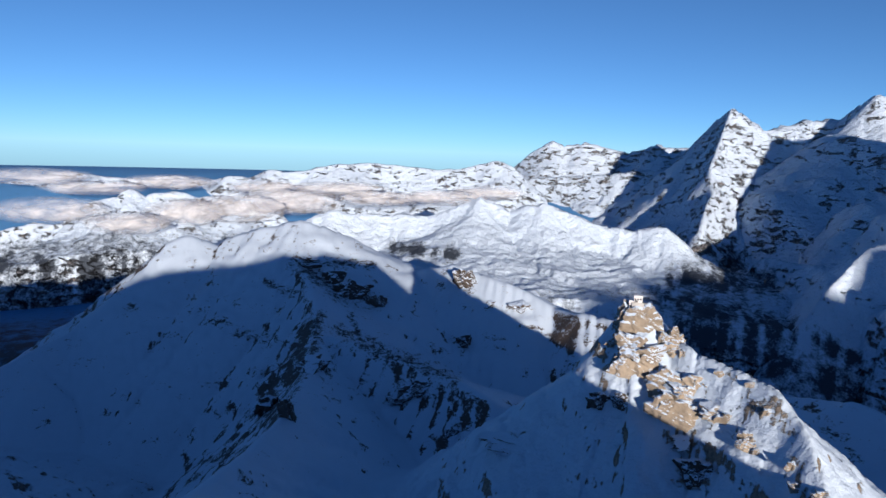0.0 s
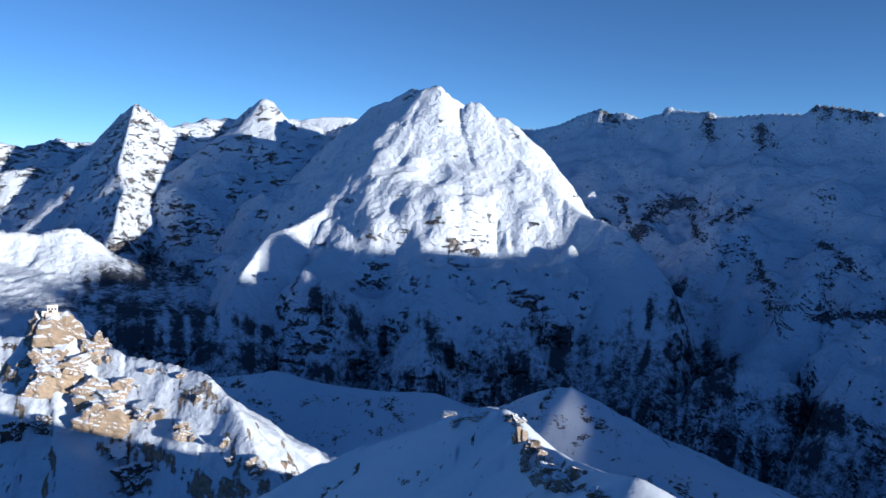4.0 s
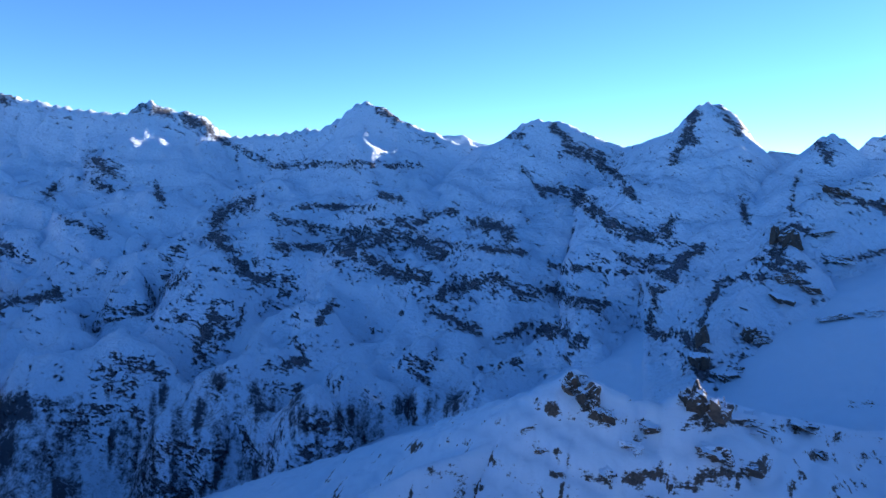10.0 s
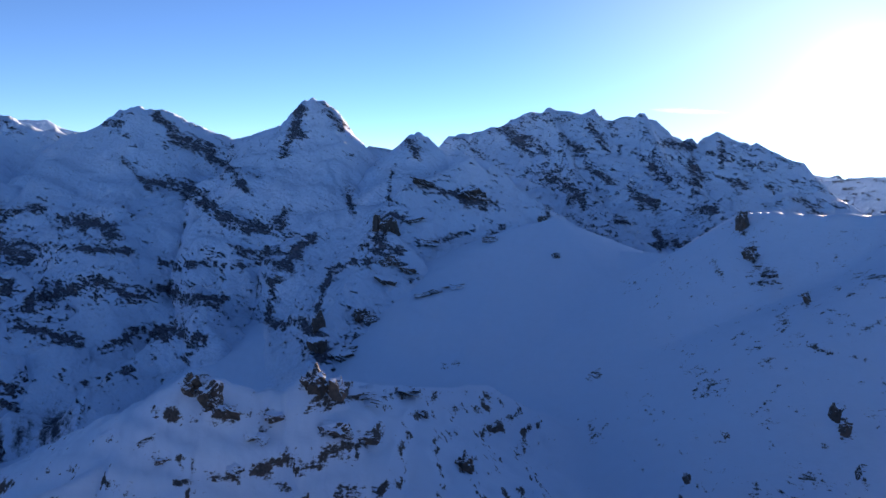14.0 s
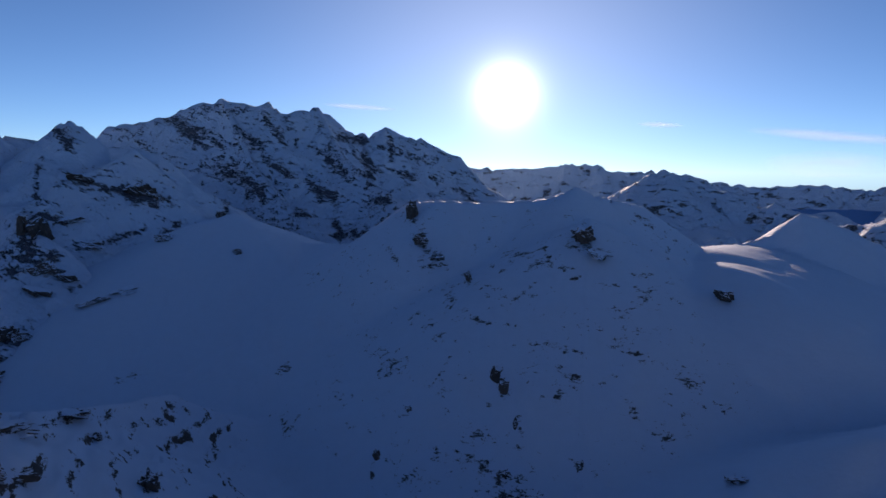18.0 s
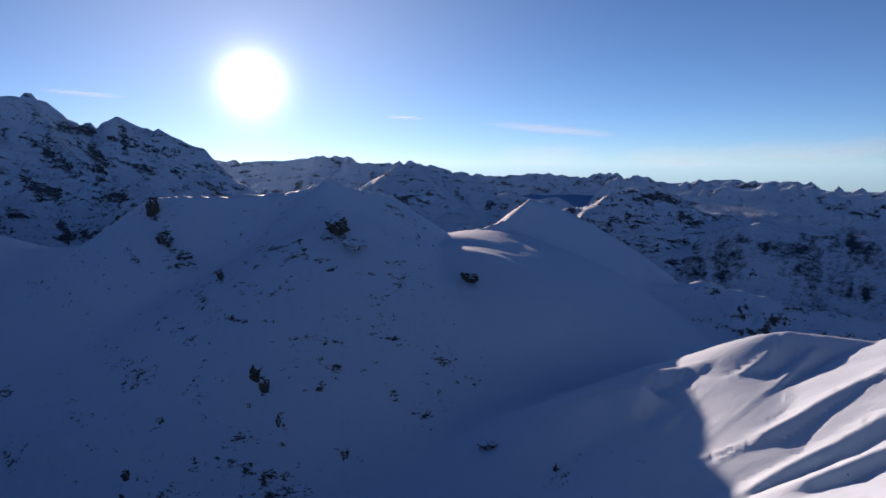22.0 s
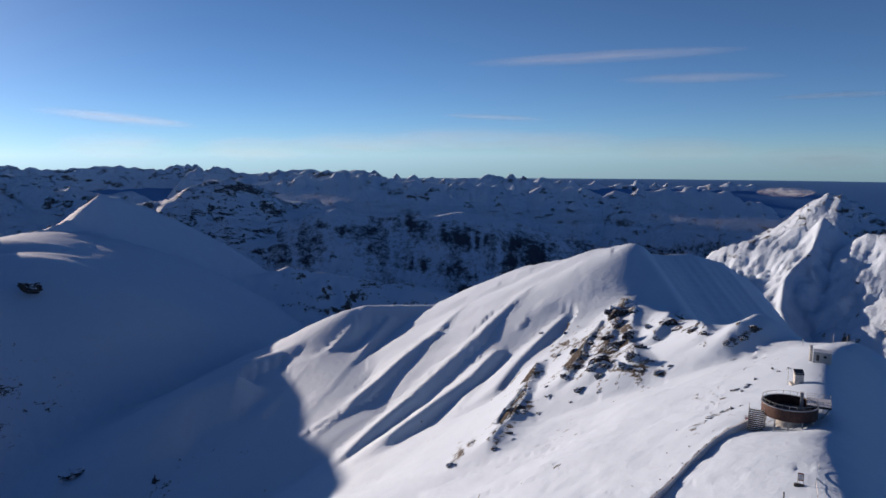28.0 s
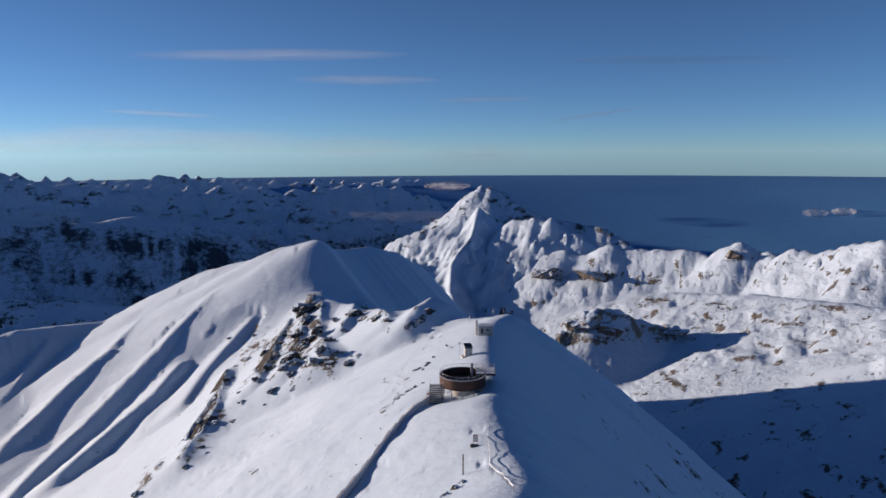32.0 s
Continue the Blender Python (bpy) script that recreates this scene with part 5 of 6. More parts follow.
ROCK_PYRAMID_WEST = [
    (0.56, (239.9, -7.7), (242.6, -5.8)),
    (0.23, (249.0, -5.5), (252.2, -5.4)),
    (0.33, (250.8, -9.7), (254.0, -10.2)),
    (0.33, (254.4, -9.7), (258.2, -10.1)),
    (0.23, (248.3, -8.8), (250.0, -9.5)),
    (0.23, (254.2, -5.7), (255.7, -6.0)),
    (0.19, (244.4, -8.9), (245.7, -6.7)),
    (0.28, (246.4, -3.6), (247.7, -3.3))]
ROCK_PEAK = [
    (0.56, (52.6, -19.7), (54.2, -21.6)),
    (0.74, (55.3, -22.3), (57.1, -24.1)),
    (0.60, (58.1, -23.9), (60.9, -25.4)),
    (0.23, (48.7, -20.2), (50.4, -19.7)),
    (0.19, (47.3, -22.8), (47.8, -23.0)),
    (0.47, (53.7, -23.3), (54.4, -24.1)),
    (0.19, (50.4, -21.2), (50.8, -21.0)),
    (0.23, (42.8, -19.8), (43.6, -20.5)),
    (0.19, (43.0, -18.8), (43.8, -19.1)),
    (0.33, (56.2, -17.5), (55.5, -18.3)),
    (0.23, (58.0, -21.4), (58.7, -21.0)),
    (0.19, (41.8, -21.4), (41.0, -21.3)),
    (0.19, (73.8, -23.3), (74.5, -23.6)),
    (0.19, (60.9, -22.1), (62.3, -21.9))]
ROCK_BOWL = [
    (0.33, (250.5, -9.7), (252.8, -10.0)),
    (0.37, (254.6, -9.9), (257.7, -9.7)),
    (0.23, (258.2, -12.0), (261.2, -11.4)),
    (0.23, (264.2, -11.7), (266.2, -11.8)),
    (0.23, (270.2, -13.9), (272.1, -13.9)),
    (0.23, (266.4, -15.6), (267.6, -15.3)),
    (0.28, (261.0, -17.1), (262.8, -18.2)),
    (0.23, (265.2, -17.0), (266.4, -16.6)),
    (0.42, (253.8, -13.6), (256.9, -14.0)),
    (0.19, (261.3, -14.5), (262.6, -14.0)),
    (0.23, (271.5, -11.3), (273.3, -11.1)),
    (0.19, (268.2, -12.6), (270.9, -12.6)),
    (0.19, (273.6, -9.3), (275.7, -9.9)),
    (0.23, (265.6, -7.5), (266.4, -7.7))]
ROCK_BANDS = [
    *ROCK_PYRAMID_WEST,
    *ROCK_WALL_A, *ROCK_WALL_B, *ROCK_WALL_C, *ROCK_TWIN, *ROCK_KNOB_A, *ROCK_KNOB_B, *ROCK_MASSIF, *ROCK_SOUTH_MASSIF_A,
    *ROCK_SOUTH_MASSIF_B, *ROCK_SOUTH, *ROCK_JUNG_A, *ROCK_JUNG_B, *ROCK_EIGER, *ROCK_WALL_NORTH, *ROCK_CIRQUE_A, *ROCK_CIRQUE_B,]
NEAR_BANDS = [
    *ROCK_PEAK,
    *ROCK_BOWL,
    *ROCK_OUTCROP,
    *ROCK_BENCH, *ROCK_HILL_A, *ROCK_HILL_B, *ROCK_TOWER, *ROCK_EAST, *ROCK_CIRQUE_A, *ROCK_CIRQUE_B,]
WOODS = [
    *WOOD_WALL, *WOOD_VALLEY_A, *WOOD_VALLEY_B, *WOOD_JUNG, *WOOD_SOUTH, *WOOD_AND_SHADE_NORTH,]


def pushed(rows, b0, b1, more, r0=2600, r1=3600):
    """Crest rows moved outwards along their own lines of sight, more and more from bearing b0 to b1."""
    out = []
    for b, r, z in rows:
        k = 1 + more * min(1, max(0, (b - b0) / (b1 - b0))) * min(1, max(0, (r - r0) / (r1 - r0)))
        out.append((b, r * k, 700 + (z - 700) * k))
    return out


# Ground: one sheet to the horizon.
br, rr_ = np.meshgrid(np.radians(np.arange(0, 360, 1.0)), np.concatenate([np.linspace(0.02, 2600, 50), np.linspace(2640, 4860, 70)]))
gx, gy = rr_ * np.sin(br), rr_ * np.cos(br)
gz = floor_height(rr_) + 30 * (fbm(gx / 240, gy / 240, 5, 5) - 0.5) * smooth(3900, 3000, rr_)
ground_wood = (0.6 + 0.9 * (fbm(gx / 50, gy / 50, 71, 5) - 0.5)) * smooth(3000, 2400, rr_) + 0.15
# lowland haze is painted in as a blue base colour
PLAIN = slope_material("haze_blue_plain", 10.0, wood=(0.045, 0.058, 0.08), snow=(0.09, 0.25, 0.52), relief=0.0)
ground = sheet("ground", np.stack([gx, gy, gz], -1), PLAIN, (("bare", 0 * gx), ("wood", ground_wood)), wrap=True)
tagged(ground, "snowy valley floor with dark woods, fading into a haze-blue painted plain", "ground", kind="structure")

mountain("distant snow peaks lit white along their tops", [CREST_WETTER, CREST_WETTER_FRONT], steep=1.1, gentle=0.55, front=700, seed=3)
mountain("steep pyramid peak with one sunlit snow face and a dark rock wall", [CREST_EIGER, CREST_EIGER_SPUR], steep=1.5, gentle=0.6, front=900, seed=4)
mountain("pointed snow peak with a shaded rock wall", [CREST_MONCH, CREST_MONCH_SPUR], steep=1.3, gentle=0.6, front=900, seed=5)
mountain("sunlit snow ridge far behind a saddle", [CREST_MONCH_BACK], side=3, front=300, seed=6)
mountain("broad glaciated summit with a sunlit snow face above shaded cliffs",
         [CREST_JUNG, CREST_JUNG_UNSEEN_SHADE, CREST_JUNG_SHOULDER, CREST_JUNG_SPUR, CREST_JUNG_MID, CREST_JUNG_LOW], steep=1.2, gentle=0.75, front=500, side=8,
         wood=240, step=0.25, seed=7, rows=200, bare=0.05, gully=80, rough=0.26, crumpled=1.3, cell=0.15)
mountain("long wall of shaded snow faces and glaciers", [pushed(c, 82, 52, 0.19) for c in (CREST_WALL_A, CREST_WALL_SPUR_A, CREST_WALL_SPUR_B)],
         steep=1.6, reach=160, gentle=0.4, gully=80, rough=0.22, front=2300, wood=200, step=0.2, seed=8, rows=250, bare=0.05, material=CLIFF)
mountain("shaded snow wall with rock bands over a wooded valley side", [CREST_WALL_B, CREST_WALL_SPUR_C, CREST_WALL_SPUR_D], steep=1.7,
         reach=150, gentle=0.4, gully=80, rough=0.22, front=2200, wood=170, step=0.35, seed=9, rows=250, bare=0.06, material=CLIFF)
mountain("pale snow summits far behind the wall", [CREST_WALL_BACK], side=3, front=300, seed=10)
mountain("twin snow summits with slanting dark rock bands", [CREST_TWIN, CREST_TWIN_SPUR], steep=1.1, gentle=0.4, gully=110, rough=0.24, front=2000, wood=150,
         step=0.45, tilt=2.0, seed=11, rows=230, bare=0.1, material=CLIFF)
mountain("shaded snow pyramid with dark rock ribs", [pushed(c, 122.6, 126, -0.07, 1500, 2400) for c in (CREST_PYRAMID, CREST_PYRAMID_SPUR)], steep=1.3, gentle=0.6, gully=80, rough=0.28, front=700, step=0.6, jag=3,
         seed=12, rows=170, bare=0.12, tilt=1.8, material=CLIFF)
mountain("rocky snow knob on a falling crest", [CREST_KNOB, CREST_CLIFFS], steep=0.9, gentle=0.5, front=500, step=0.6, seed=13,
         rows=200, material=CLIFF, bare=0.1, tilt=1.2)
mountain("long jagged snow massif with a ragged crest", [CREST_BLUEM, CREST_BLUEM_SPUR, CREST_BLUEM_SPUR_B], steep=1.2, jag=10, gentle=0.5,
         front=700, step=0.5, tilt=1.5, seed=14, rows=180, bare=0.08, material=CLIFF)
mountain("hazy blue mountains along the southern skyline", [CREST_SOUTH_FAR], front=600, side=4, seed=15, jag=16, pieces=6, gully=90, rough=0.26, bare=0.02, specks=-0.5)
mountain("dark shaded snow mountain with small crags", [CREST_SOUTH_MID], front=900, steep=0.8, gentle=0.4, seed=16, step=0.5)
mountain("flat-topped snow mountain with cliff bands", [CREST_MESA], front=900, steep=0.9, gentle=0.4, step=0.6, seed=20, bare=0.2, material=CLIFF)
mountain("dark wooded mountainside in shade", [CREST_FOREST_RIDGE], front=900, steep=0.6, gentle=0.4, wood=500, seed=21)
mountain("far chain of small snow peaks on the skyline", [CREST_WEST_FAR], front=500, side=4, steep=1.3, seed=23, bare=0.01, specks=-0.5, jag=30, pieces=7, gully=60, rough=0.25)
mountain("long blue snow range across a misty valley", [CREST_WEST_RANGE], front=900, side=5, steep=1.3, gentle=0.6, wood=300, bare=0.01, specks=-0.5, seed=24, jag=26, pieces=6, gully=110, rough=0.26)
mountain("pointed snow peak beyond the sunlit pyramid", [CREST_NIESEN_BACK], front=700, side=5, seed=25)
mountain("sunlit snow pyramid with a ribbed face", [CREST_NIESEN, CREST_NIESEN_FACE, CREST_NIESEN_STEP], front=700, side=6, steep=0.9,
         gentle=0.6, seed=26, material=MID, gully=44, rough=0.7, fluted=5, crumpled=1.3, sway=0.4, bare=0.06, rows=150, cell=0.14)
mountain("pale sunlit ridge with fluted snow slopes", [CREST_MANN], front=600, side=12, steep=1.2, gentle=0.07, reach=170, gully=34, rough=0.55, fluted=7, crumpled=0.15, sway=0.2, seed=41,
         bare=0.04, wood=290)
mountain("sunlit snow peaks wrapped in low cloud", [CREST_NORTH_A], front=420, side=5, steep=1.2, gentle=0.2, reach=150, sway=0.5, gully=60, seed=42, bare=0.08, wood=330)
mountain("far white mountains along the horizon", [CREST_NORTH_B], front=500, side=5, gully=80, seed=43, bare=0.03)

OWN = [(61.0, 100, 648), (60.0, 60, 660), (245.0, 40, 662)] + CREST_RIDGE_W[::-1] + CREST_ROCKS[::-1]
RIBS = [RIB_A, RIB_B, RIB_C, RIB_D, RIB_E, RIB_F, RIB_G, RIB_H, RIB_I, RIB_J]
ROCK_RIBS = [ROCK_A, ROCK_B, ROCK_C, ROCK_D, ROCK_E, ROCK_F, ROCK_G]
LAND = [
    ridge("snow-covered summit ridge trodden along its crest", [OWN], steep=0.42, gentle=0.56, soft=6, jag=0.5, rough=0.05, gully=30, seed=37,
          bare=0.01, lee=(340, 1.7)),
    ridge("snow peak on the ridge with a rocky sunlit edge", [CREST_NEAR_CREST], steep=0.7, gentle=0.8, soft=2, jag=1.0, rough=0.12, gully=16, seed=38,
          bare=0.06, lee=(120, 1.25)),
    ridge("smooth snow dome with wind-carved flutes", [CREST_DOME, CREST_LINK, CREST_KNOLL], steep=0.5, gentle=0.5, soft=14, jag=0.05, rough=0.045,
          gully=48, seed=30, bare=0.002, fluted=6, lee=(295, 2.6)),
    ridge("smooth shaded snow crest above the cirque", [CREST_SOUTH_CREST], steep=0.7, gentle=0.7, jag=1.5, rough=0.06, seed=17, bare=0.008),
    ridge("snow saddle at the head of the cirque", [CREST_COL], steep=0.4, gentle=0.36, jag=1.5, rough=0.08, seed=40, bare=0.01),
    ridge("broad shaded snow slope strewn with small rocks", [CREST_SOUTH_RIDGE[:8]], steep=0.56, gentle=0.5, jag=2, rough=0.09, seed=18, bare=0.02),
    ridge("shaded snow spur falling towards the valley", [CREST_SOUTH_RIDGE[7:]], steep=0.6, gentle=0.68, jag=2, rough=0.09, seed=39, bare=0.02),
    ridge("gently sloping snow shoulder under the dome", DOME_BENCH, steep=0.6, gentle=0.6, soft=80, jag=0.3, rough=0.01, gully=40, seed=48,
          bare=0.001, blend=3),
    ridge("wind-carved ribs of snow in low sun", RIBS, steep=0.75, gentle=0.8, soft=2.5, jag=0.4, rough=0.02, gully=20, seed=44, bare=0.001, blend=2),
    ridge("broken dark rock outcrop with snow in its clefts", ROCK_RIBS, steep=1.1, gentle=1.0, soft=0.4, jag=2.0, rough=0.5, gully=9, step=0.5,
          step_size=6, seed=45, bare=0.72, fluted=1.5, material=STONE),
    ridge("shaded snow ridge with thin sunlit edges", [CREST_LIT_TONGUE], steep=0.8, gentle=0.72, jag=3, rough=0.12, seed=19, bare=0.03),
    ridge("flat snow terraces catching the low sun", [TERRACE_A, TERRACE_B, TERRACE_C], steep=0.9, gentle=0.9, soft=300, jag=0.5, rough=0.01, seed=46,
          bare=0.001, blend=2),
    ridge("low shaded snow bench with dark crags", [CREST_LOW_BENCH], step=0.8, rough=0.2, seed=22, bare=0.1),
    ridge("long sunlit snow ridge with fluted gullies", [CREST_LONG_RIDGE], steep=0.8, gentle=0.45, reach=150, jag=5, gully=34, rough=0.3, seed=27,
          step=0.3, step_size=50, bare=0.07, material=MID),
    ridge("sunlit snow knob with a tan cliff", [CREST_BOWL_KNOB], steep=1.0, gentle=0.5, rough=0.2, seed=28, material=BROWN, bare=0.12),
    ridge("broad sunlit snow slope of the bowl", [BOWL_SLOPE], steep=0.36, gentle=0.33, soft=20, jag=3, rough=0.22, gully=38, seed=47, material=MID,
          bare=0.04, fluted=4, blend=4),
    ridge("sunlit snow hump at the edge of the shade", [CREST_BOWL_HUMP], steep=0.5, gentle=0.4, rough=0.15, seed=29),
    ridge("broad shaded snow hill with a sunlit top", [CREST_HILL, CREST_HILL_EAST, CREST_HILL_SPUR, CREST_HILL_SPUR_B], steep=0.6, gentle=0.4,
          soft=8, jag=3, rough=0.13, gully=70, seed=32, bare=0.17, step=0.3, lee=(285, 1.9), fluted=1.6),
    ridge("sunlit rock tower and snow rib above the valley", [CREST_BIRG], steep=1.3, gentle=0.65, reach=40, jag=2, rough=0.3, gully=30, seed=33,
          material=BROWN, bare=0.03, step=0.25, step_size=22, lee=(285, 1.3), fluted=2.0),
    ridge("shaded snow shoulder above the valley", [CREST_BIRG_SHOULDER], soft=8, seed=34, bare=0.04),
    ridge("shaded snow ridge dropping to the valley", [CREST_EAST_RIDGE], steep=0.6, gentle=0.5, seed=35, bare=0.04, rough=0.15),
    ridge("snow ridge with dark rock steps", [CREST_ROCK_RIDGE], steep=0.8, gentle=0.5, jag=3, rough=0.22, gully=36, seed=36, bare=0.05, step=0.6,
          step_size=24),
]
landscape(LAND, np.concatenate([np.arange(-38, 282, 0.16), np.arange(282, 322, 1.0)]), 60 * np.expm1(np.linspace(0.0002, 3.6, 424)))


# ---- crags ----
# snow here holds the same shade blue in its colour as the slopes
def crag_material(name, dark, light, snow=(0.55, 0.67, 0.82)):
    m, n, l, p = nodes_of(name)
    geo = n.new("ShaderNodeNewGeometry")
    sep = n.new("ShaderNodeSeparateXYZ")
    l.new(geo.outputs["Normal"], sep.inputs[0])
    fine = noise_node(n, l, 0.9, 6.0, 0.65)
    broad = noise_node(n, l, 0.18, 4.0, 0.6)
    rand = n.new("ShaderNodeObjectInfo").outputs["Random"]
    tint = ramp_node(n, l, math_node(n, l, "ADD", math_node(n, l, "MULTIPLY", broad, 0.8), math_node(n, l, "MULTIPLY", rand, 0.25)),
                     [(0.25, dark), (0.75, light)])
    lie = math_node(n, l, "ADD", sep.outputs[2], math_node(n, l, "MULTIPLY", math_node(n, l, "SUBTRACT", fine, 0.5), 1.1))
    mask = ramp_node(n, l, lie, [(0.5, (0, 0, 0)), (0.62, (1, 1, 1))])
    l.new(mix_node(n, l, mask, tint, snow), p.inputs["Base Color"])
    p.inputs["Roughness"].default_value = 0.85
    b = n.new("ShaderNodeBump")
    b.inputs["Strength"].default_value, b.inputs["Distance"].default_value = 0.8, 0.8
    l.new(fine, b.inputs["Height"])
    l.new(b.outputs[0], p.inputs["Normal"])
    return m


DARK_ROCK = crag_material("dark_rock", (0.022, 0.019, 0.018), (0.1, 0.082, 0.07))
BOWL_ROCK = crag_material("grey_brown_rock", (0.07, 0.055, 0.045), (0.24, 0.19, 0.14))
TAN_ROCK = crag_material("tan_rock", (0.13, 0.11, 0.085), (0.33, 0.285, 0.22))


def crag_mesh(name, seed, material):
    """A crag about one metre each way: slabs grown into one another, with broken corners."""
    rng = random.Random(seed)
    bm = bmesh.new()
    bmesh.ops.create_icosphere(bm, subdivisions=4, radius=1.0)
    lean = Matrix.Rotation(radians(rng.uniform(-25, 25)), 3, "X") @ Matrix.Rotation(radians(rng.uniform(-25, 25)), 3, "Y")
    slabs = []
    for k in range(8):
        spin = lean @ Matrix.Rotation(rng.uniform(-0.5, 0.5) + (1.3 if k % 2 else 0), 3, "Z") @ Matrix.Rotation(rng.uniform(-0.35, 0.35), 3, "X")
        tall = rng.uniform(0.2, 0.5)
        faces = []
        for axis, size in ((0, rng.uniform(0.16, 0.5)), (1, rng.uniform(0.06, 0.2)), (2, tall)):
            for s in (-1, 1):
                d = Vector((rng.uniform(-0.35, 0.35), rng.uniform(-0.35, 0.35), rng.uniform(-0.35, 0.35)))
                d[axis] = s
                faces.append((spin @ d.normalized(), size * rng.uniform(0.55, 1.0)))
        slabs.append(faces)
    shift = Vector((rng.uniform(-50, 50), rng.uniform(-50, 50), rng.uniform(-50, 50)))
    for v in bm.verts:
        d = v.co.normalized()
        far = max(min(c / max(d.dot(n), 1e-4) for n, c in faces) for faces in slabs)
        q = d * min(far, 0.62)
        v.co = q + noise.noise_vector(q * 9 + shift) * 0.03 + noise.noise_vector(q * 24 + shift) * 0.016
    me = bpy.data.meshes.new(name)
    bm.to_mesh(me)
    bm.free()
    me.materials.append(material)
    return me


def crags(rows, label, material, group, seed, extra=0, wide=1.0, tall=1.0):
    """Outcrops: bearing, range, height of the snow round it, width, height."""
    meshes = [crag_mesh("rock_outcrop", seed + k, material) for k in range(6)]
    rng = random.Random(seed)
    for k, (b, r, z, w, h) in enumerate(rows):
        w, h = w * wide, h * tall
        ob = new("rock_outcrop", meshes[k % 6])
        m = pose(r * math.sin(radians(b)), r * math.cos(radians(b)), z + 0.12 * h, rng.uniform(-14, 14), rng.uniform(-14, 14), -b + rng.uniform(-25, 25))
        ob.matrix_world = m @ Matrix.Diagonal((w * 1.2, w * rng.uniform(0.8, 1.2), h * 1.4, 1))
        tagged(ob, label, "rock", group)
        for _ in range(extra):
            c = copy_thing(ob, Matrix.Translation((rng.uniform(-0.8, 0.8) * w, rng.uniform(-0.7, 0.7) * w, -0.1 * h)) @ m @ pose(0, 0, 0, 0, 0, rng.uniform(0, 360)))
            c.scale = (w * rng.uniform(0.4, 0.8), w * rng.uniform(0.4, 0.8), h * rng.uniform(0.6, 1.1))


crags(CRAGS_WEST, "dark craggy rock outcrop with snow on its ledges", DARK_ROCK, "rocks on the sunlit ridge", 100, 1, 0.85, 0.5)
crags(CRAGS_SOUTH, "dark rock outcrop standing in shaded snow", DARK_ROCK, "rocks on the shaded slope", 120)
crags(CRAGS_EAST, "dark brown rock band breaking through shaded snow", DARK_ROCK, "rocks on the rocky ridge", 140)
crags(CRAGS_HILL, "dark rock ledge on the shaded snow hill", DARK_ROCK, "rocks on the snow hill", 160)
crags(CRAGS_KNOB, "dark cliff band on the rocky snow knob", DARK_ROCK, "cliffs of the snow knob", 220)
crags(CRAGS_BOWL, "grey-brown cliff in the sunlit snow bowl", BOWL_ROCK, "cliffs of the sunlit bowl", 240)
crags(CRAGS_PATH, "small dark stone lying in trodden snow", DARK_ROCK, "stones beside the platform", 260)
crags(CRAGS_TOWER, "tan limestone cliff block lit by low sun", TAN_ROCK, "cliffs of the rock tower", 184, 1)
crags(CRAGS_PEAK, "brown rock on the sunlit edge of a snow peak", TAN_ROCK, "rocks on the snow peak", 200, 1)


def slab_mesh(name, seed, material):
    """A blocky cliff of stacked beds about one metre each way, its base at zero, with a ragged foot and a snowy top."""
    rng = random.Random(seed)
    bm = bmesh.new()
    bmesh.ops.create_cube(bm, size=1.0)
    bmesh.ops.subdivide_edges(bm, edges=bm.edges[:], cuts=14, use_grid_fill=True)
    beds = [rng.uniform(-0.07, 0.07) for _ in range(8)]
    shift = Vector((rng.uniform(-50, 50), rng.uniform(-50, 50), rng.uniform(-50, 50)))
    for v in bm.verts:
        p = v.co.copy()
        up = p.z + 0.5
        bed = beds[min(7, int(max(0.0, up + 0.1 * noise.noise(p * 3 + shift)) * 8))]
        k = (1.0 - 0.38 * up ** 1.6 + bed) * (1 + 0.3 * noise.fractal(Vector((p.x * 2.2, p.y * 2.2, up * 0.6)) + shift, 0.7, 2.0, 4))
        corner = 1 - 0.22 * min(1, (abs(p.x) * abs(p.y) * 4) ** 2)
        v.co = Vector((p.x * k * corner, p.y * k * corner, up * (1 + 0.28 * noise.noise(Vector((p.x * 3, p.y * 3, 0)) + shift))))
        v.co += noise.noise_vector(v.co * 11 + shift) * 0.03
    me = bpy.data.meshes.new(name)
    bmesh.ops.recalc_face_normals(bm, faces=bm.faces)
    bm.to_mesh(me)
    bm.free()
    me.materials.append(material)
    return me


TOWER_BLOCKS = [
    (17.21, 690, 521.5, 52, 34, 36, 4),
    (19.88, 676, 522.1, 27, 20, 16, 0),
    (17.39, 655, 499.5, 42, 26, 23, 10),
    (20.38, 640, 493.7, 48, 22, 18, 14),
    (20.47, 610, 477.3, 46, 18, 20, 16),
    (24.03, 600, 485.9, 21, 10, 8, 14),
    (26.01, 570, 479.7, 16, 9, 7, 14)]
for k, (b, r, z, w, d, h, lean) in enumerate(TOWER_BLOCKS):
    block = new("rock_tower", slab_mesh("rock_tower", 300 + k, TAN_ROCK))
    block.matrix_world = pose(r * math.sin(radians(b)), r * math.cos(radians(b)), z, 0, lean, -b) @ Matrix.Diagonal((w, d, h, 1))
    tagged(block, "tan limestone cliff block lit by low sun", "rock", "cliffs of the rock tower")


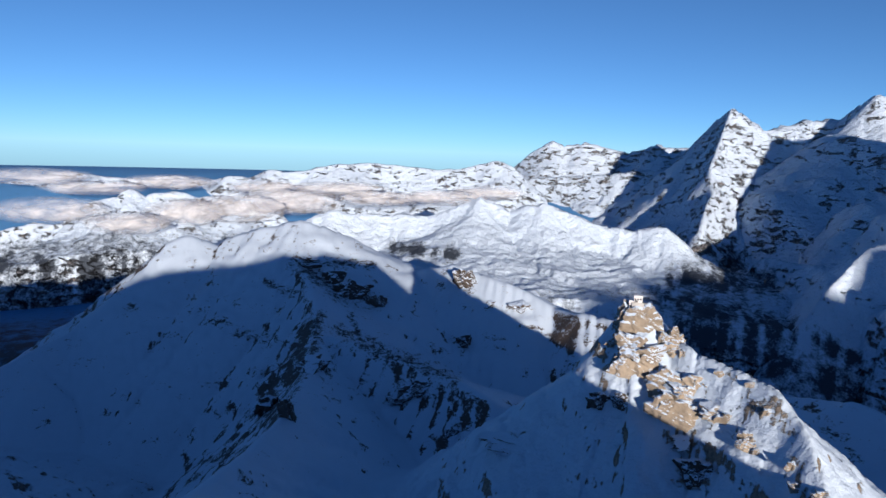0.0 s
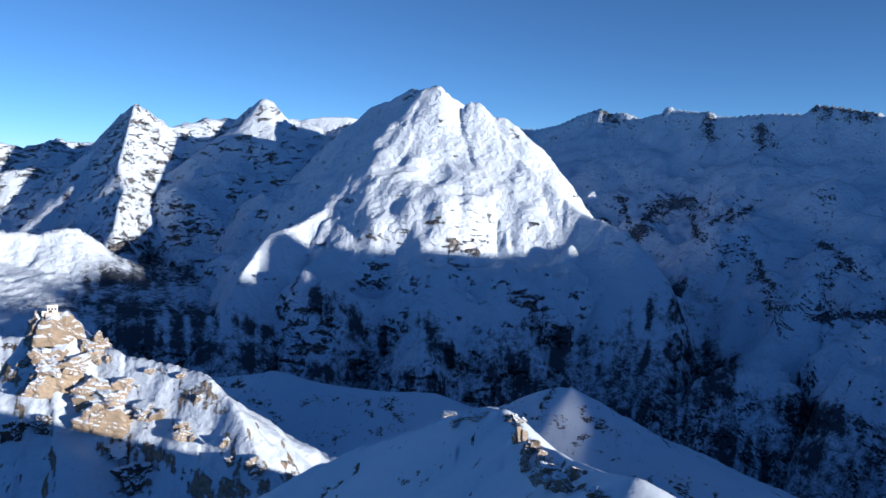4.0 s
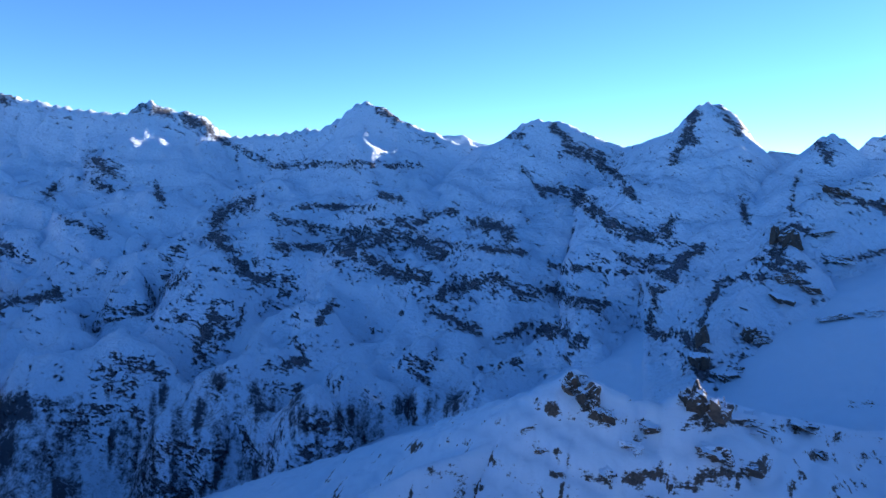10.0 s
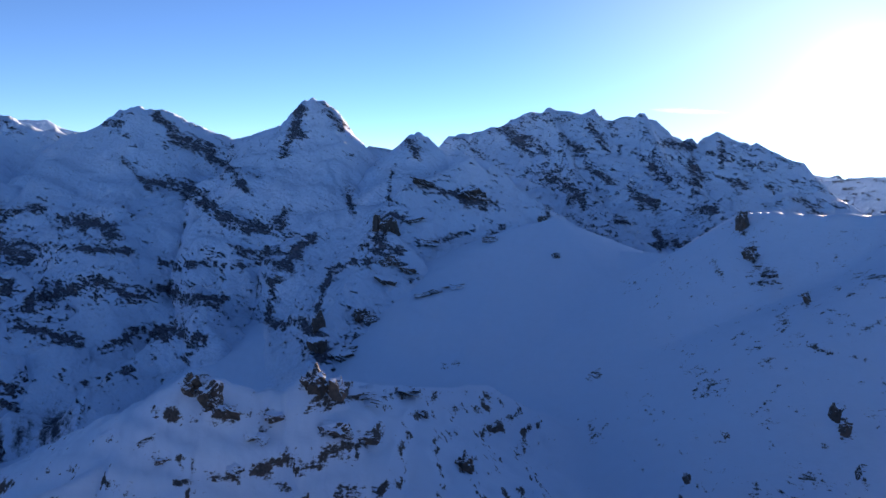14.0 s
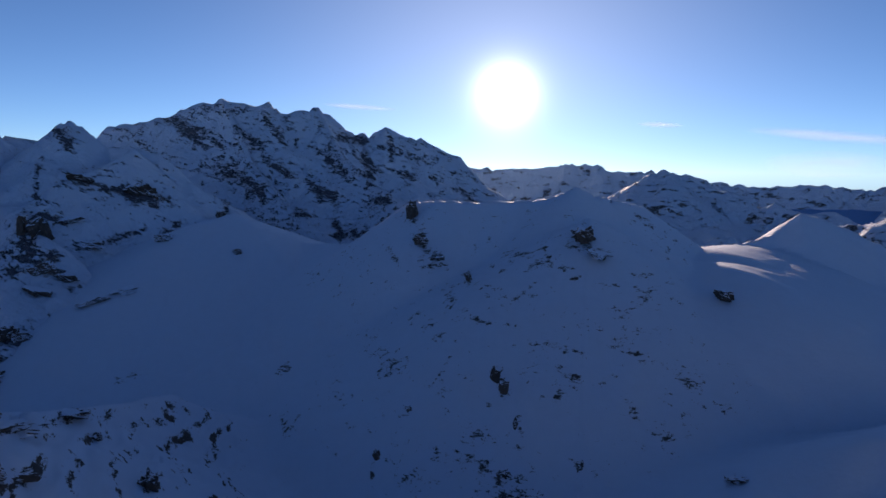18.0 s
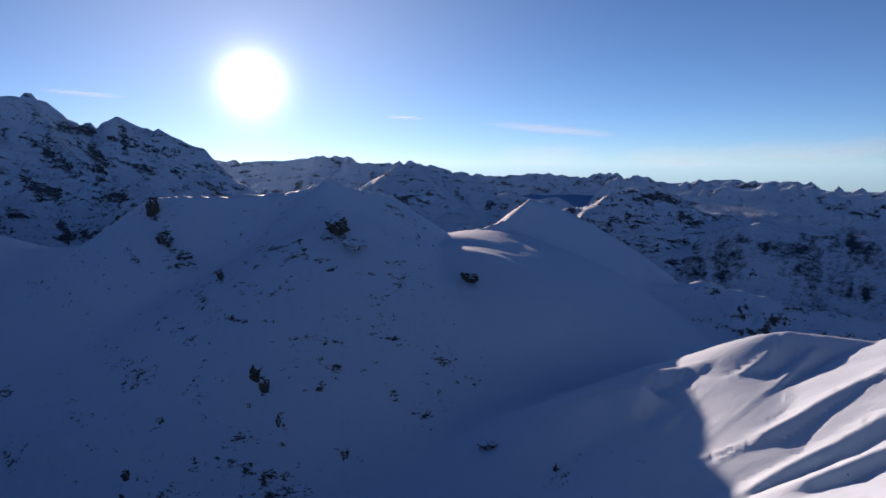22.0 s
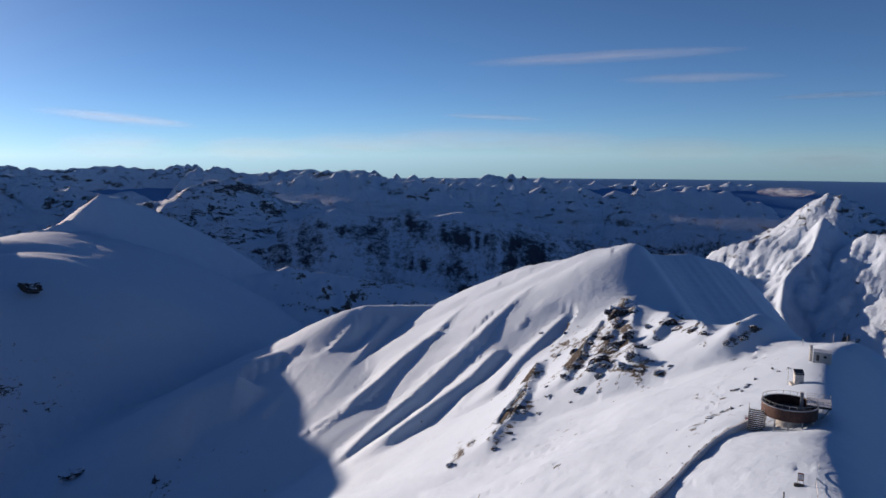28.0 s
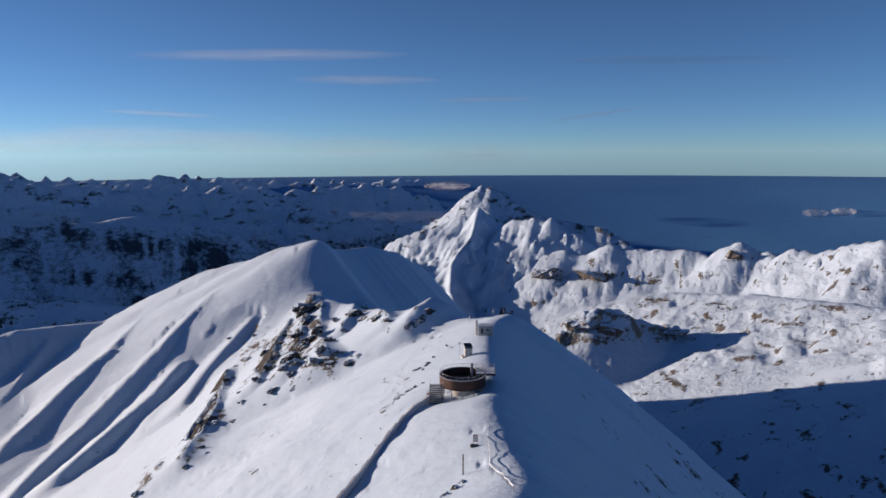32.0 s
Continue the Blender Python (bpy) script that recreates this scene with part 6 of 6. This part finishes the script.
# ---- clouds ----
def cloud_material(name, thick, grain, stretch):
    """Thin at the edges, broken by noise."""
    m, n, l, p = nodes_of(name)
    n.remove(p)
    c = n.new("ShaderNodeTexCoord")
    sep = n.new("ShaderNodeSeparateXYZ")
    l.new(c.outputs["Generated"], sep.inputs[0])

    def off(i):
        d = math_node(n, l, "MULTIPLY", math_node(n, l, "SUBTRACT", sep.outputs[i], 0.5), 2.0)
        return math_node(n, l, "MULTIPLY", d, d)

    body = math_node(n, l, "SUBTRACT", math_node(n, l, "SUBTRACT", 1.0, off(0)), off(2), True)
    v = n.new("ShaderNodeVectorMath")
    v.operation, v.inputs[1].default_value = "MULTIPLY", stretch
    l.new(c.outputs["Object"], v.inputs[0])
    rand = n.new("ShaderNodeObjectInfo").outputs["Random"]
    w = n.new("ShaderNodeVectorMath")
    w.operation = "ADD"
    l.new(v.outputs[0], w.inputs[0])
    l.new(math_node(n, l, "MULTIPLY", rand, 40.0), w.inputs[1])
    puff = noise_node(n, l, grain, 5.0, 0.6, w.outputs[0], 0.4)
    alpha = math_node(n, l, "MULTIPLY", math_node(n, l, "MULTIPLY", body, math_node(n, l, "SUBTRACT", math_node(n, l, "MULTIPLY", puff, 2.6), 0.75), True), thick, True)
    d, t, tr = n.new("ShaderNodeBsdfDiffuse"), n.new("ShaderNodeBsdfTranslucent"), n.new("ShaderNodeBsdfTransparent")
    d.inputs[0].default_value = t.inputs[0].default_value = (0.9, 0.9, 0.9, 1)
    mix, out = n.new("ShaderNodeMixShader"), n.new("ShaderNodeMixShader")
    l.new(d.outputs[0], mix.inputs[1])
    l.new(t.outputs[0], mix.inputs[2])
    l.new(alpha, out.inputs[0])
    l.new(tr.outputs[0], out.inputs[1])
    l.new(mix.outputs[0], out.inputs[2])
    l.new(out.outputs[0], n["Material Output"].inputs[0])
    return m


def cloud_mesh(name, seed, rough, material):
    bm = bmesh.new()
    bmesh.ops.create_icosphere(bm, subdivisions=4, radius=0.5)
    for v in bm.verts:
        k = noise.fractal(v.co * 5 + Vector((seed * 7.1, 0, 0)), 0.6, 2.1, 4)
        v.co *= 1 + rough * k
    me = bpy.data.meshes.new(name)
    bm.to_mesh(me)
    bm.free()
    me.polygons.foreach_set("use_smooth", [True] * len(me.polygons))
    me.materials.append(material)
    return me


def cloud(name, me, b0, b1, e0, e1, r, tall, depth, label, group):
    """A cloud from bearing b0 to b1 at the elevations e0 and e1, seen from the middle of the place."""
    b, e = (b0 + b1) / 2, (e0 + e1) / 2
    long = r * radians(b1 - b0)
    lean = math.degrees(math.atan2(r * radians(e1 - e0), long))
    ob = new(name, me)
    ob.matrix_world = pose(r * math.sin(radians(b)), r * math.cos(radians(b)), 700 + r * math.tan(radians(e)), 0, -lean, -b) @ Matrix.Diagonal((long, depth, tall, 1))
    return tagged(ob, label, "cloud", group, "structure")


WISP = cloud_mesh("wisp_cloud", 1, 0.05, cloud_material("wisp", 0.22, 3.0, (1.0, 1.0, 1.6)))
for b0, b1, e0, e1, tall in ((187.5, 199, 3.2, 2.15, 110), (179.8, 183.4, 3.66, 3.5, 60), (155, 161, 4.9, 4.6, 60), (217.5, 226, 3.2, 2.8, 60),
                             (219, 241, 7.2, 7.8, 130), (231, 243.5, 5.75, 5.7, 110), (242, 251, 4.1, 4.2, 70), (252, 270, 7.1, 6.5, 90), (251, 260, 2.3, 3.5, 40)):
    cloud("wisp_cloud", WISP, b0, b1, e0, e1, 4700, tall * 0.7, 90, "thin white streak of high cloud in blue sky", "high clouds")
VEIL = cloud_mesh("wisp_cloud", 2, 0.05, cloud_material("veil", 0.15, 1.6, (1.0, 1.0, 2.0)))
for b, e, wide in ((203, 0.5, 800), (211, 0.9, 1000), (219, 1.3, 1100), (227, 1.0, 1000), (236, 0.5, 900), (246, -0.2, 800), (193, 0.7, 700)):
    d = math.degrees(wide / 4750) / 2
    cloud("wisp_cloud", VEIL, b - d, b + d, e, e, 4750, 170, 60, "pale band of haze cloud along the horizon", "high clouds")
for b, e, r in ((214, -4.2, 3150), (221, -4.6, 3200), (228, -4.9, 3200), (235, -5.1, 3150), (242, -5.2, 3100), (206, -3.6, 3200)):
    cloud("valley_mist", VEIL, b - 5, b + 5, e, e - 0.1, r, 75, 120, "thin mist lying in a blue valley", "valley mist")
PUFFS = [cloud_mesh("low_cloud", k + 3, 0.22, cloud_material("low_cloud", 0.8, 2.2, (1.6, 1.0, 1.0))) for k in range(3)]
for k, (b, e, wide, tall, r) in enumerate(((-29, -2.6, 520, 90, 4050), (-25, -3.4, 480, 80, 3900), (-20, -2.9, 460, 80, 4000), (-19, -5.2, 330, 120, 3150),
                                           (-15, -4.9, 420, 130, 3200), (-11, -4.3, 460, 120, 3300), (-13, -3.2, 420, 80, 3900), (-7, -3.2, 520, 80, 3800),
                                           (-4, -3.9, 420, 80, 3500), (1, -3.7, 480, 80, 3500), (5, -3.2, 420, 80, 3800), (-28, -5.0, 420, 110, 3150), (-23, -6.0, 320, 90, 3000))):
    d = math.degrees(wide / r) / 2
    cloud("low_cloud", PUFFS[k % 3], b - d, b + d, e, e, r, tall, 160, "soft pale cloud lying among far snow peaks", "low clouds")
for b, e, wide, tall in ((271.2, -4.5, 120, 45), (273, -4.3, 110, 40), (243.6, -2.7, 260, 50), (238, -5.7, 420, 30)):
    d = math.degrees(wide / 4000) / 2
    cloud("low_cloud", PUFFS[0], b - d, b + d, e, e, 4000, tall, 90, "small pale cloud over the misty lowland", "low clouds")


# ---- summit structures ----
def plain(name, colour, rough=0.6, metal=0.0, wear=0.3, size=0.6):
    m, n, l, p = nodes_of(name)
    f = noise_node(n, l, 1 / size, 5.0, 0.65)
    l.new(ramp_node(n, l, f, [(0.3, tuple(c * (1 - wear) for c in colour)), (0.7, tuple(min(1, c * (1 + wear)) for c in colour))]), p.inputs["Base Color"])
    p.inputs["Roughness"].default_value, p.inputs["Metallic"].default_value = rough, metal
    b = n.new("ShaderNodeBump")
    b.inputs["Strength"].default_value, b.inputs["Distance"].default_value = 0.3, 0.03
    l.new(f, b.inputs["Height"])
    l.new(b.outputs[0], p.inputs["Normal"])
    return m


RUST = plain("weathered_brown_steel", (0.055, 0.026, 0.021), 0.75, 0.2, 0.5, 1.2)
STEEL = plain("galvanised_steel", (0.36, 0.37, 0.39), 0.45, 0.7)
DARK = plain("dark_deck", (0.05, 0.05, 0.055), 0.8)
CONCRETE = plain("grey_concrete", (0.4, 0.4, 0.39), 0.85)
WHITE = plain("painted_panel", (0.6, 0.61, 0.62), 0.6, 0, 0.12)
RED = plain("red_brown_paint", (0.22, 0.07, 0.05), 0.6)
NET = plain("snow_caked_netting", (0.62, 0.64, 0.67), 0.8, 0, 0.35, 0.3)
BLACK_GLASS = plain("dark_glass", (0.02, 0.025, 0.03), 0.1, 0, 0.1)
SNOWCAP = plain("settled_snow", (0.78, 0.8, 0.82), 0.7, 0, 0.05)


def part(name, bm, material, parent, label=""):
    me = bpy.data.meshes.new(name)
    bmesh.ops.recalc_face_normals(bm, faces=bm.faces)
    bm.to_mesh(me)
    bm.free()
    me.materials.append(material)
    ob = new(name, me)
    ob.parent = parent
    return tagged(ob, label) if label else ob


def thing(name, m, label, category, group=""):
    ob = new(name)
    ob.matrix_world = m
    return tagged(ob, label, category, group)


def box(x, y, z, sx, sy, sz, bevel=0.03, turn=None):
    """A block with its base's centre at x, y, z."""
    bm = bmesh.new()
    bmesh.ops.create_cube(bm, size=1)
    bmesh.ops.scale(bm, vec=(sx, sy, sz), verts=bm.verts)
    if bevel:
        bmesh.ops.bevel(bm, geom=bm.edges[:], offset=bevel, segments=1, affect="EDGES")
    if turn:
        bmesh.ops.transform(bm, matrix=turn, verts=bm.verts)
    bmesh.ops.translate(bm, vec=(x, y, z + sz / 2), verts=bm.verts)
    return bm


def rod(a, b, radius, sides=8):
    a, b = Vector(a), Vector(b)
    bm = bmesh.new()
    bmesh.ops.create_cone(bm, cap_ends=True, segments=sides, radius1=radius, radius2=radius, depth=(b - a).length)
    bmesh.ops.transform(bm, matrix=Matrix.Translation((a + b) / 2) @ (b - a).to_track_quat("Z", "Y").to_matrix().to_4x4(), verts=bm.verts)
    return bm


def ring(r0, r1, z0, z1, sides=64):
    """A round wall between two radii."""
    bm = bmesh.new()
    loops = []
    for r, z in ((r0, z0), (r1, z0), (r1, z1), (r0, z1)):
        loops.append([bm.verts.new((r * math.cos(2 * math.pi * k / sides), r * math.sin(2 * math.pi * k / sides), z)) for k in range(sides)])
    for i in range(4):
        a, b = loops[i], loops[(i + 1) % 4]
        for k in range(sides):
            bm.faces.new((a[k], a[(k + 1) % sides], b[(k + 1) % sides], b[k]))
    return bm


FACING = 115.2  # turn that lets a thing's front look back along the ridge

deck = thing("viewing_platform", pose(-175.5, -82.4, 634.4, 0, 0, FACING), "round viewing platform with a rusty brown steel wall on columns", "platform")
part("ring_wall", ring(6.35, 6.55, 0.1, 3.0), RUST, deck, "weathered brown steel wall")
part("rim", ring(6.25, 6.7, 3.0, 3.14), STEEL, deck, "pale metal rim")
part("floor", ring(0.02, 6.35, 0.5, 0.7), DARK, deck)
part("footing", ring(2.6, 3.0, -5.0, 0.5, 32), CONCRETE, deck)
for k in range(12):
    a = 2 * math.pi * k / 12
    part("column", rod((6.2 * math.cos(a), 6.2 * math.sin(a), -5.0), (6.2 * math.cos(a), 6.2 * math.sin(a), 0.2), 0.17), STEEL, deck)
    part("brace", rod((6.2 * math.cos(a), 6.2 * math.sin(a), -2.6), (6.2 * math.cos(a + 0.52), 6.2 * math.sin(a + 0.52), 0.1), 0.06), STEEL, deck)
for k in range(5):
    part("joist", box(0, -5.0 + 2.5 * k, 0.2, 2 * math.sqrt(38 - (5.0 - 2.5 * k) ** 2), 0.18, 0.3), DARK, deck)
part("handrail", ring(6.44, 6.5, 4.08, 4.15), STEEL, deck)
for k in range(24):
    a = 2 * math.pi * k / 24
    part("rail_post", rod((6.47 * math.cos(a), 6.47 * math.sin(a), 3.1), (6.47 * math.cos(a), 6.47 * math.sin(a), 4.1), 0.035), STEEL, deck)
part("walkway", box(6.6, 3.6, 2.45, 5.6, 6.6, 0.55), DARK, deck, "dark projecting walkway")
part("walkway_snow", box(6.6, 3.6, 3.0, 5.4, 6.4, 0.1), SNOWCAP, deck, "trodden snow on the walkway")
for y in (0.4, 6.8):
    for h in (3.6, 4.15):
        part("walkway_rail", rod((3.9, y, h), (9.3, y, h), 0.05), STEEL, deck)
    for x in (3.9, 5.7, 7.5, 9.3):
        part("rail_post", rod((x, y, 3.0), (x, y, 4.15), 0.05), STEEL, deck)
for h in (3.6, 4.15):
    part("walkway_rail", rod((9.3, 0.4, h), (9.3, 6.8, h), 0.05), STEEL, deck)
for y in (0.9, 6.2):
    part("walkway_strut", rod((9.0, y, 2.5), (6.2, y, -2.5), 0.12), STEEL, deck)
part("pillar", box(2.7, 3.4, 0.6, 0.8, 0.8, 4.6), CONCRETE, deck, "grey square pillar")
part("bench", box(-2.5, 3.8, 0.7, 3.0, 0.5, 0.45), DARK, deck)

stair = thing("outdoor_staircase", pose(-166.6, -86.4, 631.0, 0, 0, FACING + 180), "dark steel outdoor staircase with snowy treads below the platform", "staircase")
for k in range(11):
    part("tread", box(0, -0.34 * k, 0.42 * k, 3.4, 0.42, 0.1, 0.01), DARK, stair)
    part("snow_edge", box(0, -0.34 * k + 0.06, 0.42 * k + 0.1, 3.3, 0.12, 0.05, 0.015), SNOWCAP, stair, "thin strip of snow on a tread")
    part("riser", box(0, -0.34 * k - 0.19, 0.42 * k - 0.3, 3.3, 0.04, 0.36, 0.005), DARK, stair)
for sx in (-1.78, 1.78):
    part("stringer", rod((sx, 0.2, -0.1), (sx, -3.6, 4.7), 0.1), DARK, stair)
    part("handrail", rod((sx, 0.2, 1.0), (sx, -3.6, 5.8), 0.05), STEEL, stair)
    for k in (0, 3, 6, 9):
        part("rail_post", rod((sx, -0.34 * k, 0.42 * k), (sx, -0.34 * k, 0.42 * k + 1.1), 0.04), STEEL, stair)
    part("support", rod((sx, -3.4, -1.0), (sx, -3.4, 4.4), 0.1), DARK, stair)

crate = thing("equipment_cabinet", pose(-170.9, -90.6, 630.2, 0, 0, FACING), "red-brown equipment cabinet beside the staircase", "cabinet")
part("body", box(0, 0, 0, 1.5, 1.1, 2.0), RED, crate)
part("door", box(0, -0.58, 0.2, 1.1, 0.05, 1.6), RED, crate)
part("lid", box(0, 0, 2.0, 1.7, 1.3, 0.12), SNOWCAP, crate, "snow-covered lid")

hut = thing("stone_marker", pose(-217.6, -100.0, 629.0, 0, 0, FACING + 12), "grey concrete block with a dark sloping top on the ridge", "marker")
part("body", box(0, 0, 0, 2.6, 2.4, 3.9, 0.08), CONCRETE, hut)
part("top", box(0, 0, 3.7, 2.7, 2.7, 0.5, 0.05, Matrix.Rotation(radians(18), 4, "X")), DARK, hut, "dark sloping top")
part("plinth", box(0, 0, -0.6, 4.6, 3.6, 0.9, 0.1), CONCRETE, hut)
part("mast", rod((-3.0, 0, -0.5), (-3.0, 0, 4.2), 0.07), STEEL, hut)

shed = thing("service_shed", pose(-248.5, -106.6, 629.6, 0, 0, FACING - 8), "flat-roofed grey service shed in snow", "shed")
part("wall", box(0, 0, -1.2, 5.4, 3.6, 4.3, 0.05), CONCRETE, shed, "grey rendered wall")
part("roof", box(0, 0, 3.1, 5.7, 3.9, 0.22), SNOWCAP, shed, "snow-covered flat roof")
part("door", box(-1.2, -1.83, 0.05, 0.95, 0.06, 2.0), DARK, shed)
part("door_handle", box(-0.85, -1.88, 1.05, 0.06, 0.05, 0.2, 0), STEEL, shed)
part("window", box(1.0, -1.83, 1.2, 1.0, 0.06, 0.8), BLACK_GLASS, shed)
part("chimney", rod((-3.7, 0.4, -1.0), (-3.7, 0.4, 4.6), 0.55, 14), STEEL, shed, "upright metal pipe")

for k, (x, y, z, h) in enumerate(((-312.2, -142.6, 616.0, 3.4), (-312.8, -130.3, 620.3, 3.4), (-308.1, -122.9, 622.3, 3.4))):
    post = thing("marker_post", pose(x, y, z), "thin metal post at the end of the ridge", "post", "ridge posts")
    part("pole", rod((0, 0, -0.8), (0, 0, h), 0.11), STEEL, post)
    part("cap", rod((0, 0, h), (0, 0, h + 0.15), 0.18), DARK, post)

board = thing("information_board", pose(-133.0, -59.4, 636.9, 0, 0, FACING - 6), "weathered information board on two posts in snow", "sign")
for sx in (-0.5, 0.5):
    part("post", rod((sx, 0, -0.6), (sx, 0, 2.5), 0.06), STEEL, board)
part("panel", box(0, 0, 0.9, 1.1, 0.08, 1.6), RED, board)
part("sheet", box(0, -0.05, 1.15, 0.8, 0.03, 1.1, 0), WHITE, board, "pale printed sheet")
for k in range(5):
    part("text_bar", box(0, -0.07, 1.3 + 0.17 * k, 0.55 - 0.06 * (k % 2), 0.012, 0.06, 0), DARK, board)
part("foot_stone", box(-0.2, 0.1, -0.5, 1.9, 0.9, 0.75, 0.2), DARK, board)

mast = thing("tall_pole", pose(-118.1, -55.4, 636.8), "tall dark pole standing in snow", "pole")
part("shaft", rod((0, 0, -0.8), (0, 0, 4.9), 0.13), DARK, mast)
part("foot", rod((0, 0, -0.2), (0, 0, 0.15), 0.3, 10), CONCRETE, mast)
part("clamp", rod((0, 0, 4.5), (0, 0, 4.7), 0.12), STEEL, mast)


def rope(a, b, sag, radius):
    """A slack rope between two posts."""
    bm = bmesh.new()
    last = None
    for k in range(9):
        u = k / 8
        p = Vector(a).lerp(Vector(b), u) - Vector((0, 0, sag * 4 * u * (1 - u)))
        here = [bm.verts.new(p + Vector((radius * math.cos(c), 0, radius * math.sin(c)))) for c in (0, 1.57, 3.14, 4.71)]
        if last:
            for i in range(4):
                bm.faces.new((last[i], last[(i + 1) % 4], here[(i + 1) % 4], here[i]))
        last = here
    return bm


lead = Vector((-135.1, -57.1, 637.4))
line = thing("rope_fence", Matrix.Translation(lead), "low rope fence half buried along the snow crest", "fence")
spots = [Vector(p) - lead for p in ((-143.5, -60.6, 636.6), (-134.5, -57.2, 637.3), (-126.8, -53.4, 638.0), (-118.1, -49.8, 639.6), (-113.1, -45.2, 640.9), (-109.2, -42.6, 642.1), (-104.5, -39.6, 643.6))]
for p in spots:
    part("post", rod(p - Vector((0, 0, 0.7)), p + Vector((0, 0, 1.3)), 0.06), DARK, line)
for a, b in zip(spots, spots[1:]):
    part("rope", rope(a + Vector((0, 0, 1.2)), b + Vector((0, 0, 1.2)), 0.3, 0.09), SNOWCAP, line, "rope coated with frost")
    part("rope", rope(a + Vector((0, 0, 0.65)), b + Vector((0, 0, 0.65)), 0.3, 0.05), DARK, line)

lead = Vector((-147.4, -90.0, 627.6))
net = thing("snow_fence", Matrix.Translation(lead), "long netting fence caked with drifted snow along the path", "fence")
spots = [Vector(p) - lead for p in ((-170.5, -89.0, 631.2), (-162.2, -91.2, 629.2), (-157.1, -91.6, 628.0), (-152.0, -90.8, 627.7), (-147.4, -90.0, 627.5), (-140.5, -88.9, 626.5),
                                    (-133.2, -87.4, 625.8), (-124.9, -85.7, 625.7), (-118.9, -84.9, 625.2), (-110.0, -83.5, 624.8))]
for p in spots:
    part("post", rod(p - Vector((0, 0, 1.0)), p + Vector((0, 0, 2.0)), 0.08), DARK, net)
for a, b in zip(spots, spots[1:]):
    d = b - a
    bm = bmesh.new()
    for k in range(7):
        u = k / 6
        c = a + d * u + Vector((0.12 * math.sin(k * 2.1), 0.1 * math.cos(k * 1.7), 0))
        n_ = Vector((-d.y, d.x, 0)).normalized() * (0.3 + 0.08 * math.sin(k * 1.3))
        top = 1.75 - 0.18 * math.sin(math.pi * u)
        for q in (c - n_ - Vector((0, 0, 0.9)), c - n_ + Vector((0, 0, top)), c + n_ + Vector((0, 0, top)), c + n_ - Vector((0, 0, 0.9))):
            bm.verts.new(q)
    bm.verts.ensure_lookup_table()
    for k in range(6):
        for i in range(4):
            bm.faces.new((bm.verts[4 * k + i], bm.verts[4 * k + (i + 1) % 4], bm.verts[4 * k + 4 + (i + 1) % 4], bm.verts[4 * k + 4 + i]))
    bm.faces.new([bm.verts[i] for i in range(4)])
    bm.faces.new([bm.verts[24 + i] for i in range(4)])
    part("net_panel", bm, NET, net)

# Cable car station on the rock tower.
station = thing("mountain_station", pose(203.8, 659.2, 562.5, 0, 0, -17), "small pale mountain station on top of the rock tower", "building")
part("base", box(0, 0, -6.0, 11, 9, 6.6, 0.2), CONCRETE, station)
part("wall", box(0, 0, 0.6, 8.0, 6.0, 6.0, 0.1), WHITE, station)
part("roof", box(0.2, 0, 6.6, 8.8, 6.8, 0.6, 0.1), SNOWCAP, station, "snow-covered roof")
part("terrace", box(6.2, -1, -0.4, 4.6, 5.0, 0.6), CONCRETE, station)
for k in range(3):
    w = part("window", box(-2.5 + 2.4 * k, -3.03, 3.0, 1.6, 0.1, 1.6), BLACK_GLASS, station)
part("hall_opening", box(-1.6, -3.03, 0.8, 3.0, 0.1, 1.8), DARK, station)
part("mast", rod((-2.6, 0, 7.0), (-2.6, 0, 14.0), 0.22), STEEL, station)
part("annex", box(-6.2, 0.5, -2.5, 4.0, 5.0, 4.6, 0.1), WHITE, station)
